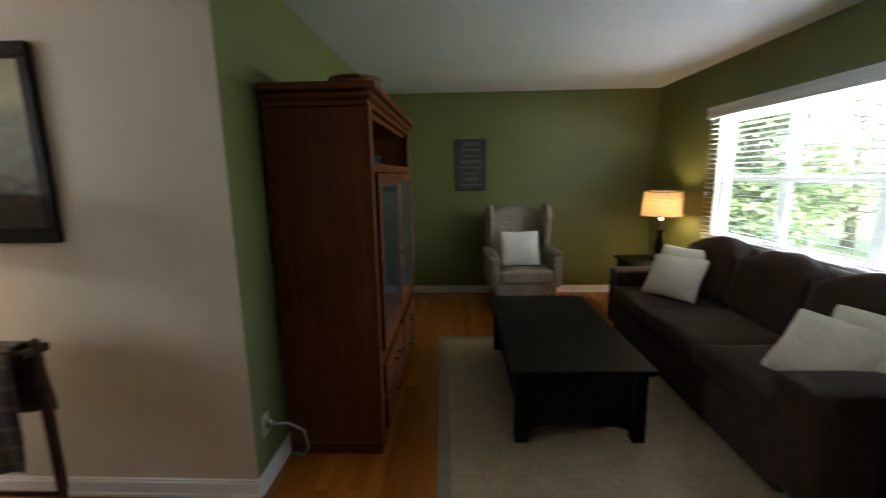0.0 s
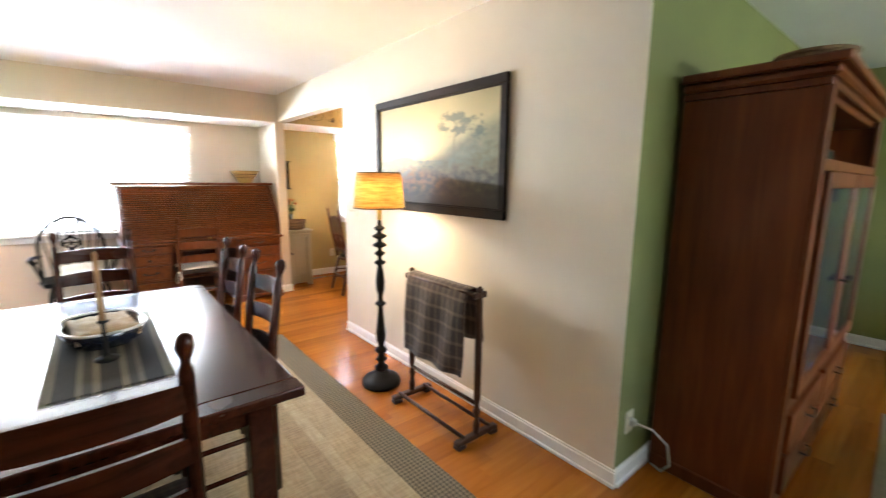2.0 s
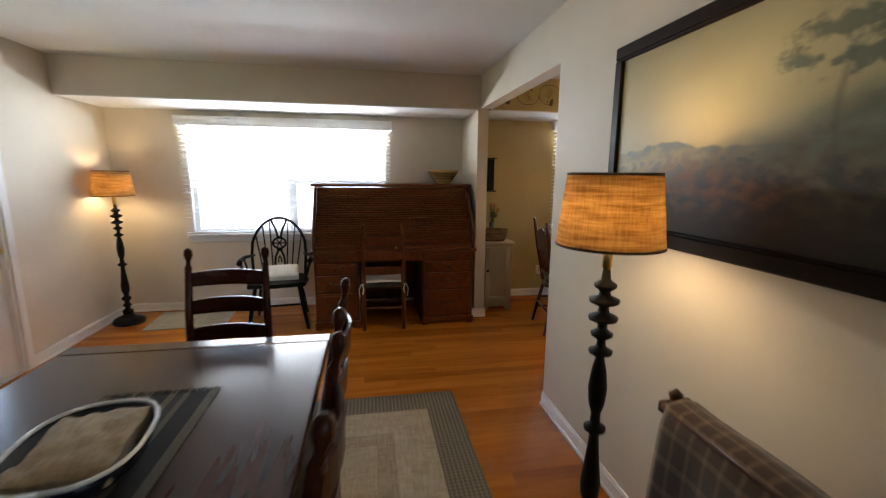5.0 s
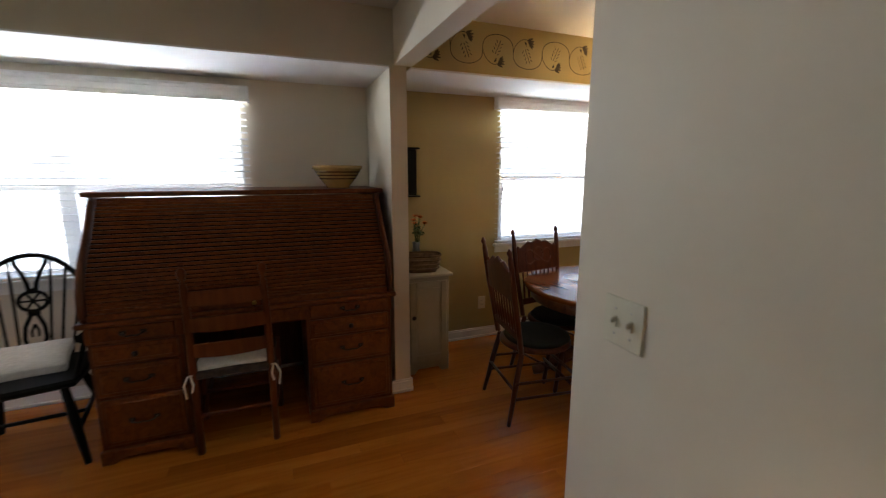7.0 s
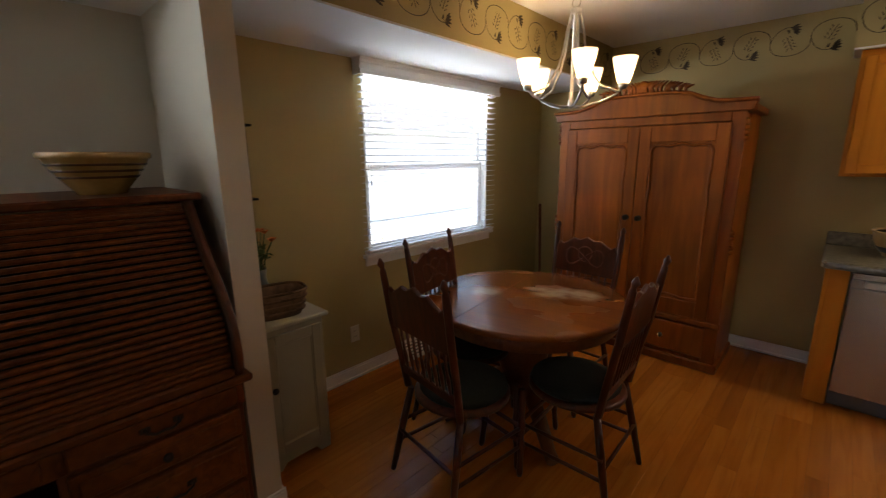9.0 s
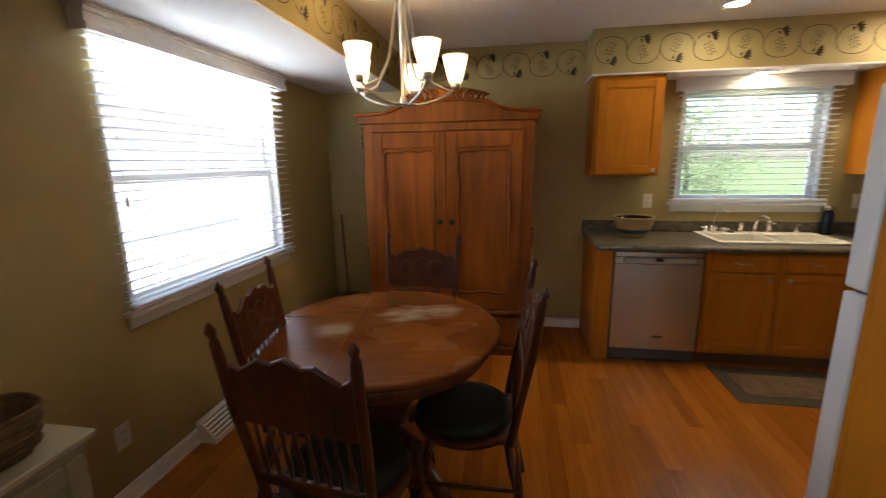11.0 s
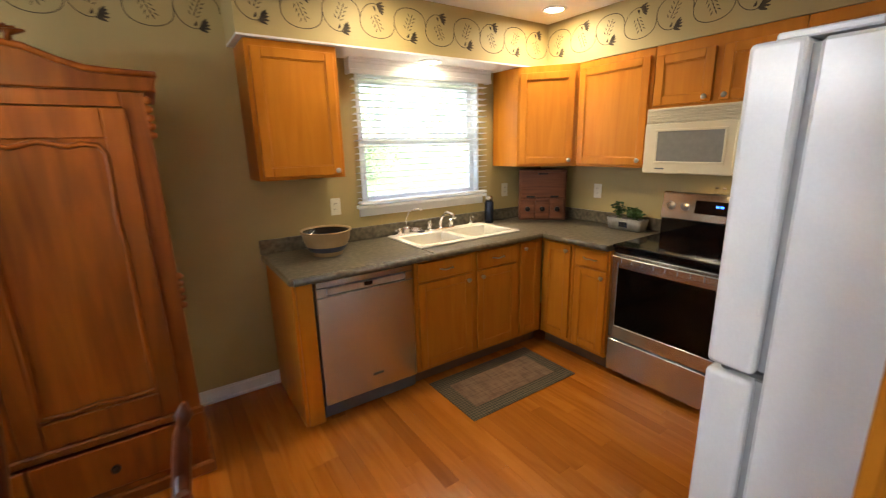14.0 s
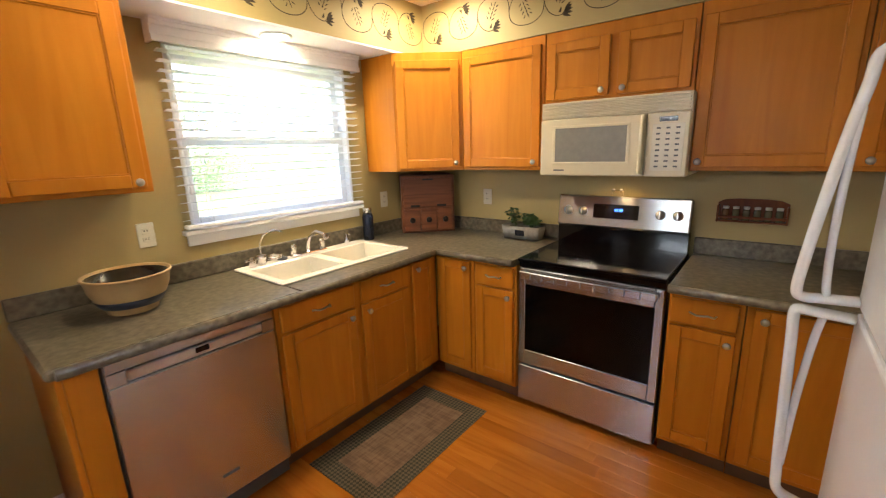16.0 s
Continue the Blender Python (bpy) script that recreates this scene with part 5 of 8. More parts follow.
for a, b in PED:
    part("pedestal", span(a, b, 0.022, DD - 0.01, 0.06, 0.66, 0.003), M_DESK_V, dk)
    part("plinth", moved(prism([(a - 0.008, 0.0), (a + 0.05, 0.0), (a + 0.09, 0.03), (b - 0.09, 0.03), (b - 0.05, 0.0), (b + 0.008, 0.0), (b + 0.008, 0.075), (a - 0.008, 0.075)], 0.03, 0.003), 0, 0.012, 0), M_DESK, dk)
    for p, q in ((a - 0.006, a + 0.02), (b - 0.02, b + 0.006)):
        part("plinth", span(p, q, 0.03, DD - 0.02, 0.0, 0.07, 0.003), M_DESK, dk)
    for z0, z1 in ((0.10, 0.355), (0.375, 0.535), (0.55, 0.65)):
        d = part("drawer", join(span(a + 0.02, b - 0.02, 0.004, 0.03, z0, z1, 0.004), span(a + 0.04, b - 0.04, -0.002, 0.006, z0 + 0.02, z1 - 0.02, 0.004)), M_DESK, dk)
        if z1 - z0 > 0.12:
            bail_pull(d, (a + b) / 2, (z0 + z1) / 2 + 0.01, -0.003, 0.11, M_DARKMETAL)
        else:
            part("knob", moved(lathe([(0.006, 0), (0.006, 0.01), (0.015, 0.015), (0.013, 0.024), (0.002, 0.027)], 12), (a + b) / 2, -0.002, (z0 + z1) / 2, 90), M_DARKMETAL, d)
part("frieze", span(-DW / 2, DW / 2, 0.014, DD - 0.02, 0.66, 0.752, 0.003), M_DESK, dk)
for a, b in ((-0.75, -0.39), (-0.34, 0.24), (0.29, 0.75)):
    d = part("drawer", span(a, b, -0.002, 0.016, 0.672, 0.744, 0.004), M_DESK, dk)
    bail_pull(d, (a + b) / 2, 0.712, -0.003, 0.09, M_DARKMETAL)
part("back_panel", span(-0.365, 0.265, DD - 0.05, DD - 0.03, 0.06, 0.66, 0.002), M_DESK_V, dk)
part("lock", moved(lathe([(0.012, 0), (0.012, 0.003), (0.004, 0.004)], 12), 0, -0.012, 0.802, 90), M_BRASS, dk)

M_SAGE = plain("yellowware_glaze", (0.42, 0.27, 0.09), 0.25, spread=0.1, coat=0.3)
yb = thing("mixing_bowl", "yellow stoneware mixing bowl with brown bands on the desk", "bowl", (-6.28, 1.98, 1.403))
part("bowl", lathe([(0.0, 0.0), (0.075, 0.0), (0.08, 0.012), (0.11, 0.05), (0.145, 0.10), (0.158, 0.125), (0.168, 0.128), (0.168, 0.148), (0.155, 0.15), (0.14, 0.10), (0.10, 0.04), (0.0, 0.02)], 32), M_SAGE, yb)
for z, r in ((0.062, 0.1205), (0.084, 0.1355), (0.106, 0.1495)):
    part("band", lathe([(r - 0.002, z - 0.004), (r + 0.002, z), (r + 0.003, z + 0.004), (r - 0.002, z + 0.005)], 32, (0, 0, 0), False), plain("brown_glaze_band", (0.10, 0.045, 0.018), 0.25), yb)

ladder_chair(-5.83, 1.30, -90, M_CHERRY, "brown wooden ladder-back chair pushed in at the desk", "", z=0.0, slats=3, top=1.05, w=0.42)
pad = thing("seat_pad", "cream tie-on seat pad on the desk chair", "cushion", (-5.83, 1.30, 0.462), -90)
part("pad", cushion(0.38, 0.36, 0.045, (0, -0.02, 0.018), None, 0.5, 9), M_PILLOW, pad)
for s in (-1, 1):
    part("tie", tube([(s * 0.17, 0.15, 0.01), (s * 0.215, 0.185, -0.005), (s * 0.235, 0.19, -0.05), (s * 0.225, 0.192, -0.12)], 0.006, 6), M_PILLOW, pad)
    part("tie", tube([(s * 0.17, 0.15, 0.01), (s * 0.2, 0.192, 0.0), (s * 0.19, 0.196, -0.05), (s * 0.2, 0.196, -0.09)], 0.006, 6), M_PILLOW, pad)

# mat under the window
dm = thing("door_mat", "flat beige woven mat on the floor by the wall", "mat", (-6.26, -0.645, 0), 4)
part("mat", box(0.56, 0.74, 0.006, (0, 0, 0.0045), 0.003), cloth("beige_mat_weave", (0.25, 0.22, 0.15), (0.36, 0.32, 0.23), 300.0, 0.6, 0.15, 0.0), dm)

# hoop-back armchair by the window
wd = thing("windsor_chair", "black hoop-back windsor armchair by the window", "chair", (-6.02, 0.27, 0), 96)
seat_o = [(-0.23, -0.2), (-0.25, 0.0), (-0.2, 0.18), (0, 0.22), (0.2, 0.18), (0.25, 0.0), (0.23, -0.2), (0.0, -0.23)]
part("seat", moved(prism([(x, -y) for x, y in seat_o], 0.04, 0.012), 0, 0, 0.44, 90), M_BLACKWOOD, wd)
hoop = [(0.235 * math.cos(t) * (1.0 if math.sin(t) > 0.2 else 0.97), 0.17 + 0.11 * max(0, math.sin(t)), 0.68 + 0.36 * math.sin(t)) for t in [math.pi * k / 20 for k in range(21)]]
part("hoop", tube([(0.215, 0.12, 0.45)] + hoop + [(-0.215, 0.12, 0.45)], 0.013, 8), M_BLACKWOOD, wd)
for x in (-0.17, -0.12, -0.07, 0.07, 0.12, 0.17):
    ztop = 0.68 + 0.36 * math.sqrt(max(0.0, 1 - (x * 1.15 / 0.235) ** 2))
    part("spindle", tube([(x * 0.8, 0.16, 0.455), (x * 1.15, 0.17 + 0.11 * (ztop - 0.68) / 0.36, ztop)], 0.0065, 6), M_BLACKWOOD, wd)
sides = []
for q in (-1, 1):
    sides.append(tube([(q * 0.016, 0, 0.0), (q * 0.022, 0, 0.05), (q * 0.042, 0, 0.12), (q * 0.036, 0, 0.19), (q * 0.014, 0, 0.25), (q * 0.016, 0, 0.27)], 0.009, 8))
    sides.append(tube([(q * 0.012, 0, 0.385), (q * 0.018, 0, 0.43), (q * 0.034, 0, 0.49), (q * 0.058, 0, 0.545), (q * 0.062, 0, 0.575)], 0.010, 8))
    sides.append(tube([(q * 0.012, 0, 0.13), (q * 0.014, 0, 0.16), (0.0, 0, 0.20)], 0.006, 6))
sides.append(box(0.05, 0.014, 0.03, (0, 0, 0.262), 0.006))
sides.append(box(0.045, 0.014, 0.03, (0, 0, 0.39), 0.006))
part("splat", moved(join(*sides), 0, 0.17, 0.455, -11), M_BLACKWOOD, wd)
wheel = [tube([(0.056 * math.cos(k * 0.3927), 0, 0.056 * math.sin(k * 0.3927)) for k in range(17)], 0.009, 6)]
wheel += [tube([(-0.05 * math.cos(a), 0, -0.05 * math.sin(a)), (0.05 * math.cos(a), 0, 0.05 * math.sin(a))], 0.006, 6) for a in (0.0, 1.047, 2.094)]
part("splat_wheel", moved(join(*wheel), 0, 0.234, 0.781, -11), M_BLACKWOOD, wd)
for s in (-1, 1):
    part("armrest", tube([(s * 0.215, 0.19, 0.67), (s * 0.27, 0.05, 0.68), (s * 0.285, -0.1, 0.675), (s * 0.27, -0.2, 0.67)], [0.014, 0.018, 0.02, 0.024], 8), M_BLACKWOOD, wd)
    part("arm_post", tube([(s * 0.22, -0.13, 0.455), (s * 0.275, -0.15, 0.665)], [0.012, 0.011], 8), M_BLACKWOOD, wd)
    part("arm_post", tube([(s * 0.225, 0.02, 0.455), (s * 0.27, 0.02, 0.665)], 0.009, 8), M_BLACKWOOD, wd)
    part("leg", tube([(s * 0.17, -0.15, 0.43), (s * 0.2, -0.19, 0.25), (s * 0.235, -0.23, 0.0)], [0.014, 0.021, 0.012], 10), M_BLACKWOOD, wd)
    part("leg", tube([(s * 0.15, 0.14, 0.43), (s * 0.18, 0.19, 0.25), (s * 0.215, 0.26, 0.0)], [0.014, 0.02, 0.012], 10), M_BLACKWOOD, wd)
    part("stretcher", tube([(s * 0.212, -0.205, 0.18), (s * 0.19, 0.2, 0.18)], 0.011, 8), M_BLACKWOOD, wd)
part("stretcher", tube([(-0.2, 0, 0.18), (0.2, 0, 0.18)], 0.011, 8), M_BLACKWOOD, wd)
wd.scale = (1.15, 1.12, 1.0)
wp = thing("seat_cushion", "cream folded cushion on the windsor chair", "cushion", (-6.02, 0.27, 0.462), 96)
part("cushion", cushion(0.34, 0.26, 0.11, (0.02, 0.03, 0.05), (14, 0, 4), 0.5, 13), M_PILLOW, wp)

# front door in the south wall
fd = thing("door_1", "white front door with a leaded glass light, closed", "door", ((DOOR[0] + DOOR[1]) / 2, WALL_S, 0), 180, kind="structure")
dw, dh = DOOR[1] - DOOR[0], DOOR[3]
part("door_frame", join(span(-dw / 2 - 0.065, -dw / 2, -0.016, 0.0, 0.0, dh + 0.065, 0.004), span(dw / 2, dw / 2 + 0.065, -0.016, 0.0, 0.0, dh + 0.065, 0.004), span(-dw / 2, dw / 2, -0.016, 0.0, dh, dh + 0.065, 0.004),
                        span(-dw / 2, -dw / 2 + 0.02, 0.0, T, 0.0, dh, 0), span(dw / 2 - 0.02, dw / 2, 0, T, 0, dh, 0), span(-dw / 2 + 0.02, dw / 2 - 0.02, 0, T, dh - 0.02, dh, 0)), M_TRIM, fd)
gx0, gx1, gz0, gz1 = -0.25, 0.25, 0.98, 1.86
leaf = part("door_leaf", join(span(-dw / 2 + 0.022, gx0, 0.03, 0.074, 0.008, dh - 0.022, 0.002), span(gx1, dw / 2 - 0.022, 0.03, 0.074, 0.008, dh - 0.022, 0.002), span(gx0, gx1, 0.03, 0.074, 0.008, gz0, 0.002), span(gx0, gx1, 0.03, 0.074, gz1, dh - 0.022, 0.002)), M_TRIM, fd)
part("moulding", join(span(gx0 - 0.02, gx1 + 0.02, 0.018, 0.03, gz0 - 0.02, gz0, 0.004), span(gx0 - 0.02, gx1 + 0.02, 0.018, 0.03, gz1, gz1 + 0.02, 0.004), span(gx0 - 0.02, gx0, 0.018, 0.03, gz0, gz1, 0.004), span(gx1, gx1 + 0.02, 0.018, 0.03, gz0, gz1, 0.004)), M_TRIM, leaf)
for k in (1, 2):
    part("muntin", span(gx0, gx1, 0.034, 0.05, gz0 + k * (gz1 - gz0) / 3 - 0.01, gz0 + k * (gz1 - gz0) / 3 + 0.01, 0.002), M_TRIM, leaf)
part("pane", span(gx0, gx1, 0.051, 0.055, gz0, gz1, 0), M_PANE, leaf).visible_shadow = False
for s in (-1, 1):
    part("panel", box(0.24, 0.008, 0.56, (s * 0.16, 0.028, 0.5), 0.003), M_TRIM, leaf)
for z in (0.95, 1.10):
    part("knob", moved(lathe([(0.032, 0), (0.03, 0.006), (0.011, 0.01), (0.011, 0.03), (0.028, 0.036), (0.028, 0.056), (0.01, 0.062)], 16), 0.34, 0.03, z, 90), M_BRASS, leaf)
part("threshold", span(-dw / 2 + 0.02, dw / 2 - 0.02, 0.0, T, 0.0005, 0.007, 0.002), M_NICKEL, fd)

# sideboard under the south wall
sb = thing("sideboard", "brown maple sideboard with panelled doors and dark knobs", "sideboard", (-2.62, -0.77, 0), 180)
SW, SD, SH = 1.46, 0.36, 0.90
part("top", box(SW + 0.07, SD + 0.05, 0.028, (0, SD / 2 - 0.02, SH + 0.014), 0.008, None, 2), M_BUFFET, sb)
part("body", span(-SW / 2, SW / 2, 0.0, SD, 0.12, SH, 0.003), M_BUFFET, sb)
part("plinth", moved(prism([(-SW / 2 - 0.02, 0), (-SW / 2 + 0.12, 0), (-SW / 2 + 0.2, 0.06), (SW / 2 - 0.2, 0.06), (SW / 2 - 0.12, 0), (SW / 2 + 0.02, 0), (SW / 2 + 0.02, 0.13), (-SW / 2 - 0.02, 0.13)], 0.03, 0.004), 0, -0.01, 0), M_BUFFET, sb)
for p in (-SW / 2 - 0.018, SW / 2 - 0.01):
    part("plinth", span(p, p + 0.028, 0.006, SD, 0, 0.13, 0.004), M_BUFFET, sb)
for k in range(4):
    x = -SW / 2 + SW / 8 + k * SW / 4
    wavy_panel(SW / 4 - 0.02, 0.50, 0.02, 0.055, M_BUFFET, "door", sb, x, 0.41, 0.0, None, ((0.13 if k % 2 == 0 else -0.13), 0.19), M_DARKMETAL)
for k in range(2):
    x = -SW / 4 + k * SW / 2
    d = part("drawer", span(x - SW / 4 + 0.02, x + SW / 4 - 0.02, -0.02, 0.0, 0.70, 0.86, 0.004), M_BUFFET, sb)
    for s in (-1, 1):
        part("knob", moved(lathe([(0.006, 0), (0.006, 0.01), (0.015, 0.015), (0.013, 0.024), (0.002, 0.027)], 12), x + s * 0.22, -0.02, 0.78, 90), M_DARKMETAL, d)
tc = thing("carved_pedestal", "tall dark turned wooden candle pedestal on the sideboard", "candle holder", (-2.98, -0.96, SH + 0.028))
part("base", lathe([(0.0, 0.0), (0.12, 0.0), (0.12, 0.02), (0.085, 0.06), (0.07, 0.12), (0.035, 0.16)], 24), M_LAMPBLACK, tc)
part("column", lathe([(0.03, 0.15), (0.024, 0.22), (0.06, 0.245), (0.062, 0.26), (0.022, 0.29), (0.02, 0.36), (0.04, 0.42), (0.022, 0.48), (0.06, 0.5), (0.062, 0.515), (0.022, 0.54), (0.02, 0.62), (0.05, 0.68), (0.022, 0.72), (0.075, 0.75), (0.078, 0.765), (0.01, 0.775)], 20), M_LAMPBLACK, tc)

# ---- kitchen ----


def laminate(name):
    """Grey-green stone-pattern laminate."""
    m, n, l, b = material(name)
    a, c = noise_node(n, l, 34.0, 9.0, shift=False), noise_node(n, l, 5.0, 5.0, shift=False)
    ra = ramp_node(n, l, a.outputs[0], [(0.32, (0.075, 0.062, 0.042)), (0.5, (0.135, 0.115, 0.080)), (0.68, (0.20, 0.172, 0.122))])
    rc = ramp_node(n, l, c.outputs[0], [(0.3, (0.75, 0.77, 0.76)), (0.7, (1.05, 1.03, 1.0))])
    l.new(mixed(n, l, ra.outputs[0], rc.outputs[0], 1.0, "MULTIPLY"), b.inputs["Base Color"])
    b.inputs["Roughness"].default_value = 0.28
    bump(n, l, b, a.outputs[0], 0.05, 0.001)
    return m


M_COUNTER = laminate("grey_green_laminate")
M_STEEL = brushed("stainless_steel", (0.52, 0.545, 0.57), "x", 0.25)
M_OVENGLASS = plain("oven_door_glass", (0.002, 0.002, 0.002), 0.12, spread=0.05, relief=0.0)
M_OVENGLASS.node_tree.nodes["Principled BSDF"].inputs["Specular IOR Level"].default_value = 0.15
M_BLACKGLASS = plain("black_glass", (0.003, 0.003, 0.004), 0.08, spread=0.05, relief=0.0)
M_BISQUE = plain("bisque_plastic", (0.66, 0.58, 0.40), 0.3, spread=0.02)
M_FRIDGE = plain("white_fridge_enamel", (0.74, 0.75, 0.77), 0.22, spread=0.02, scale=200.0, relief=0.05)
M_GASKET = plain("grey_rubber", (0.10, 0.10, 0.105), 0.7)
M_SINK = plain("white_sink_enamel", (0.80, 0.76, 0.66), 0.2, spread=0.02)
M_STENCIL = plain("dark_brown_stencil_paint", (0.055, 0.038, 0.018), 0.8, spread=0.3)
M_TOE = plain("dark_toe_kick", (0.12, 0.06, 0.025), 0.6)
CF_N, CF_E = 5.03, -2.375              # cabinet fronts


def base_cabinet(label, x0, x1, d, at, rz, fronts, top=0.868, open_top=False):
    """A base cabinet: carcase, toe kick, and its fronts (kind, x0, x1, z0, z1, knob dx)."""
    c = thing("base_cabinet", label, "cabinet", at, rz, "base cabinets")
    if open_top:
        part("carcase", join(span(x0, x1, 0.0, d, 0.10, 0.68, 0.002), span(x0, x1, 0.0, 0.02, 0.68, top, 0), span(x0, x0 + 0.018, 0.02, d, 0.68, top, 0), span(x1 - 0.018, x1, 0.02, d, 0.68, top, 0)), M_MAPLE, c)
    else:
        part("carcase", span(x0, x1, 0.0, d, 0.10, top, 0.002), M_MAPLE, c)
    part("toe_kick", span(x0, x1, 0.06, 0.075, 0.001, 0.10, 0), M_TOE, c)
    for kind, a, b, z0, z1, kx in fronts:
        if kind == "door":
            wavy_panel(b - a, z1 - z0, 0.019, 0.052, M_MAPLE, "door", c, (a + b) / 2, (z0 + z1) / 2, -0.001, None, (kx, (z1 - z0) / 2 - 0.04))
        else:
            d2 = part("drawer", span(a, b, -0.02, -0.001, z0, z1, 0.004), M_MAPLE, c)
            xm, zm = (a + b) / 2, (z0 + z1) / 2
            part("handle", tube([(xm - 0.05, -0.02, zm), (xm - 0.045, -0.036, zm + 0.004), (xm - 0.02, -0.044, zm - 0.003), (xm, -0.046, zm), (xm + 0.02, -0.044, zm + 0.003), (xm + 0.045, -0.036, zm - 0.004), (xm + 0.05, -0.02, zm)], 0.0045, 8), M_NICKEL, d2)
    return c


D_N = KITCHEN_N - CF_N - 0.002
ep = thing("dishwasher_surround", "honey maple surround beside the dishwasher", "cabinet side", (0, 0, 0))
part("side_board", span(-4.262, -4.242, CF_N + 0.01, KITCHEN_N - 0.016, 0.0, 0.868, 0.002), M_MAPLE, ep)
part("filler", span(-4.242, -4.152, CF_N, CF_N + 0.03, 0.0, 0.868, 0.002), M_MAPLE, ep)
base_cabinet("honey maple sink base cabinet with two doors and drawers", -3.52, -2.508, D_N, (0, CF_N, 0), 0,
             [("drawer", -3.50, -3.075, 0.73, 0.85, 0), ("drawer", -3.025, -2.655, 0.73, 0.85, 0), ("door", -3.50, -3.075, 0.13, 0.715, 0.175), ("door", -3.025, -2.655, 0.13, 0.715, -0.15)], open_top=True)
base_cabinet("honey maple corner cabinet with a narrow door", -2.504, CF_E + 0.0, D_N, (0, CF_N, 0), 0, [("door", -2.615, -2.41, 0.13, 0.85, -0.07)], open_top=True)
D_E = KITCHEN_E - CF_E - 0.002
base_cabinet("honey maple corner cabinet with a narrow door", -5.022, -4.725, D_E, (CF_E, 0, 0), -90, [("door", -4.99, -4.745, 0.13, 0.85, 0.095)])
base_cabinet("honey maple cabinet with one drawer and door", -4.721, -4.432, D_E, (CF_E, 0, 0), -90, [("drawer", -4.70, -4.445, 0.73, 0.85, 0), ("door", -4.70, -4.445, 0.13, 0.715, 0.10)])
base_cabinet("honey maple cabinet with one drawer and door", -3.650, -3.365, D_E, (CF_E, 0, 0), -90, [("drawer", -3.64, -3.385, 0.73, 0.85, 0), ("door", -3.64, -3.385, 0.13, 0.715, 0.10)])
base_cabinet("honey maple cabinet with a full-height door", -3.361, -2.45, D_E, (CF_E, 0, 0), -90, [("door", -3.335, -2.98, 0.13, 0.85, -0.14)])

ctn = thing("countertop", "grey-green laminate countertop with a low backsplash", "countertop", (0, 0, 0))
SX0, SX1, SY0, SY1 = -3.41, -2.52, 5.125, 5.60
part("top_north", join(span(-4.285, SX0 + 0.02, 4.985, KITCHEN_N - 0.001, 0.87, 0.91, 0.01), span(SX1 - 0.02, KITCHEN_E - 0.001, 4.985, KITCHEN_N - 0.001, 0.87, 0.91, 0), span(SX0 + 0.02, SX1 - 0.02, 4.985, SY0 + 0.02, 0.87, 0.91, 0), span(SX0 + 0.02, SX1 - 0.02, SY1 - 0.02, KITCHEN_N - 0.001, 0.87, 0.91, 0)), M_COUNTER, ctn)
for a, b in (((-4.26, 4.984), (-2.418, 4.984)), ((-2.418, 4.984), (-2.418, 4.435)), ((-2.418, 3.652), (-2.418, 2.46))):
    part("front_edge", tube([(*a, 0.89), (*b, 0.89)], 0.0198, 10), M_COUNTER, ctn)
part("top_east", span(-2.415, KITCHEN_E - 0.001, 4.432, 4.985, 0.87, 0.9098, 0), M_COUNTER, ctn)
part("top_end", span(-2.415, KITCHEN_E - 0.001, 2.45, 3.652, 0.87, 0.91, 0.004), M_COUNTER, ctn)
for e in ((-4.285, KITCHEN_E - 0.02, KITCHEN_N - 0.02, KITCHEN_N - 0.002), (KITCHEN_E - 0.02, KITCHEN_E - 0.002, 4.432, KITCHEN_N - 0.002), (KITCHEN_E - 0.02, KITCHEN_E - 0.002, 2.45, 3.652)):
    part("backsplash", span(*e, 0.9105, 1.005, 0.005), M_COUNTER, ctn)

sk = thing("kitchen_sink", "white enamel double-bowl drop-in sink", "sink", ((SX0 + SX1) / 2, (SY0 + SY1) / 2, 0.911))
sw, sd = SX1 - SX0, SY1 - SY0
bowls = [(-sw / 4 + 0.005, sw / 2 - 0.075), (sw / 4 - 0.005, sw / 2 - 0.075)]
yb0, yb1 = -sd / 2 + 0.045, sd / 2 - 0.10
part("rim", join(span(-sw / 2, sw / 2, -sd / 2, yb0, 0, 0.014, 0.006), span(-sw / 2, sw / 2, yb1, sd / 2, 0, 0.014, 0.006), span(-sw / 2, bowls[0][0] - bowls[0][1] / 2, yb0, yb1, 0, 0.014, 0.005), span(bowls[0][0] + bowls[0][1] / 2, bowls[1][0] - bowls[1][1] / 2, yb0, yb1, 0, 0.012, 0.005), span(bowls[1][0] + bowls[1][1] / 2, sw / 2, yb0, yb1, 0, 0.014, 0.005)), M_SINK, sk)
for cx, w in bowls:
    a, b = cx - w / 2, cx + w / 2
    part("bowl", join(span(a - 0.006, b + 0.006, yb0 - 0.006, yb1 + 0.006, -0.19, -0.18, 0.002), span(a - 0.006, a, yb0, yb1, -0.18, 0.004, 0), span(b, b + 0.006, yb0, yb1, -0.18, 0.004, 0), span(a, b, yb0 - 0.006, yb0, -0.18, 0.004, 0), span(a, b, yb1, yb1 + 0.006, -0.18, 0.004, 0)), M_SINK, sk)
    part("drain", lathe([(0.0, 0), (0.04, 0), (0.042, 0.003), (0.03, 0.002), (0.0, 0.001)], 16, (cx, 0, -0.18)), M_CHROME, sk)
fa = thing("kitchen_faucet", "chrome two-handle kitchen faucet", "faucet", (-2.965, 5.555, 0.925))
part("deck_plate", box(0.25, 0.05, 0.012, (0, 0, 0.006), 0.006), M_CHROME, fa)
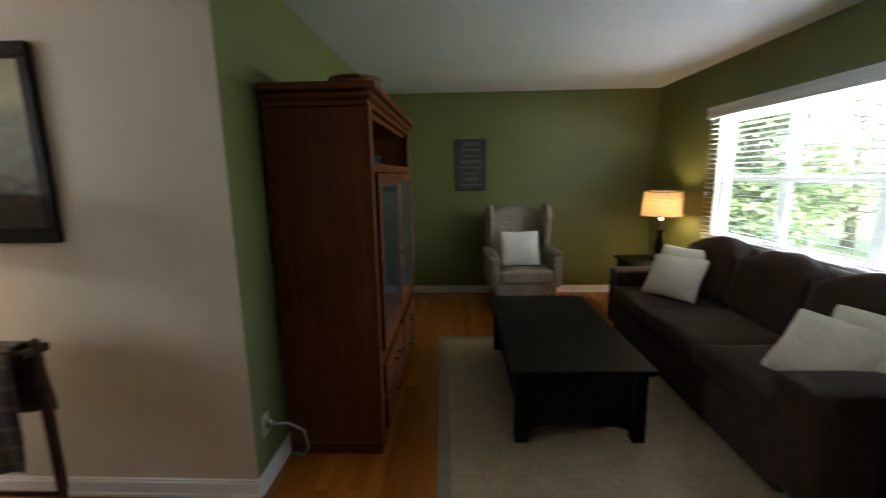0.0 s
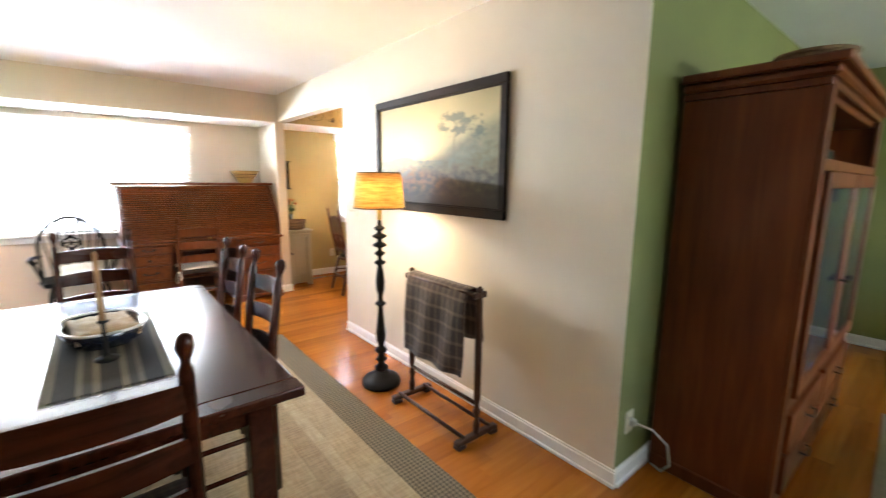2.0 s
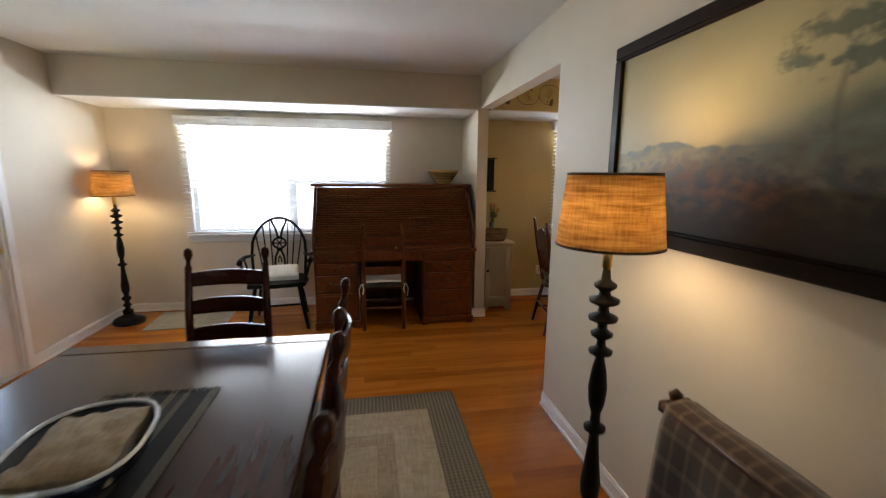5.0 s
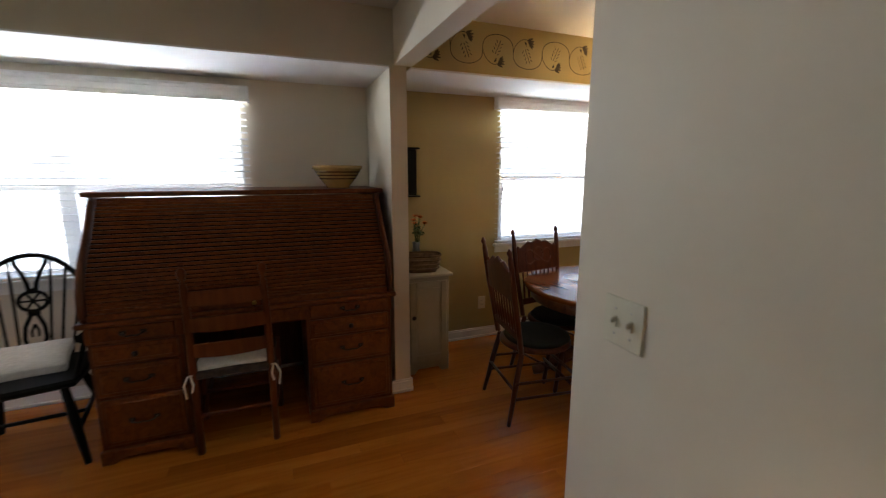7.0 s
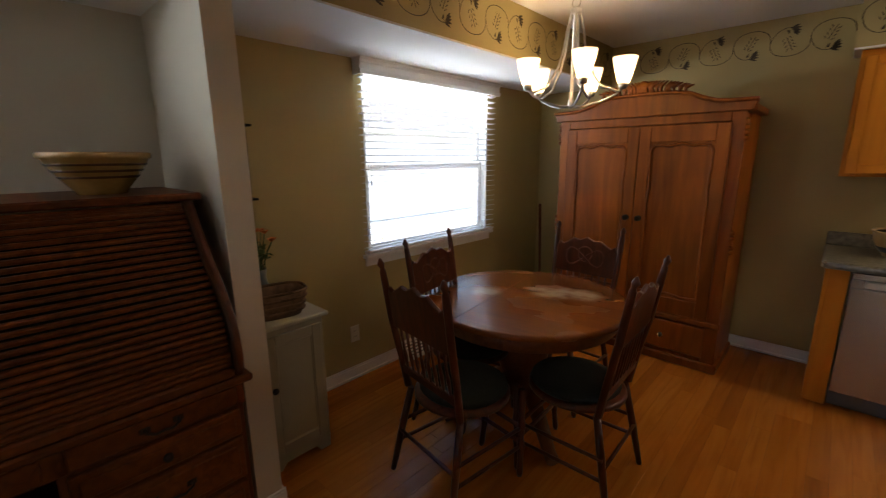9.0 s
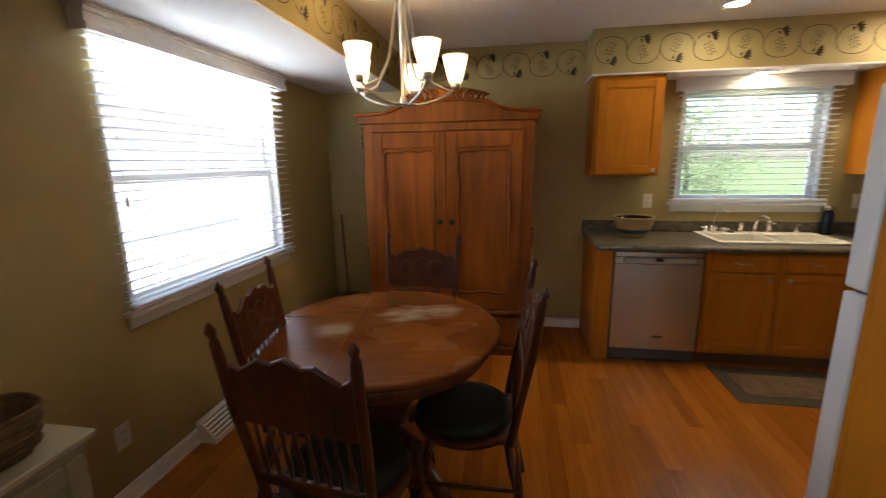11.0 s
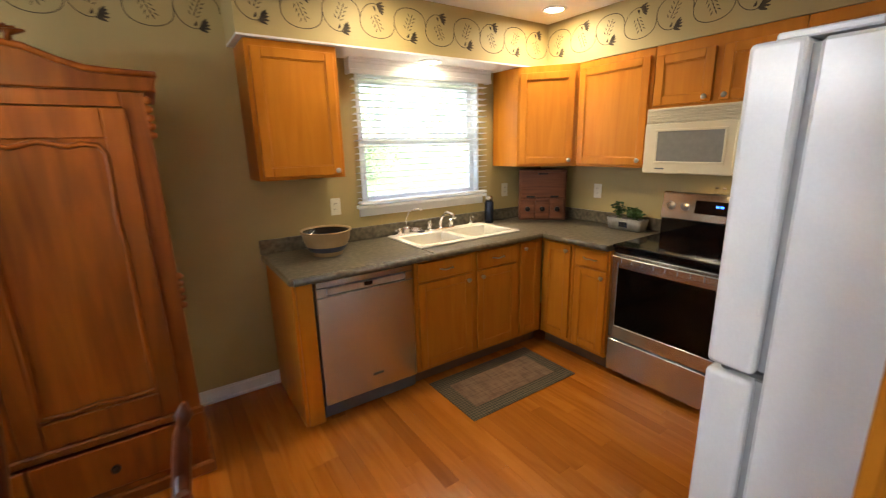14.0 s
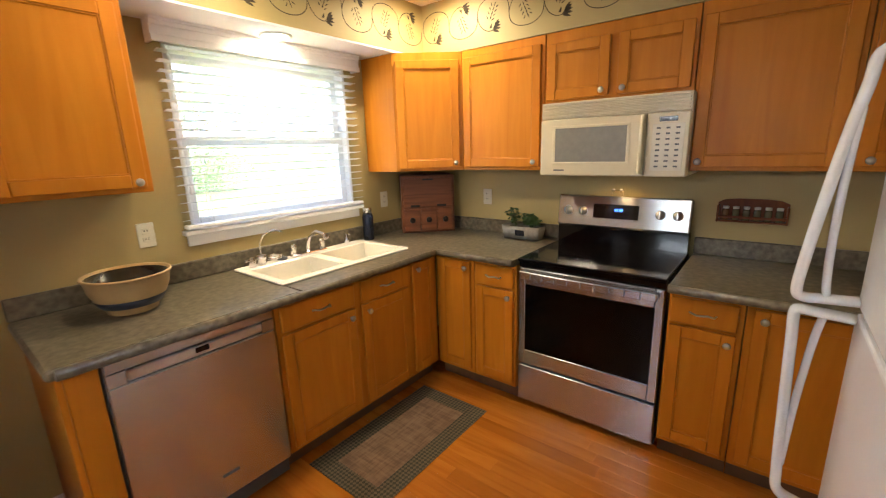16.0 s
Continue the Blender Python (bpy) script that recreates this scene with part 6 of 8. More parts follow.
part("spout", tube([(0, 0, 0.012), (0, 0, 0.06), (0, -0.03, 0.11), (0, -0.10, 0.145), (0, -0.17, 0.135), (0, -0.19, 0.11)], [0.016, 0.014, 0.012, 0.011, 0.011, 0.012], 10), M_CHROME, fa)
for s in (-1, 1):
    part("handle", join(lathe([(0.02, 0.01), (0.018, 0.05), (0.022, 0.06), (0.01, 0.075)], 12, (s * 0.1, 0, 0)), tube([(s * 0.1, 0, 0.066), (s * 0.125, -0.05, 0.085)], [0.007, 0.005], 8)), M_CHROME, fa)
sp = thing("soap_dispenser", "small chrome soap dispenser on the sink", "soap dispenser", (-2.66, 5.56, 0.925))
part("pump", join(lathe([(0.016, 0), (0.014, 0.04), (0.006, 0.05), (0.006, 0.07)], 12), tube([(0, 0, 0.068), (0, -0.04, 0.066)], 0.005, 8)), M_CHROME, sp)
fi = thing("water_filter_tap", "slim chrome filtered water tap with a gooseneck", "faucet", (-3.27, 5.555, 0.925))
part("base", lathe([(0.024, 0), (0.022, 0.03), (0.03, 0.035), (0.03, 0.055), (0.012, 0.06)], 14), M_CHROME, fi)
part("gooseneck", tube([(0, 0, 0.05), (0.0, 0, 0.12), (0.02, -0.02, 0.17), (0.06, -0.06, 0.195), (0.09, -0.09, 0.18)], 0.005, 8), M_CHROME, fi)
part("hose", moved(tube([(0.04 * math.cos(k * 0.5), 0.04 * math.sin(k * 0.5), 0.018 + 0.0008 * k) for k in range(26)], 0.006, 6), 0.08, 0.0, 0.0), M_CHROME, fi)
part("valve", join(lathe([(0.018, 0), (0.018, 0.045), (0.008, 0.055)], 12, (-0.06, -0.01, 0)), tube([(-0.06, -0.01, 0.04), (-0.11, -0.03, 0.045)], 0.007, 8)), M_CHROME, fi)
st = thing("sink_stopper", "black rubber sink stopper on the sink rim", "stopper", (-3.14, 5.56, 0.925))
part("disc", lathe([(0.0, 0), (0.03, 0), (0.03, 0.01), (0.012, 0.014), (0.01, 0.022), (0.0, 0.023)], 16), M_GASKET, st)
bo = thing("water_bottle", "dark blue steel water bottle with a chrome cap", "bottle", (-2.44, 5.585, 0.911))
part("body", lathe([(0.0, 0), (0.036, 0), (0.038, 0.01), (0.038, 0.17), (0.03, 0.19)], 18), plain("navy_bottle", (0.01, 0.014, 0.028), 0.25, 0.3), bo)
part("cap", lathe([(0.031, 0.19), (0.031, 0.225), (0.02, 0.232)], 18), M_CHROME, bo)
M_STONEWARE = plain("tan_stoneware", (0.40, 0.26, 0.11), 0.45, spread=0.15, scale=12.0)
cb = thing("stoneware_bowl", "wide tan stoneware bowl with a dark blue band", "bowl", (-3.93, 5.40, 0.911))
part("bowl", lathe([(0.0, 0), (0.09, 0), (0.092, 0.012), (0.118, 0.045), (0.142, 0.10), (0.15, 0.15), (0.158, 0.152), (0.156, 0.16), (0.146, 0.158), (0.132, 0.10), (0.1, 0.03), (0.0, 0.02)], 32), M_STONEWARE, cb)
part("glaze_band", lathe([(0.108, 0.03), (0.1195, 0.044), (0.1295, 0.062), (0.127, 0.064), (0.106, 0.032)], 32, (0, 0, 0), False), plain("cobalt_band", (0.03, 0.035, 0.05), 0.3, spread=0.4, scale=18.0), cb)
part("inner_glaze", lathe([(0.0, 0.022), (0.098, 0.033), (0.13, 0.10), (0.143, 0.15), (0.1445, 0.15), (0.1315, 0.10), (0.0995, 0.031), (0.0, 0.0205)], 32, (0, 0, 0), False), plain("dark_glaze", (0.02, 0.017, 0.014), 0.2), cb)

# dishwasher
dwm = thing("dishwasher", "stainless steel dishwasher with a recessed bar handle", "dishwasher", (-3.84, CF_N, 0))
part("cabinet", span(-0.305, 0.305, 0.01, 0.57, 0.02, 0.864, 0.003), M_GASKET, dwm)
dd = part("door", join(span(-0.303, 0.303, -0.022, 0.01, 0.11, 0.77, 0.004), span(-0.303, 0.303, -0.022, 0.01, 0.822, 0.862, 0.004), span(-0.303, -0.245, -0.022, 0.01, 0.77, 0.822, 0.002), span(0.245, 0.303, -0.022, 0.01, 0.77, 0.822, 0.002), span(-0.245, 0.245, -0.006, 0.01, 0.77, 0.822, 0)), M_STEEL, dwm)
part("handle", box(0.488, 0.016, 0.040, (0, -0.020, 0.799), 0.006), plain("satin_steel_bar", (0.62, 0.62, 0.62), 0.34, 0.9), dd)
part("display", box(0.05, 0.003, 0.022, (0, -0.0288, 0.803), 0.001), M_BLACKGLASS, dd)
part("badge", box(0.07, 0.002, 0.014, (0.03, -0.023, 0.215), 0.0005), M_GASKET, dd)
part("toe_panel", span(-0.303, 0.303, 0.04, 0.05, 0.0, 0.105, 0), M_GASKET, dwm)


def upper_cabinet(label, x0, x1, d, z0, z1, at, rz, doors):
    c = thing("wall_cabinet", label, "cabinet", at, rz, "wall cabinets")
    part("carcase", span(x0, x1, 0.0, d, z0, z1, 0.002), M_MAPLE, c)
    for a, b, p, q, kx, kz in doors:
        wavy_panel(b - a, q - p, 0.019, 0.052, M_MAPLE, "door", c, (a + b) / 2, (p + q) / 2, -0.001, None, (kx, kz))
    return c


UT = SOFFIT - 0.002
upper_cabinet("honey maple wall cabinet beside the sink window", -4.285, -3.785, KITCHEN_N - 5.372, 1.39, UT, (0, 5.372, 0), 0, [(-4.262, -3.81, 1.41, 2.095, 0.195, -0.32)])
UX = -2.045
DU = KITCHEN_E - UX - 0.002
upper_cabinet("honey maple wall cabinet with one door", -5.02, -4.44, DU, 1.385, UT, (UX, 0, 0), -90, [(-5.0, -4.46, 1.405, 2.085, 0.24, -0.31)])
upper_cabinet("honey maple cabinet above the microwave with two doors", -4.436, -3.684, DU, 1.758, UT, (UX, 0, 0), -90, [(-4.42, -4.078, 1.775, 2.07, 0.14, -0.12), (-4.035, -3.70, 1.775, 2.07, -0.135, -0.12)])
upper_cabinet("wide honey maple wall cabinet with one door", -3.68, -3.11, DU, 1.385, UT, (UX, 0, 0), -90, [(-3.665, -3.13, 1.405, 2.075, -0.24, -0.31)])
upper_cabinet("honey maple wall cabinet beside the refrigerator", -3.106, -2.45, DU, 1.385, UT, (UX, 0, 0), -90, [(-3.09, -2.47, 1.405, 2.075, -0.27, -0.31)])
cc = thing("corner_wall_cabinet", "honey maple diagonal corner wall cabinet", "cabinet", (0, 0, 0), 0, "wall cabinets")
bm = bmesh.new()
foot = [(-2.335, 5.37), (UX, 5.024), (KITCHEN_E - 0.002, 5.024), (KITCHEN_E - 0.002, KITCHEN_N - 0.002), (-2.335, KITCHEN_N - 0.002)]
lo = [bm.verts.new((x, y, 1.385)) for x, y in foot]
hi = [bm.verts.new((x, y, UT)) for x, y in foot]
bm.faces.new(lo[::-1])
bm.faces.new(hi)
for k in range(5):
    bm.faces.new((lo[k], lo[(k + 1) % 5], hi[(k + 1) % 5], hi[k]))
part("carcase", bm, M_MAPLE, cc)
cdoor = wavy_panel(0.41, 0.68, 0.019, 0.052, M_MAPLE, "door", cc, 0, 1.745, -0.001, None, (0.175, -0.31))
ang = math.degrees(math.atan2(5.024 - 5.37, UX + 2.335))
cdoor.matrix_basis = pose((-2.335 + UX) / 2, (5.37 + 5.024) / 2, 0, 0, 0, ang)

# microwave over the stove: local front faces -y
mw = thing("microwave_oven", "bisque over-range microwave with a window and keypad", "microwave", (-2.115, 4.046, 1.36), -90)
part("body", span(-0.375, 0.375, 0.02, 0.365, 0.0, 0.394, 0.006), M_BISQUE, mw)
part("door", join(span(-0.373, 0.18, -0.012, 0.02, 0.0, 0.305, 0.006)), M_BISQUE, mw)
part("window", span(-0.285, 0.095, -0.0145, -0.01, 0.075, 0.255, 0.001), plain("grey_oven_window", (0.24, 0.23, 0.2), 0.25), mw)
part("window_bezel", join(span(-0.30, 0.11, -0.016, -0.012, 0.255, 0.268, 0.002), span(-0.30, 0.11, -0.016, -0.012, 0.062, 0.075, 0.002), span(-0.30, -0.285, -0.016, -0.012, 0.075, 0.255, 0.002), span(0.095, 0.11, -0.016, -0.012, 0.075, 0.255, 0.002)), M_BISQUE, mw)
part("door_handle", tube([(0.165, -0.012, 0.02), (0.168, -0.03, 0.04), (0.168, -0.032, 0.15), (0.168, -0.03, 0.27), (0.165, -0.012, 0.29)], 0.011, 8), M_BISQUE, mw)
kp = part("control_panel", span(0.186, 0.373, -0.012, 0.02, 0.0, 0.305, 0.006), M_BISQUE, mw)
part("display", span(0.24, 0.32, -0.014, -0.011, 0.262, 0.285, 0.001), M_BLACKGLASS, kp)
part("keypad", span(0.212, 0.352, -0.0135, -0.011, 0.03, 0.252, 0.001), plain("pale_keypad_film", (0.66, 0.61, 0.48), 0.3), kp)
for r in range(8):
    for c in range(3):
        part("key", box(0.018, 0.002, 0.008, (0.24 + c * 0.042, -0.0145, 0.05 + r * 0.026), 0.001), plain("grey_key", (0.13, 0.13, 0.13), 0.5) if r == 0 and c == 0 else bpy.data.materials["grey_key"], kp)
part("vent_grille", span(-0.373, 0.373, 0.0, 0.02, 0.308, 0.394, 0.002), M_BISQUE, mw)
for k in range(5):
    part("vent_slat", span(-0.365, 0.365, -0.013, 0.0, 0.318 + k * 0.0155, 0.3255 + k * 0.0155, 0.001), M_BISQUE, mw)
part("badge", box(0.06, 0.002, 0.008, (-0.26, -0.013, 0.03), 0), M_GASKET, mw)

# stove
sv = thing("electric_range", "stainless steel electric range with a black glass top", "stove", (-2.355, 4.046, 0), -90)
part("body", span(-0.378, 0.378, 0.03, 0.60, 0.02, 0.895, 0.003), M_GASKET, sv)
od = part("oven_door", join(span(-0.376, -0.335, -0.012, 0.03, 0.275, 0.86, 0.004), span(0.335, 0.376, -0.012, 0.03, 0.275, 0.86, 0.004), span(-0.335, 0.335, -0.012, 0.03, 0.275, 0.365, 0.004), span(-0.335, 0.335, -0.012, 0.03, 0.765, 0.86, 0.004)), M_STEEL, sv)
part("oven_window", span(-0.335, 0.335, -0.009, 0.0, 0.365, 0.765, 0), M_OVENGLASS, od)
part("handle", join(*[box(0.0715, 0.016, 0.042, (-0.315 + 0.07 * k, -0.062 + 0.012 * ((k - 4.5) / 4.5) ** 2, 0.832), 0.004, (0, 0, 1.9 * (k - 4.5) / 4.5)) for k in range(10)], box(0.02, 0.045, 0.03, (-0.345, -0.028, 0.835), 0.004), box(0.02, 0.045, 0.03, (0.345, -0.028, 0.835), 0.004)), M_STEEL, od)
part("drawer", span(-0.376, 0.376, -0.012, 0.03, 0.035, 0.262, 0.004), M_STEEL, sv)
part("cooktop", join(span(-0.38, 0.38, -0.02, 0.56, 0.897, 0.917, 0.005)), M_BLACKGLASS, sv)
part("control_trim", span(-0.376, 0.376, -0.006, 0.03, 0.864, 0.895, 0.002), M_BLACKGLASS, sv)
for x, y, r in ((-0.19, 0.14, 0.105), (0.19, 0.14, 0.09), (-0.19, 0.40, 0.08), (0.19, 0.40, 0.105)):
    part("burner_ring", lathe([(r - 0.003, 0.9172), (r, 0.9176), (r + 0.003, 0.9172)], 32, (x, y, 0), False), plain("burner_mark", (0.006, 0.006, 0.0065), 0.12), sv)
part("backguard", join(span(-0.376, 0.376, 0.53, 0.60, 0.917, 1.03, 0.003)), M_BLACKGLASS, sv)
bg2 = part("control_panel", box(0.756, 0.06, 0.19, (0, 0.55, 1.122), 0.008, (-8, 0, 0)), M_STEEL, sv)
part("display", box(0.26, 0.004, 0.085, (-0.02, 0.5165, 1.13), 0.001, (-8, 0, 0)), M_BLACKGLASS, bg2)
part("clock_digits", join(*[box(0.006, 0.003, 0.015, (-0.018 + k * 0.011 + 0.004 * (k > 1), 0.5145, 1.14), 0, (-8, 0, 0)) for k in range(4)]), glow("blue_digits", (0.04, 0.16, 1.0), 0.5), bg2)
for x in (-0.31, -0.215, 0.225, 0.315):
    kn = part("knob", moved(lathe([(0.027, 0), (0.027, 0.004), (0.022, 0.006), (0.020, 0.018), (0.004, 0.02)], 18), x, 0.5195, 1.125, 82), M_NICKEL, bg2)
    part("grip", moved(box(0.009, 0.012, 0.042, (0, -0.024, 0), 0.003), x, 0.5195, 1.125, -8), M_CHROME, kn)
for x in (-0.35, 0.35):
    part("foot", lathe([(0.015, 0), (0.015, 0.025)], 10, (x, 0.06, 0)), M_GASKET, sv)
sh = thing("salt_shakers", "pair of small glass shakers on the range top", "shaker", (-1.80, 4.07, 1.213))
for y in (-0.022, 0.022):
    part("shaker", lathe([(0.0, 0), (0.016, 0), (0.016, 0.03), (0.012, 0.04)], 12, (0, y, 0)), glass("salt_glass", (0.95, 0.93, 0.88), 0.05), sh)
    part("cap", lathe([(0.0125, 0.04), (0.012, 0.05), (0.003, 0.053)], 12, (0, y, 0)), M_CHROME, sh)

# bread box with three small drawers, in the corner
M_BOX = wood("reddish_brown_box_wood", (0.12, 0.036, 0.013), (0.25, 0.085, 0.032), "x", 0.45, 8.0)
bb = thing("bread_box", "reddish wooden bread box with small drawers", "bread box", (-2.02, 5.37, 0.911), -43)
part("case", span(-0.20, 0.20, 0.012, 0.22, 0.0, 0.43, 0.004), M_BOX, bb)
part("lid", span(-0.185, 0.185, -0.002, 0.012, 0.20, 0.41, 0.004), M_BOX, bb)
for x in (-0.1, 0.1):
    part("hinge", box(0.07, 0.004, 0.016, (x, -0.003, 0.205), 0.002), M_DARKMETAL, bb)
part("handle", box(0.08, 0.008, 0.012, (0, -0.005, 0.40), 0.002), M_DARKMETAL, bb)
for k in (-1, 0, 1):
    d = part("drawer", span(k * 0.125 - 0.057, k * 0.125 + 0.057, -0.002, 0.012, 0.015, 0.185, 0.004), M_BOX, bb)
    part("knob", moved(lathe([(0.008, 0), (0.008, 0.008), (0.022, 0.014), (0.02, 0.024), (0.003, 0.027)], 14), k * 0.125, -0.002, 0.10, 90), M_DARKMETAL, d)

# herb planter
M_LEAF = plain("herb_leaf", (0.05, 0.10, 0.025), 0.5, spread=0.4, scale=40.0)
pl = thing("herb_planter", "small pots of green herbs in a grey tin planter", "plant", (-1.86, 4.66, 0.911), -90)
part("planter", join(oval_bowl([(0.13, 0.05, 0.0), (0.145, 0.06, 0.09), (0.14, 0.055, 0.09), (0.125, 0.045, 0.01)], 32, 9.0)), plain("grey_tin", (0.23, 0.22, 0.20), 0.5, 0.2, 0.2), pl)
part("soil", box(0.25, 0.09, 0.01, (0, 0, 0.07), 0.002), plain("dark_soil", (0.03, 0.02, 0.012), 0.95), pl)
part("emblem", box(0.07, 0.002, 0.04, (0.0, -0.0565, 0.045), 0.002, (6, 0, 0)), M_ENAMEL, pl)


def sprigs(cx, spread, height, count, leafs, seed):
    rng = random.Random(seed)
    out = []
    for _ in range(count):
        a = rng.uniform(0, 6.28)
        top = Vector((cx + spread * rng.uniform(0.1, 1) * math.cos(a), spread * 0.6 * rng.uniform(0.1, 1) * math.sin(a), 0.075 + height * rng.uniform(0.5, 1)))
        root = Vector((cx + rng.uniform(-0.02, 0.02), rng.uniform(-0.02, 0.02), 0.072))
        out.append(tube([root, (root + top) / 2 + Vector((0, 0, 0.01)), top], 0.0015, 5))
        for k in range(leafs):
            p = root.lerp(top, rng.uniform(0.5, 1.05))
            bm = bmesh.new()
            w, n = rng.uniform(0.010, 0.017), rng.uniform(0.022, 0.038)
            v = [bm.verts.new(q) for q in ((0, 0, 0), (w, n * 0.4, 0.003), (w * 0.7, n * 0.8, 0), (0, n, -0.005), (-w * 0.7, n * 0.8, 0), (-w, n * 0.4, 0.003))]
            bm.faces.new(v)
            bm.transform(Matrix.Translation(p) @ Euler((rng.uniform(-0.8, 0.8), rng.uniform(-0.6, 0.6), rng.uniform(0, 6.28))).to_matrix().to_4x4())
            out.append(bm)
    return join(*out)


part("herb", sprigs(-0.07, 0.06, 0.15, 10, 6, 2), M_LEAF, pl)
part("herb", sprigs(0.06, 0.075, 0.09, 20, 7, 5), M_LEAF, pl)

# spice rack on the wall
sr = thing("spice_rack", "small dark wooden spice rack with six glass jars", "rack", (KITCHEN_E - 0.002, 3.41, 1.105), -90)
part("back_board", moved(prism([(-0.15, 0.0), (0.15, 0.0), (0.15, 0.10), (0.12, 0.115), (0.06, 0.122), (-0.06, 0.122), (-0.12, 0.115), (-0.15, 0.10)], 0.01, 0.002), 0, -0.006, 0), M_CHERRY, sr)
part("shelf", box(0.29, 0.045, 0.01, (0, -0.033, 0.008), 0.002), M_CHERRY, sr)
part("rail", box(0.29, 0.006, 0.012, (0, -0.054, 0.03), 0.002), M_CHERRY, sr)
for s in (-1, 1):
    part("side", box(0.01, 0.045, 0.09, (s * 0.145, -0.033, 0.045), 0.003), M_CHERRY, sr)
for k in range(6):
    j = part("jar", lathe([(0.0, 0), (0.016, 0), (0.016, 0.05), (0.012, 0.057)], 12, (-0.112 + k * 0.045, -0.033, 0.0135)), plain("spice", random.Random(k).choice([(0.14, 0.12, 0.06), (0.2, 0.1, 0.04), (0.1, 0.1, 0.06)]), 0.2, coat=0.5), sr)
    part("lid", lathe([(0.0135, 0.057), (0.0135, 0.07), (0.003, 0.071)], 12, (-0.112 + k * 0.045, -0.033, 0.0135)), plain("pale_lid", (0.5, 0.47, 0.4), 0.4), j)
for x, y, z, rz, lab in ((-3.763, KITCHEN_N, 1.17, 0, "ivory wall outlet above the counter"), (-2.20, KITCHEN_N, 1.17, 0, "ivory wall outlet in the counter corner"), (KITCHEN_E, 5.02, 1.17, -90, "ivory wall outlet behind the herb planter"), (WALL_W, 3.27, 0.33, 90, "ivory wall outlet near the floor")):
    wall_plate("wall_outlet", lab, (x, y, z), rz)

# refrigerator and its end panel
def rounded(p, n=5):
    """A smooth line through points in a plane."""
    out = []
    for i in range(len(p) - 1):
        a, b, c, d = p[max(i - 1, 0)], p[i], p[i + 1], p[min(i + 2, len(p) - 1)]
        for k in range(n):
            t = k / n
            out.append(tuple(0.5 * (2 * b[j] + (c[j] - a[j]) * t + (2 * a[j] - 5 * b[j] + 4 * c[j] - d[j]) * t * t + (3 * b[j] - a[j] - 3 * c[j] + d[j]) * t ** 3) for j in (0, 1)))
    return out + [p[-1]]


fp = thing("refrigerator_surround", "tall honey maple surround beside the refrigerator", "cabinet side", (0, 0, 0))
part("board", span(-4.085, -4.062, PART_B + 0.001, 2.902, 0.0, SOFFIT, 0.002), M_MAPLE, fp)
part("edge_strip", span(-4.086, -4.061, 2.9022, 2.922, 0.0, SOFFIT, 0.003), M_MAPLE, fp)
fg = thing("refrigerator", "white top-freezer refrigerator with long handles", "refrigerator", (-3.58, 3.16, 0), 180)
part("cabinet", span(-0.38, 0.38, 0.088, 0.745, 0.03, 1.695, 0.006), M_FRIDGE, fg)
part("gasket", join(span(-0.37, 0.37, 0.074, 0.088, 0.07, 1.145, 0), span(-0.37, 0.37, 0.074, 0.088, 1.165, 1.69, 0)), plain("pale_door_gasket", (0.36, 0.36, 0.37), 0.6), fg)
for z0, z1, lab in ((0.06, 1.148, "refrigerator door"), (1.16, 1.70, "freezer door")):
    d = part("door", join(box(0.78, 0.075, z1 - z0, (0, 0.0395, (z0 + z1) / 2), 0.009, None, 3)), M_FRIDGE, fg)
    if z0 < 1:
        outer = [(0.0, 1.138), (-0.06, 1.142), (-0.093, 1.144), (-0.102, 1.13), (-0.099, 1.06), (-0.093, 0.9), (-0.085, 0.72), (-0.076, 0.66), (-0.03, 0.642), (0.0, 0.64)]
        inner = [(-0.05, 1.138), (-0.056, 1.11), (-0.064, 1.04), (-0.074, 0.9), (-0.08, 0.74)]
    else:
        outer = [(0.0, 1.178), (-0.06, 1.175), (-0.094, 1.174), (-0.105, 1.19), (-0.101, 1.25), (-0.086, 1.38), (-0.067, 1.52), (-0.05, 1.62), (-0.04, 1.68), (0.0, 1.69)]
        inner = [(-0.052, 1.178), (-0.057, 1.21), (-0.06, 1.3), (-0.058, 1.45), (-0.052, 1.58)]
    bar = join(tube([(0, *p) for p in rounded(outer)], 0.0115, 12), tube([(0, *p) for p in rounded(inner)], 0.008, 10))
    bar.transform(Matrix.Diagonal((1.7, 1, 1, 1)))
    part("handle", moved(bar, -0.362), M_FRIDGE, d)
part("hinge", join(box(0.05, 0.09, 0.012, (0.345, 0.08, 1.154), 0.003), lathe([(0.012, 1.142), (0.012, 1.166)], 12, (0.36, 0.03, 0))), M_GASKET, fg)
part("hinge", join(box(0.06, 0.12, 0.012, (0.34, 0.09, 1.706), 0.003)), M_FRIDGE, fg)
part("toe_grille", span(-0.37, 0.37, 0.06, 0.09, 0.0, 0.055, 0.002), M_GASKET, fg)

# kitchen mat
mt = thing("kitchen_mat", "brown and green woven mat before the sink", "mat", (-3.005, 4.765, 0))
M_MATB = herringbone("green_brown_mat_border", (0.045, 0.042, 0.022), (0.14, 0.105, 0.06), 70.0)
M_MATC = cloth("brown_mat_centre", (0.15, 0.085, 0.045), (0.25, 0.155, 0.085), 200.0, 0.7, 0.3, 0.0)
rug_band("border", 0.89, 0.49, 0.10, 0.004, M_MATB, mt)
part("field", box(0.69, 0.29, 0.006, (0, 0, 0.0036), 0.001), M_MATC, mt)

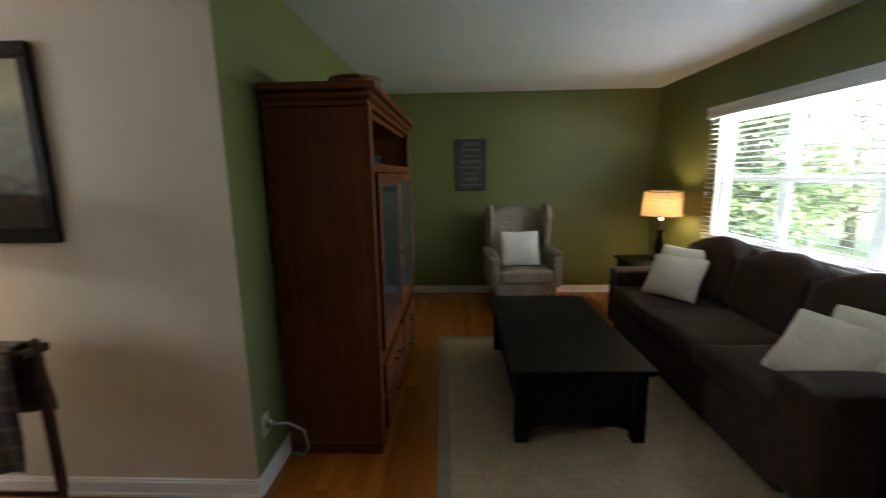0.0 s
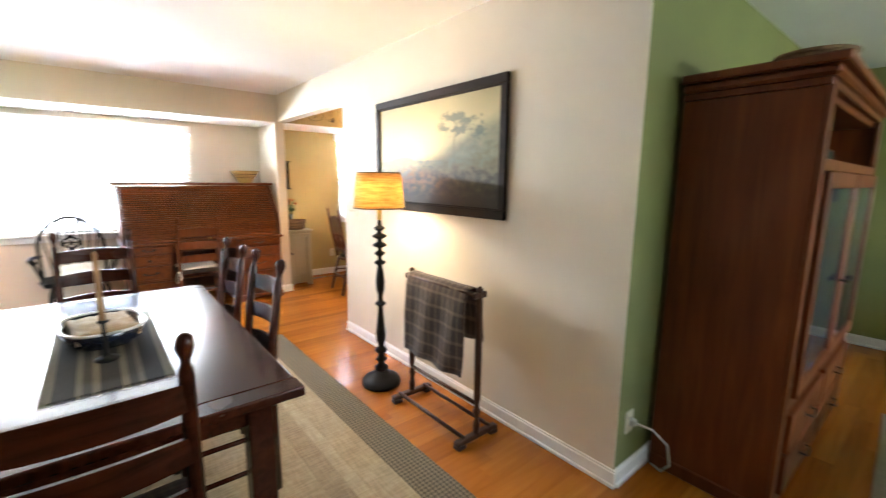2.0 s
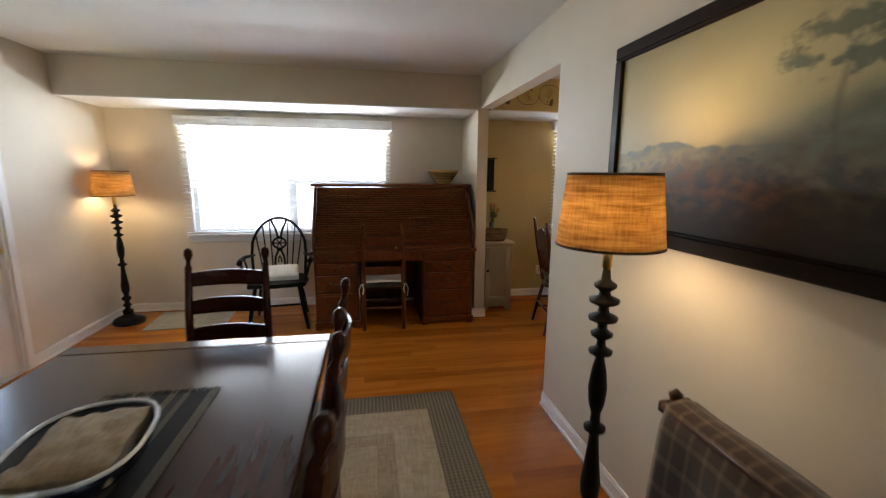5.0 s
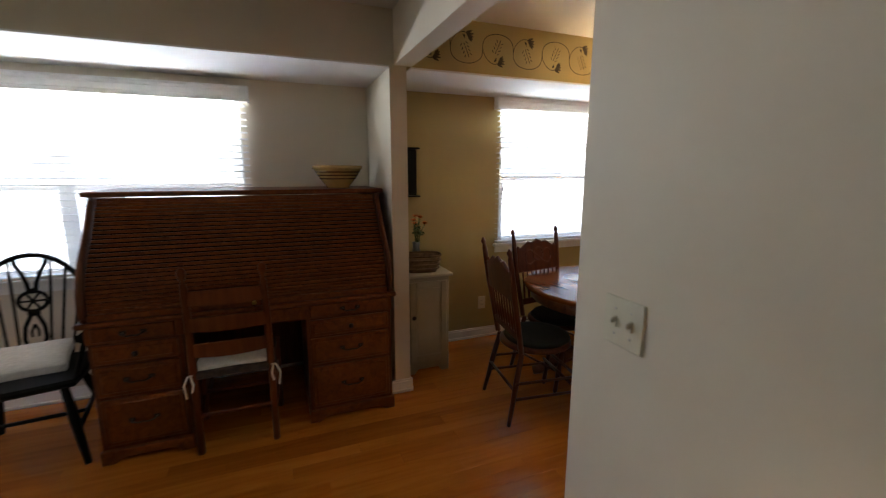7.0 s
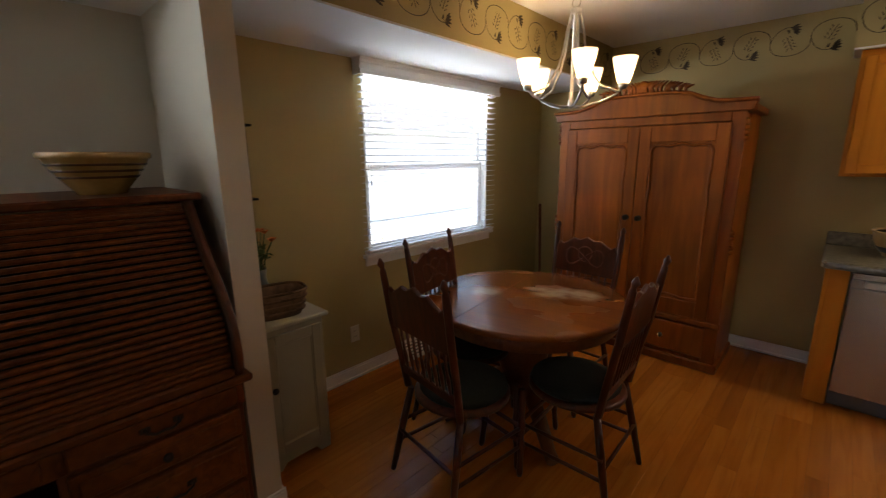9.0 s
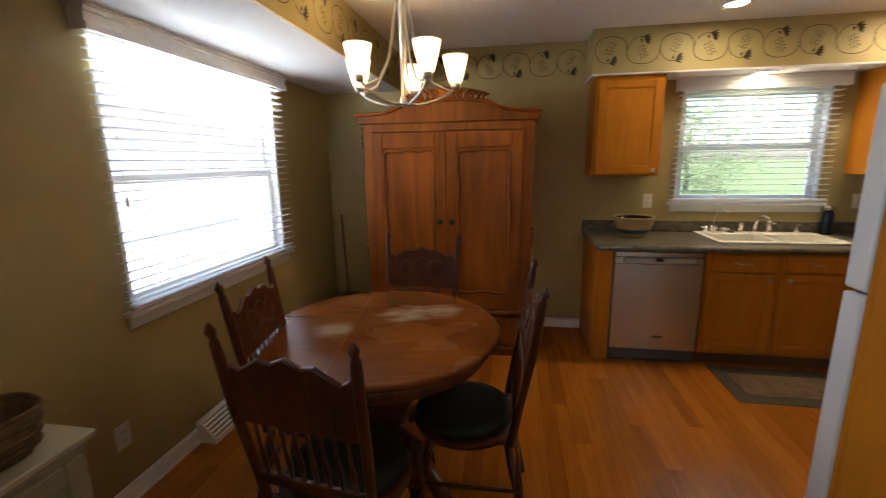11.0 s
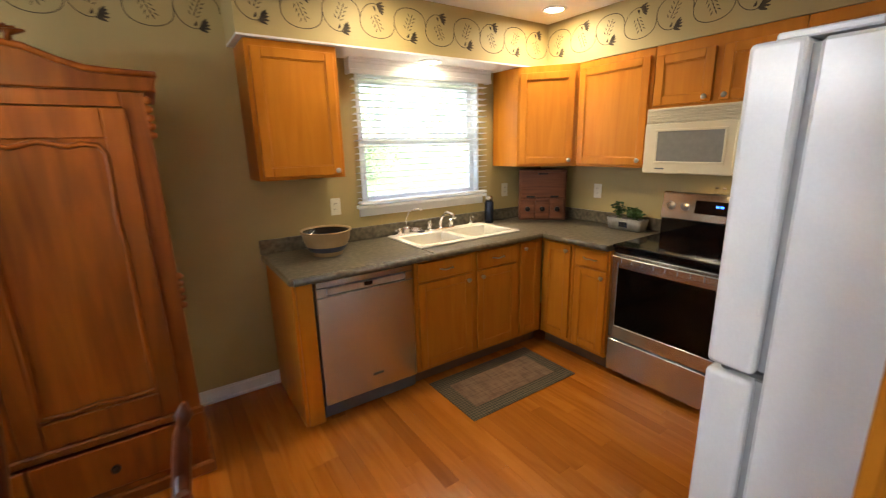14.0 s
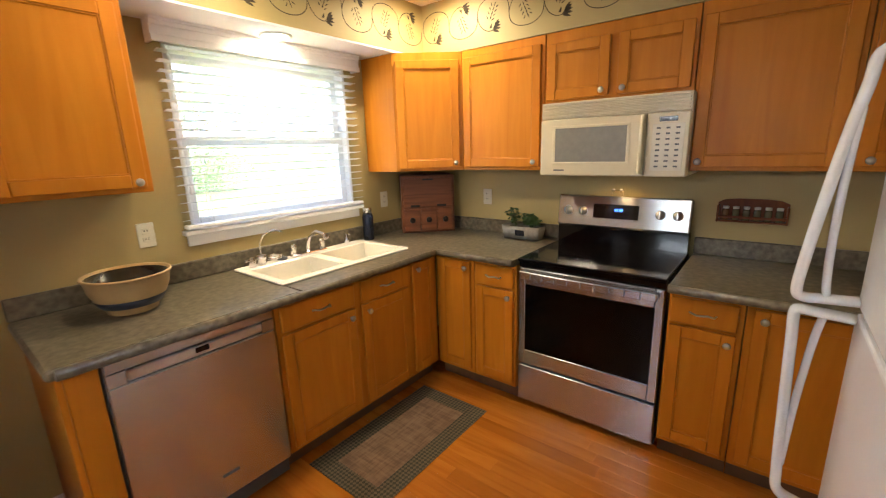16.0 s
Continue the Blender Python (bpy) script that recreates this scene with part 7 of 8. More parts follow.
# big pine wardrobe
wr = thing("pine_wardrobe", "tall honey pine wardrobe with carved crest and two doors", "wardrobe", (-5.385, 5.0, 0))
WW, WD = 1.27, 0.55
part("side", span(-WW / 2, -WW / 2 + 0.03, 0.02, WD, 0.06, 1.80, 0.003), M_PINE, wr)
part("side", span(WW / 2 - 0.03, WW / 2, 0.02, WD, 0.06, 1.80, 0.003), M_PINE, wr)
part("back", span(-WW / 2 + 0.03, WW / 2 - 0.03, WD - 0.02, WD, 0.06, 1.80, 0), M_PINE, wr)
part("frame", join(span(-WW / 2, -WW / 2 + 0.085, 0.0, 0.03, 0.06, 1.80, 0.004), span(WW / 2 - 0.085, WW / 2, 0.0, 0.03, 0.06, 1.80, 0.004), span(-WW / 2 + 0.085, WW / 2 - 0.085, 0.0, 0.03, 0.33, 0.38, 0.004), span(-WW / 2 + 0.085, WW / 2 - 0.085, 0.0, 0.03, 0.06, 0.09, 0.003), span(-WW / 2 + 0.085, WW / 2 - 0.085, 0, 0.03, 1.74, 1.80, 0.003)), M_PINE, wr)
part("plinth", span(-WW / 2 - 0.02, WW / 2 + 0.02, -0.02, WD, 0.0, 0.065, 0.008), M_PINE, wr)
part("mid_moulding", span(-WW / 2 - 0.01, WW / 2 + 0.01, -0.018, 0.0, 0.335, 0.375, 0.008), M_PINE, wr)
crest = [(-WW / 2 - 0.03, 1.80), (-WW / 2 - 0.05, 1.865), (-0.55, 1.868), (-0.46, 1.875), (-0.38, 1.90), (-0.30, 1.935), (-0.20, 1.95), (0, 1.955), (0.20, 1.95), (0.30, 1.935), (0.38, 1.90), (0.46, 1.875), (0.55, 1.868), (WW / 2 + 0.05, 1.865), (WW / 2 + 0.03, 1.80)]
part("crest_board", moved(prism(crest, 0.035, 0.006), 0, 0.0, 0), M_PINE, wr)
part("crest_moulding", tube([(x, -0.022, z) for x, z in crest[1:-1]], 0.013, 8), M_PINE, wr)
part("cornice", join(span(-WW / 2 - 0.04, WW / 2 + 0.04, 0.02, WD, 1.80, 1.845, 0.006)), M_PINE, wr)
carve = []
rng = random.Random(8)
for k in range(26):
    u = -1 + 2 * k / 25
    carve.append(tube([(u * 0.27, -0.02, 1.95 - 0.01 * abs(u)), (u * 0.27 + 0.02 * rng.uniform(-1, 1), -0.03, 1.975 + 0.03 * (1 - abs(u))), (u * 0.29 + 0.03 * math.copysign(1, u), -0.02, 1.985 + 0.055 * (1 - u * u))], [0.012, 0.016, 0.005], 6))
carve.append(lathe([(0.0, -0.012), (0.035, -0.008), (0.045, 0.0), (0.03, 0.012), (0.0, 0.02)], 14, (0, 0, 0)))
carve[-1].transform(pose(0, -0.025, 2.0, 90))
part("carving", join(*carve), M_PINE, wr)
for s in (-1, 1):
    x = s * 0.2815
    dr = part("door", join(span(x - 0.28, x - 0.20, -0.018, 0.004, 0.385, 1.735, 0.004), span(x + 0.20, x + 0.28, -0.018, 0.004, 0.385, 1.735, 0.004), span(x - 0.20, x + 0.20, -0.018, 0.004, 0.385, 0.50, 0.004), span(x - 0.20, x + 0.20, -0.018, 0.004, 1.62, 1.735, 0.004)), M_PINE, wr)
    part("panel", span(x - 0.20, x + 0.20, -0.008, 0.0, 0.50, 1.62, 0), M_PINE, dr)
    wave = [(x - 0.195, 0.52)]
    for k in range(9):
        wave.append((x - 0.195 + 0.012 * math.sin(k * 1.9) ** 2 * (1 if k in (2, 3, 6) else 0.3), 0.56 + k * 0.125))
    wave += [(x - 0.17, 1.595), (x - 0.12, 1.60), (x - 0.08, 1.59), (x, 1.612), (x + 0.08, 1.59), (x + 0.12, 1.60), (x + 0.17, 1.595)]
    for k in range(8, -1, -1):
        wave.append((x + 0.195 - 0.012 * math.sin(k * 1.9) ** 2 * (1 if k in (2, 3, 6) else 0.3), 0.56 + k * 0.125))
    wave += [(x + 0.195, 0.52), (x + 0.10, 0.515), (x, 0.53), (x - 0.10, 0.515), (x - 0.195, 0.52)]
    part("moulding", tube([(a, -0.012, b) for a, b in wave], 0.010, 6), M_PINE, dr)
    part("knob", moved(lathe([(0.02, 0), (0.018, 0.004), (0.007, 0.008), (0.007, 0.022), (0.02, 0.028), (0.018, 0.042), (0.004, 0.046)], 14), s * 0.045, -0.018, 1.07, 90), M_DARKMETAL, dr)
    dw2 = part("drawer", span(x - 0.275, x + 0.275, -0.014, 0.004, 0.10, 0.32, 0.005), M_PINE, wr)
    part("knob", moved(lathe([(0.007, 0), (0.007, 0.014), (0.018, 0.02), (0.016, 0.032), (0.003, 0.035)], 14), x, -0.014, 0.21, 90), M_DARKMETAL, dw2)
    for z in (0.95, 1.70):
        part("corner_carving", join(*[lathe([(0.0, -0.018), (0.016, -0.008), (0.016, 0.008), (0.0, 0.018)], 10, (s * (WW / 2 + 0.004), 0.012, z + k * 0.034)) for k in range(-2, 3)]), M_PINE, wr)

cr = thing("stoneware_churn", "grey stoneware butter churn with a wooden dasher", "churn", (-6.33, 5.30, 0))
part("crock", lathe([(0.0, 0), (0.115, 0), (0.125, 0.02), (0.135, 0.15), (0.13, 0.27), (0.118, 0.30), (0.13, 0.31), (0.128, 0.335), (0.11, 0.335), (0.1, 0.28), (0.0, 0.02)], 24), plain("grey_stoneware", (0.30, 0.29, 0.25), 0.35, spread=0.12), cr)
part("lid", lathe([(0.0, 0.33), (0.105, 0.332), (0.1, 0.355), (0.03, 0.36), (0.02, 0.372)], 20), M_CHERRY, cr)
part("dasher", tube([(0, 0, 0.3), (-0.03, 0, 1.08)], 0.013, 8), M_CHERRY, cr)

# round pedestal table and pressed-back chairs
def worn_top(name):
    """Oak top with pale worn patches in the varnish."""
    m = wood(name, (0.20, 0.055, 0.009), (0.29, 0.09, 0.015), "x", 0.24, 8.0, 0.15)
    n, l = m.node_tree.nodes, m.node_tree.links
    b = n["Principled BSDF"]
    src = b.inputs["Base Color"].links[0].from_socket
    co = n.new("ShaderNodeTexCoord")
    wear = None
    for x, y, r in ((0.10, 0.16, 0.24), (0.28, 0.20, 0.2), (-0.22, -0.05, 0.18)):
        mp, gr = n.new("ShaderNodeMapping"), n.new("ShaderNodeTexGradient")
        gr.gradient_type = "SPHERICAL"
        mp.inputs["Location"].default_value, mp.inputs["Scale"].default_value = (-x / r, -y / r, 0), (1 / r, 1 / r, 0.01)
        l.new(co.outputs["Object"], mp.inputs["Vector"])
        l.new(mp.outputs[0], gr.inputs["Vector"])
        if wear is None:
            wear = gr.outputs["Fac"]
        else:
            ad = n.new("ShaderNodeMath")
            ad.operation = "MAXIMUM"
            l.new(wear, ad.inputs[0])
            l.new(gr.outputs["Fac"], ad.inputs[1])
            wear = ad.outputs[0]
    sc = noise_node(n, l, 16.0, 7.0, (0.5, 1, 1), False)
    mu = n.new("ShaderNodeMath")
    mu.operation = "MULTIPLY"
    l.new(wear, mu.inputs[0])
    l.new(sc.outputs[0], mu.inputs[1])
    mask = ramp_node(n, l, mu.outputs[0], [(0.2, (0, 0, 0)), (0.42, (0.8, 0.8, 0.8))])
    l.new(mixed(n, l, src, (0.50, 0.38, 0.24), mask.outputs[0]), b.inputs["Base Color"])
    return m


kt = thing("pedestal_table", "round oak pedestal table with worn pale patches", "table", (-5.50, 3.68, 0), 8)
part("tabletop", lathe([(0.0, 0.715), (0.545, 0.715), (0.562, 0.722), (0.566, 0.735), (0.56, 0.747), (0.545, 0.75), (0.0, 0.75)], 56), worn_top("worn_oak_round_top"), kt)
part("leaf_joint", box(0.0025, 1.08, 0.0012, (-0.14, 0, 0.7502), 0), M_SUB, kt)
part("apron", lathe([(0.505, 0.64), (0.51, 0.645), (0.51, 0.715), (0.49, 0.715), (0.49, 0.64), (0.505, 0.64)], 48, (0, 0, 0), False), M_OAKTABLE, kt)
part("pedestal", lathe([(0.10, 0.14), (0.12, 0.2), (0.10, 0.26), (0.13, 0.32), (0.15, 0.42), (0.12, 0.52), (0.10, 0.58), (0.13, 0.62), (0.30, 0.65), (0.30, 0.712)], 24), M_OAKTABLE, kt)
for k in range(4):
    a = radians(45 + 90 * k)
    pts = [(0.08, 0.22), (0.2, 0.2), (0.32, 0.12), (0.42, 0.05), (0.47, 0.035)]
    part("foot", tube([(r * math.cos(a), r * math.sin(a), z) for r, z in pts], [0.045, 0.045, 0.04, 0.035, 0.034], 10), M_OAKTABLE, kt)

M_SEATPAD = cloth("dark_green_seat_cloth", (0.005, 0.008, 0.006), (0.012, 0.016, 0.012), 400.0, 0.35, 0.12, 0.03)


def pressed_chair(x, y, rz):
    """Pressed-back chair: carved crest board between tall posts, small spindles, dark seat pad, turned splayed legs. Faces -y, the back at +y."""
    c = thing("pressed_back_chair", "oak pressed-back chair with spindles and dark seat pad", "chair", (x, y, 0), rz, "chairs round the kitchen table")
    for s in (-1, 1):
        part("rear_post", tube([(s * 0.19, 0.17, 0.45), (s * 0.205, 0.20, 0.62), (s * 0.215, 0.235, 0.80), (s * 0.22, 0.262, 0.98), (s * 0.222, 0.27, 1.03), (s * 0.222, 0.272, 1.045), (s * 0.223, 0.278, 1.065), (s * 0.223, 0.281, 1.09)], [0.018, 0.016, 0.017, 0.017, 0.015, 0.01, 0.017, 0.005], 10), M_OAKCHAIR, c)
        part("leg", lathe([(0.012, 0), (0.016, 0.02), (0.014, 0.1), (0.02, 0.16), (0.013, 0.2), (0.021, 0.26), (0.015, 0.3), (0.018, 0.44)], 12), M_OAKCHAIR, c).matrix_basis = pose(s * 0.21, -0.20, 0, 5, -s * 4, 0)
        part("leg", tube([(s * 0.225, 0.25, 0.0), (s * 0.2, 0.2, 0.25), (s * 0.18, 0.16, 0.44)], [0.013, 0.018, 0.016], 10), M_OAKCHAIR, c)
        for z in (0.16, 0.26):
            part("stretcher", tube([(s * 0.205, -0.19, z), (s * 0.21, 0.21, z)], 0.009, 8), M_OAKCHAIR, c)
    for z in (0.2, 0.28):
        part("stretcher", tube([(-0.2, -0.185, z), (0.2, -0.185, z)], 0.01, 8), M_OAKCHAIR, c)
    part("stretcher", tube([(-0.21, 0.215, 0.22), (0.21, 0.215, 0.22)], 0.009, 8), M_OAKCHAIR, c)
    crest = [(-0.205, 0.0), (0.205, 0.0), (0.205, 0.17), (0.19, 0.20), (0.165, 0.185), (0.13, 0.205), (0.09, 0.23), (0.05, 0.222), (0.0, 0.245), (-0.05, 0.222), (-0.09, 0.23), (-0.13, 0.205), (-0.165, 0.185), (-0.19, 0.20), (-0.205, 0.17)]
    cb2 = part("crest", moved(prism(crest, 0.02, 0.005), 0, 0.225, 0.765, -8.5), M_OAKCHAIR, c)
    part("pressed_relief", moved(join(tube([(0.13 * math.cos(t * 0.31), 0, 0.11 + 0.055 * math.sin(2 * t * 0.31)) for t in range(21)], 0.005, 6), tube([(0.05 * math.cos(t * 0.52), 0, 0.13 + 0.05 * math.sin(t * 0.52)) for t in range(13)], 0.005, 6)), 0, 0.2155, 0.765, -8.5), M_OAKCHAIR, cb2)
    part("lower_rail", moved(box(0.40, 0.018, 0.045, (0, 0, 0), 0.005), 0, 0.19, 0.545, -8), M_OAKCHAIR, c)
    for k in range(8):
        x2 = -0.155 + 0.31 * k / 7
        part("spindle", tube([(x2, 0.192, 0.56), (x2, 0.203, 0.63), (x2, 0.213, 0.68), (x2, 0.226, 0.775)], [0.006, 0.0095, 0.006, 0.007], 8), M_OAKCHAIR, c)
    part("seat", lathe([(0.0, 0.43), (0.215, 0.43), (0.228, 0.438), (0.228, 0.452), (0.215, 0.46), (0.0, 0.458)], 28, (0, -0.01, 0)), M_OAKCHAIR, c)
    part("seat_pad", lathe([(0.0, 0.4605), (0.20, 0.4605), (0.212, 0.475), (0.20, 0.49), (0.15, 0.497), (0.0, 0.50)], 28, (0, -0.02, 0)), M_SEATPAD, c, "dark green seat pad")
    return c


pressed_chair(-5.455, 3.07, 172)
pressed_chair(-5.73, 3.465, 100)
pressed_chair(-5.445, 4.07, -2)
pressed_chair(-5.06, 3.485, -88)

# chandelier
ch = thing("chandelier", "brushed nickel chandelier with five frosted glass shades", "chandelier", (CHAND[0], CHAND[1], 0))
part("canopy", lathe([(0.0, CEIL - 0.001), (0.065, CEIL - 0.001), (0.06, CEIL - 0.022), (0.02, CEIL - 0.034)], 24), M_NICKEL, ch)
for k in range(3):
    m = tube([(0.011 * math.cos(t * 0.785), 0, 0.017 * math.sin(t * 0.785)) for t in range(9)], 0.0025, 6)
    part("chain_link", moved(m, 0, 0, CEIL - 0.046 - k * 0.026, 0, 0, 90 * (k % 2)), M_NICKEL, ch)
part("ring", tube([(0.024 * math.cos(t * 0.524), 0, CEIL - 0.13 + 0.024 * math.sin(t * 0.524)) for t in range(13)], 0.003, 6), M_NICKEL, ch)
part("hub", lathe([(0.01, 2.305), (0.028, 2.30), (0.028, 2.275), (0.012, 2.27), (0.009, 1.84), (0.016, 1.83), (0.02, 1.805), (0.012, 1.79), (0.003, 1.785)], 16), M_NICKEL, ch)
M_FROST, nn, ll, bb3 = material("frosted_lit_glass")
bb3.inputs["Base Color"].default_value = (0.9, 0.86, 0.78, 1)
bb3.inputs["Roughness"].default_value = 0.4
bb3.inputs["Emission Color"].default_value, bb3.inputs["Emission Strength"].default_value = (1.0, 0.66, 0.34, 1), 0.55
tr3, mx3 = nn.new("ShaderNodeBsdfTranslucent"), nn.new("ShaderNodeMixShader")
tr3.inputs["Color"].default_value = (0.9, 0.85, 0.75, 1)
mx3.inputs[0].default_value = 0.6
ll.new(bb3.outputs[0], mx3.inputs[1])
ll.new(tr3.outputs[0], mx3.inputs[2])
ll.new(mx3.outputs[0], nn["Material Output"].inputs["Surface"])
for k in range(5):
    a = radians(72 * k + 20)
    ca, sa = math.cos(a), math.sin(a)
    part("arm", tube([(r * ca, r * sa, z) for r, z in ((0.012, 1.80), (0.08, 1.80), (0.16, 1.82), (0.23, 1.852), (0.265, 1.885))], 0.006, 8), M_NICKEL, ch)
    part("upper_strap", tube([(r * ca, r * sa, z) for r, z in ((0.02, 2.285), (0.045, 2.2), (0.06, 2.1), (0.09, 2.0), (0.15, 1.90), (0.235, 1.868), (0.262, 1.88))], 0.0065, 8), M_NICKEL, ch)
    part("cup", lathe([(0.0, 1.876), (0.018, 1.878), (0.024, 1.892), (0.024, 1.908), (0.02, 1.912)], 16, (0.265 * ca, 0.265 * sa, 0)), M_NICKEL, ch)
    part("glass_shade", lathe([(0.028, 1.906), (0.034, 1.92), (0.05, 1.98), (0.064, 2.035), (0.0615, 2.035), (0.0475, 1.98), (0.031, 1.92), (0.025, 1.908)], 24, (0.265 * ca, 0.265 * sa, 0), False), M_FROST, ch, "frosted white glass shade, lit")

# recessed lights
M_LENS = glow("lit_downlight", (1.0, 0.82, 0.55), 9.0)
for x, y, z in DOWNLIGHTS:
    dl = thing("recessed_light", "round recessed ceiling light, lit", "ceiling light", (x, y, z), 0, "recessed lights")
    part("trim_ring", lathe([(0.062, -0.0005), (0.085, -0.0005), (0.085, -0.006), (0.066, -0.009), (0.062, -0.006)], 32, (0, 0, 0), False), M_TRIM, dl)
    part("lens", lathe([(0.0, -0.001), (0.062, -0.001), (0.062, -0.003), (0.0, -0.0035)], 24), M_LENS, dl).visible_shadow = False

# painted cabinet with flowers by the stub wall
M_SAGEP = paint("worn_sage_cream_paint", (0.33, 0.29, 0.195), 0.55, 0.2, 60.0, 0.12)
jc = thing("jelly_cupboard", "small worn sage painted cupboard by the wall end", "cabinet", (-6.10, 2.575, 0), 90)
part("top", box(0.38, 0.50, 0.022, (0, 0.225, 0.762), 0.005), paint("worn_cream_top_paint", (0.46, 0.41, 0.29), 0.5, 0.2, 60.0, 0.1), jc)
part("body", span(-0.165, 0.165, 0.0, 0.46, 0.06, 0.751, 0.003), M_SAGEP, jc)
part("base", moved(prism([(-0.165, 0), (-0.11, 0), (-0.08, 0.035), (0.08, 0.035), (0.11, 0), (0.165, 0), (0.165, 0.07), (-0.165, 0.07)], 0.02, 0.002), 0, 0.011, 0), M_SAGEP, jc)
part("base", join(span(-0.165, -0.145, 0.022, 0.46, 0, 0.06, 0.002), span(0.145, 0.165, 0.022, 0.46, 0, 0.06, 0.002)), M_SAGEP, jc)
wavy_panel(0.29, 0.62, 0.016, 0.05, M_SAGEP, "door", jc, 0, 0.41, -0.001, None, (-0.12, 0.05), M_DARKMETAL)
wb = thing("woven_basket", "brown woven splint basket on the cupboard", "basket", (-6.215, 2.565, 0.774), 80)
part("basket", oval_bowl([(0.11, 0.075, 0.0), (0.13, 0.09, 0.05), (0.145, 0.10, 0.125), (0.138, 0.094, 0.125), (0.12, 0.082, 0.05), (0.10, 0.066, 0.008)], 28, 3.2), M_BASKET, wb)
part("rim", oval(0.142, 0.098, 0.126, 0.007, 28, 3.2), M_BASKET, wb)
for k in range(3):
    z = 0.03 + k * 0.032
    part("splint", oval(0.122 + z * 0.18, 0.084 + z * 0.15, z, 0.006, 28, 3.2), M_BASKET, wb)
vs = thing("flower_vase", "orange flowers in a small vase on the cupboard", "flowers", (-6.41, 2.585, 0.774))
part("vase", lathe([(0.0, 0), (0.03, 0), (0.04, 0.05), (0.034, 0.11), (0.026, 0.15), (0.032, 0.19), (0.029, 0.19), (0.022, 0.15), (0.0, 0.02)], 18), plain("grey_glaze", (0.12, 0.13, 0.13), 0.3), vs)
rng = random.Random(12)
stems, petals = [], []
for k in range(7):
    a, r = k * 0.9, 0.03 + 0.035 * rng.random()
    tip = Vector((r * math.cos(a), r * math.sin(a) + 0.02, 0.32 + 0.09 * rng.random()))
    stems.append(tube([(0, 0, 0.15), tip * 0.6 + Vector((0, 0, 0.08)), tip], 0.0025, 5))
    for q in range(9):
        b = q * 0.698
        bm = bmesh.new()
        v = [bm.verts.new(p) for p in ((0, 0, 0), (0.009, 0.014, 0.003), (0.006, 0.028, 0.002), (0, 0.032, 0), (-0.006, 0.028, 0.002), (-0.009, 0.014, 0.003))]
        bm.faces.new(v)
        bm.transform(Matrix.Translation(tip) @ Euler((0.5 + 0.3 * rng.random(), 0, b)).to_matrix().to_4x4())
        petals.append(bm)
part("stems", join(*stems), M_LEAF, vs)
part("blossoms", join(*petals), plain("orange_petal", (0.62, 0.16, 0.02), 0.6, spread=0.2), vs, "orange daisy blossoms")
part("foliage", moved(sprigs(0, 0.07, 0.16, 9, 5, 9), 0, 0.02, 0.10), M_LEAF, vs)
wsn = thing("wall_candle_box", "narrow black wooden wall box with lipped ends", "wall box", (WALL_W + 0.001, 2.595, 1.31), 90)
part("back_board", box(0.11, 0.012, 0.39, (0, -0.006, 0.195), 0.002), M_BLACKWOOD, wsn)
part("box", box(0.08, 0.055, 0.34, (0, -0.04, 0.195), 0.003), M_BLACKWOOD, wsn)
for z in (0.006, 0.384):
    part("lip", box(0.13, 0.085, 0.012, (0, -0.044, z), 0.003), M_BLACKWOOD, wsn)
vt = thing("floor_register", "white sloped baseboard heat register with dark slots", "vent", (WALL_W + 0.002, 3.82, 0.0), 90)
for s in (-1, 1):
    part("end_cap", moved(prism([(-0.115, 0.0), (-0.115, 0.03), (-0.03, 0.125), (0.0, 0.125), (0.0, 0.0)], 0.012, 0.002), s * 0.137, 0, 0, 0, 0, 90), M_TRIM, vt)
part("top_cap", span(-0.131, 0.131, -0.036, 0.0, 0.112, 0.126, 0.003), M_TRIM, vt)
part("bottom_rail", span(-0.131, 0.131, -0.116, -0.10, 0.0, 0.034, 0.003), M_TRIM, vt)
part("backing", box(0.262, 0.004, 0.122, (0, -0.066, 0.068), 0, (-42, 0, 0)), M_GASKET, vt)
for k in range(4):
    part("slat", box(0.262, 0.016, 0.003, (0, -0.092 + k * 0.0165, 0.046 + k * 0.0185), 0, (20, 0, 0)), M_TRIM, vt)

# stencilled scroll border
def almond(x, z, n, w, a):
    ca, sa = math.cos(a), math.sin(a)
    return [(x + ca * u - sa * v, z + sa * u + ca * v) for u, v in ((0, 0), (n * 0.35, w), (n * 0.75, w * 0.7), (n, 0), (n * 0.75, -w * 0.7), (n * 0.35, -w))]


def ribbon(bm, pts, wd):
    """A flat painted line along points in x and z."""
    prev = None
    for k, (x, z) in enumerate(pts):
        ax, az = pts[max(k - 1, 0)]
        bx, bz = pts[min(k + 1, len(pts) - 1)]
        n = math.hypot(bx - ax, bz - az) or 1.0
        nx, nz = -(bz - az) / n * wd, (bx - ax) / n * wd
        row = (bm.verts.new((x + nx, 0, z + nz)), bm.verts.new((x - nx, 0, z - nz)))
        if prev:
            bm.faces.new((prev[0], row[0], row[1], prev[1]))
        prev = row


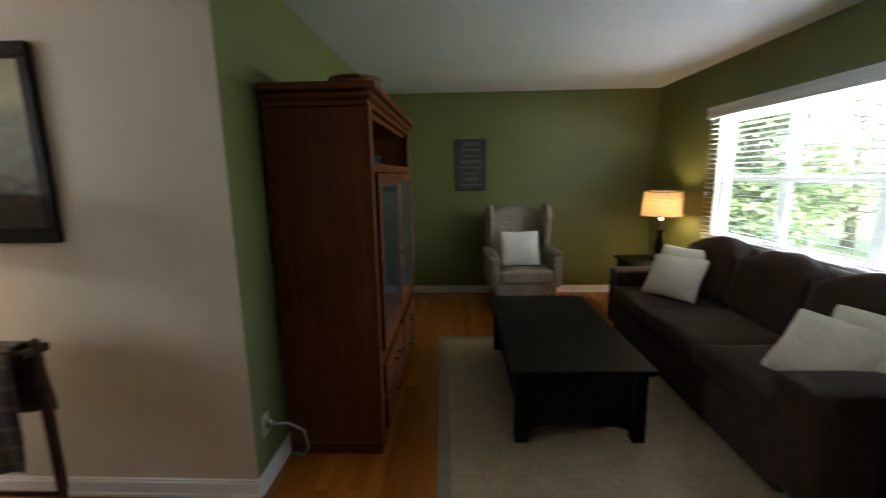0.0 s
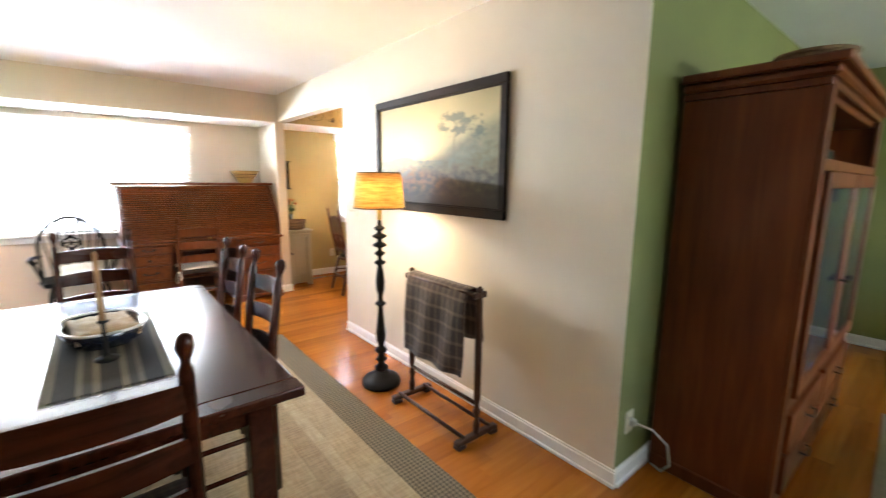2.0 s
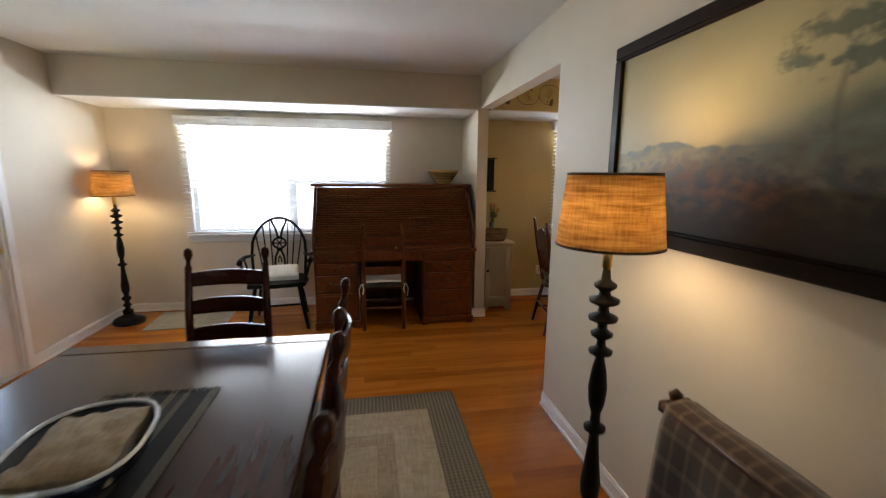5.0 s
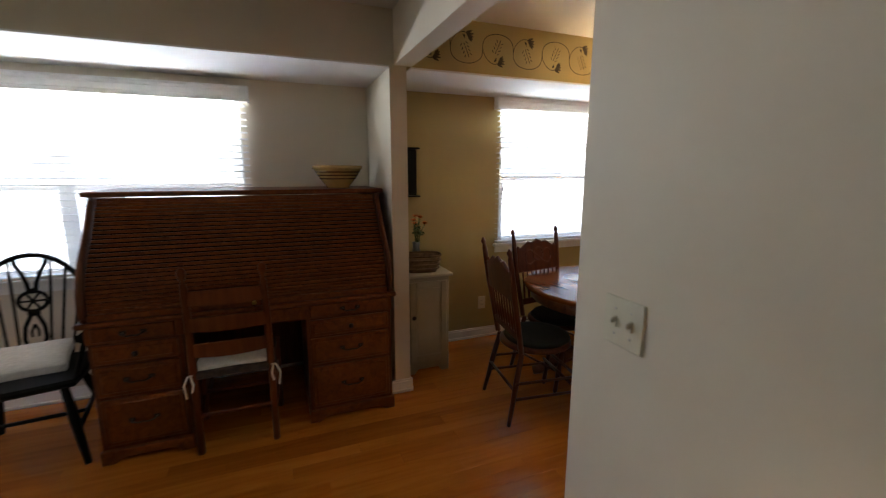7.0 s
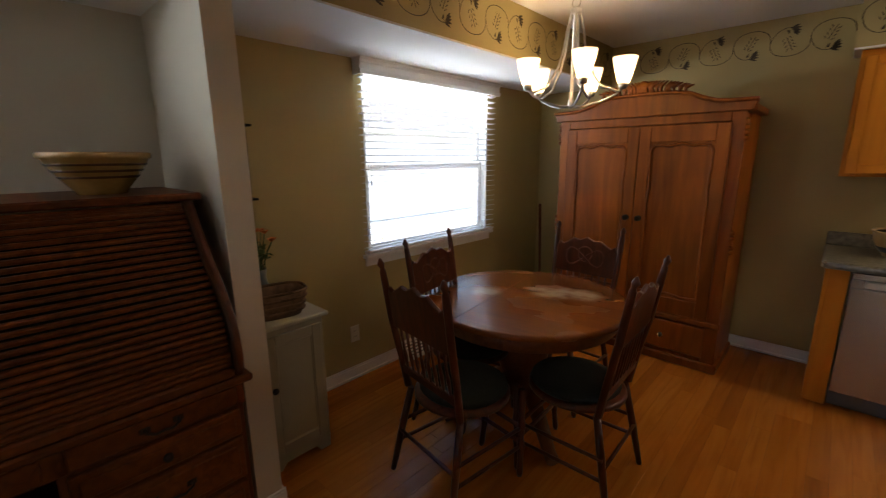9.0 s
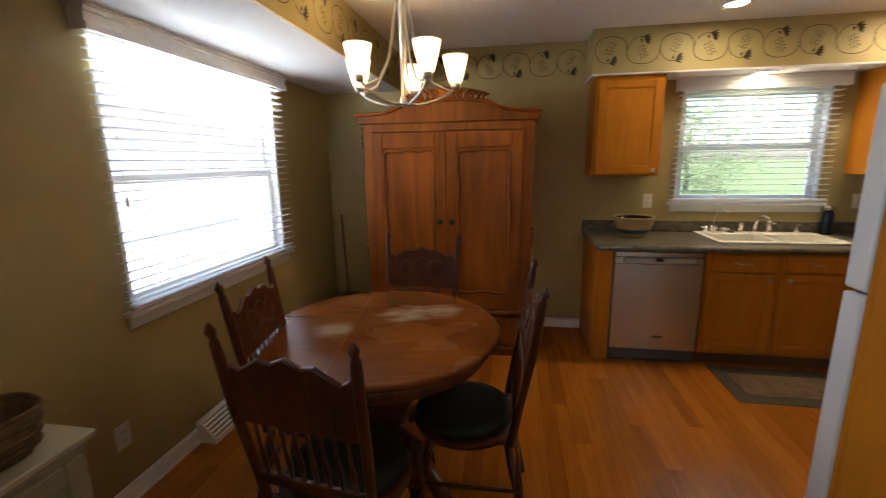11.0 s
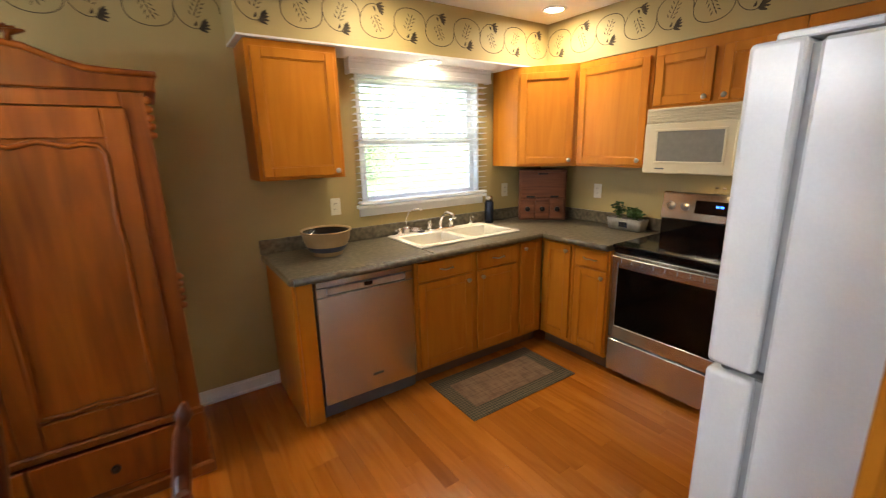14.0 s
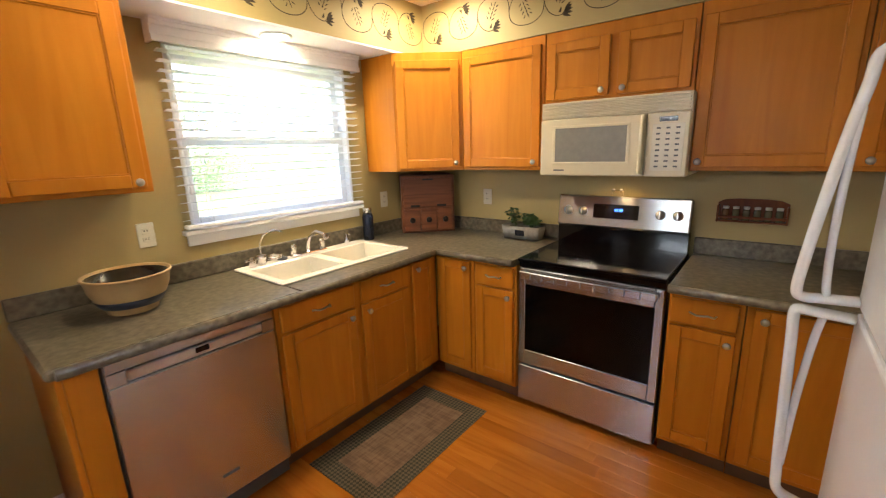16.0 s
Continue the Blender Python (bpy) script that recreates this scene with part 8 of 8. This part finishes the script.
def scroll(bm, cx, cz, flip, step):
    """Half a wave of the vine, a curl that closes the oval and ends in a spray of long leaves, and loose fronds inside."""
    f, hw = (-1 if flip else 1), step / 2
    ribbon(bm, [(cx - hw * math.cos(t), cz + f * 0.098 * math.sin(t) ** 0.7) for t in [math.pi * k / 22 for k in range(23)]], 0.0024)
    curl = [(cx - hw * 0.98 + 0.012 * math.sin(t) + 0.078 * (1 - math.cos(t)), cz - f * 0.088 * math.sin(t)) for t in [radians(108) * k / 14 for k in range(15)]]
    ribbon(bm, curl, 0.0022)
    ex, ez = curl[-1]

    def leaf(x, z, n, w, a):
        bm.faces.new([bm.verts.new((px, 0, pz)) for px, pz in almond(x, z, n, w, a * f)])

    for k in range(5):
        leaf(ex - 0.012 + 0.004 * k, ez + f * (0.002 + 0.004 * k), 0.060 - 0.004 * abs(k - 1), 0.0078, radians(-22 + k * 17))
    for k in range(3):
        leaf(ex - 0.03 + 0.006 * k, ez + f * 0.008, 0.03, 0.0045, radians(58 + k * 14))
    for k in range(4):
        bx, bz = cx - 0.022 + 0.010 * k, cz + f * (-0.028 + 0.022 * k)
        leaf(bx - 0.012, bz + f * 0.006, 0.026, 0.0032, radians(112))
        leaf(bx, bz, 0.030, 0.0034, radians(66))
        leaf(bx + 0.010, bz - f * 0.004, 0.026, 0.0032, radians(28))


def border(length, at, rz, name="stencil_border"):
    """Scrolls in a row along x, on a face that looks to -y."""
    bm = bmesh.new()
    count = round(length / 0.225)
    step = length / count
    off = step / 2
    for k in range(count):
        scroll(bm, off + k * step, 2.300, k % 2 == 1, step)
    ob = new(name, mesh_of(name, bm, M_STENCIL))
    ob.matrix_basis = pose(*at, 0, 0, rz)
    return tagged(ob, "dark brown stencilled scrolls and leaves on khaki wall", "wall border", kind="structure")


border(1.55, (POST_X + 0.02, KITCHEN_N - 0.002, 0), 0)
border(2.25, (-4.31, SOF_N - 0.002, 0), 0)
border(2.85, (SOF_E - 0.002, SOF_N - 0.01, 0), -90)
border(3.2, (POST_X + 0.002, 2.43, 0), 90)

# ---- outdoors ----
M_GRASS = plain("lawn_grass", (0.09, 0.13, 0.035), 0.9, spread=0.3, scale=6.0)
M_SIDING = paint("white_siding_paint", (0.72, 0.72, 0.70), 0.6)
M_ROOF = plain("grey_roof_shingle", (0.17, 0.165, 0.16), 0.9, spread=0.3, scale=12.0)
M_CONCRETE = plain("pale_concrete", (0.55, 0.54, 0.51), 0.85, spread=0.12, scale=4.0)
M_BARK = plain("brown_bark", (0.20, 0.16, 0.11), 0.9, spread=0.3, scale=20.0)
M_FOLIAGE = plain("tree_leaf", (0.10, 0.15, 0.045), 0.55, spread=0.45, scale=3.0)
setting("ground", span(-400, 400, -400, 400, -0.62, -0.42, 0), M_GRASS, "mown green lawn round the house", "ground")
setting("driveway", span(-14.4, -7.2, -30, 30, -0.42, -0.40, 0), M_CONCRETE, "pale concrete driveway beside the house", "driveway")
gar = thing("neighbour_garage", "white sided neighbouring garage with a grey roof", "building", (-17.0, 1.5, -0.42))
part("wall", span(-2.5, 2.5, -7, 16, 0, 2.75, 0), M_SIDING, gar)
for k in range(16):
    part("siding_board", span(2.5, 2.512, -7, 16, 0.08 + k * 0.165, 0.235 + k * 0.165, 0.004), M_SIDING, gar)
part("roof", moved(prism([(-3.0, 0), (3.0, 0), (0, 1.3)], 23.6, 0), 0, 4.5, 2.72), M_ROOF, gar)
part("gutter", span(2.9, 3.02, -7.3, 16.3, 2.66, 2.76, 0.02), M_TRIM, gar)
win = part("window", join(span(2.505, 2.54, 2.0, 2.9, 1.25, 2.05, 0.01)), M_TRIM, gar)
for s in (0, 1):
    part("pane", span(2.535, 2.546, 2.06 + s * 0.42, 2.42 + s * 0.42, 1.31, 1.99, 0), M_SMOKE, win)


def tree(x, y, h, r, seed, label):
    rng = random.Random(seed)
    t = thing("tree", label, "tree", (x, y, -0.42), 0, "trees outside")
    tip = Vector((rng.uniform(-0.4, 0.4), rng.uniform(-0.4, 0.4), h * 0.7))
    part("trunk", tube([(0, 0, 0), (0.05, 0, h * 0.2), tuple(tip * 0.6), tuple(tip)], [0.14, 0.11, 0.07, 0.03], 10), M_BARK, t)
    clumps, limbs = [], []
    for k in range(22):
        a = rng.uniform(0, 6.28)
        p = Vector((r * rng.uniform(0.2, 0.95) * math.cos(a), r * rng.uniform(0.2, 0.95) * math.sin(a), h * rng.uniform(0.12, 0.98)))
        clumps.append(p)
        root = tip * min(1.0, p.z / h * 0.8)
        limbs.append(tube([root, (root + p) / 2 + Vector((0, 0, 0.1)), p], [0.022, 0.013, 0.006], 6))
    part("limbs", join(*limbs), M_BARK, t)
    verts, faces = [], []
    for p in clumps:
        for _ in range(330):
            d = Vector((rng.gauss(0, 0.42), rng.gauss(0, 0.42), rng.gauss(0, 0.34)))
            q, s = p + d * r * 0.5, rng.uniform(0.05, 0.12)
            u = Vector((rng.uniform(-1, 1), rng.uniform(-1, 1), rng.uniform(-1, 1))).normalized()
            v = u.orthogonal().normalized()
            k = len(verts)
            verts += [tuple(q - u * s), tuple(q + v * s * 0.5), tuple(q + u * s), tuple(q - v * s * 0.5)]
            faces.append((k, k + 1, k + 2, k + 3))
    me = bpy.data.meshes.new("crown")
    me.from_pydata(verts, [], faces)
    me.materials.append(M_FOLIAGE)
    ob = new("crown", me)
    ob.parent = t
    return t


tree(-6.4, 30.0, 4.6, 3.6, 1, "leafy green tree on the lawn behind the house")
tree(-0.2, 31.0, 4.8, 3.8, 2, "leafy green tree on the lawn behind the house")
tree(5.6, 30.0, 4.6, 3.6, 3, "leafy green tree on the lawn behind the house")
tree(5.6, 9.6, 4.6, 1.5, 4, "leafy green tree in front of the house")
tree(9.0, 11.0, 5.5, 2.2, 5, "leafy green tree in front of the house")
tree(-22.5, 6.0, 6.5, 3.0, 6, "leafy green tree behind the garage")
tree(-23.0, -2.0, 6.5, 3.0, 7, "leafy green tree behind the garage")

# ---- floor boards ----
def floor_wood(name, per_island):
    m, n, l, b = material(name)
    co, sep, geo = n.new("ShaderNodeTexCoord"), n.new("ShaderNodeMapping"), (n.new("ShaderNodeNewGeometry") if per_island else n.new("ShaderNodeObjectInfo"))
    rnd = geo.outputs["Random Per Island" if per_island else "Random"]
    mul = n.new("ShaderNodeMath")
    mul.operation, mul.inputs[1].default_value = "MULTIPLY", 53.0
    l.new(rnd, mul.inputs[0])
    l.new(mul.outputs[0], sep.inputs["Location"])
    sep.inputs["Scale"].default_value = (1, 0.08, 1)
    l.new(co.outputs["Object"], sep.inputs["Vector"])
    g = n.new("ShaderNodeTexNoise")
    g.inputs["Scale"].default_value, g.inputs["Detail"].default_value, g.inputs["Distortion"].default_value = 22.0, 7.0, 1.1
    l.new(sep.outputs[0], g.inputs["Vector"])
    grain = ramp_node(n, l, g.outputs[0], [(0.3, (0.35, 0.106, 0.010)), (0.5, (0.415, 0.135, 0.015)), (0.72, (0.46, 0.160, 0.021))])
    tone = ramp_node(n, l, rnd, [(0.0, (0.70, 0.64, 0.58)), (0.25, (0.86, 0.83, 0.80)), (0.6, (0.95, 0.94, 0.92)), (1.0, (1.06, 1.08, 1.1))])
    l.new(mixed(n, l, grain.outputs[0], tone.outputs[0], 1.0, "MULTIPLY"), b.inputs["Base Color"])
    scuff = noise_node(n, l, 3.0, 4.0, shift=False)
    rr = n.new("ShaderNodeMapRange")
    rr.inputs[3].default_value, rr.inputs[4].default_value = 0.15, 0.26
    l.new(scuff.outputs[0], rr.inputs[0])
    l.new(rr.outputs[0], b.inputs["Roughness"])
    bump(n, l, b, g.outputs[0], 0.015, 0.001)
    return m


M_FLOOR = floor_wood("oak_board_varnish", False)
M_FLOOR_REST = floor_wood("oak_board_varnish_rest", True)
boards()
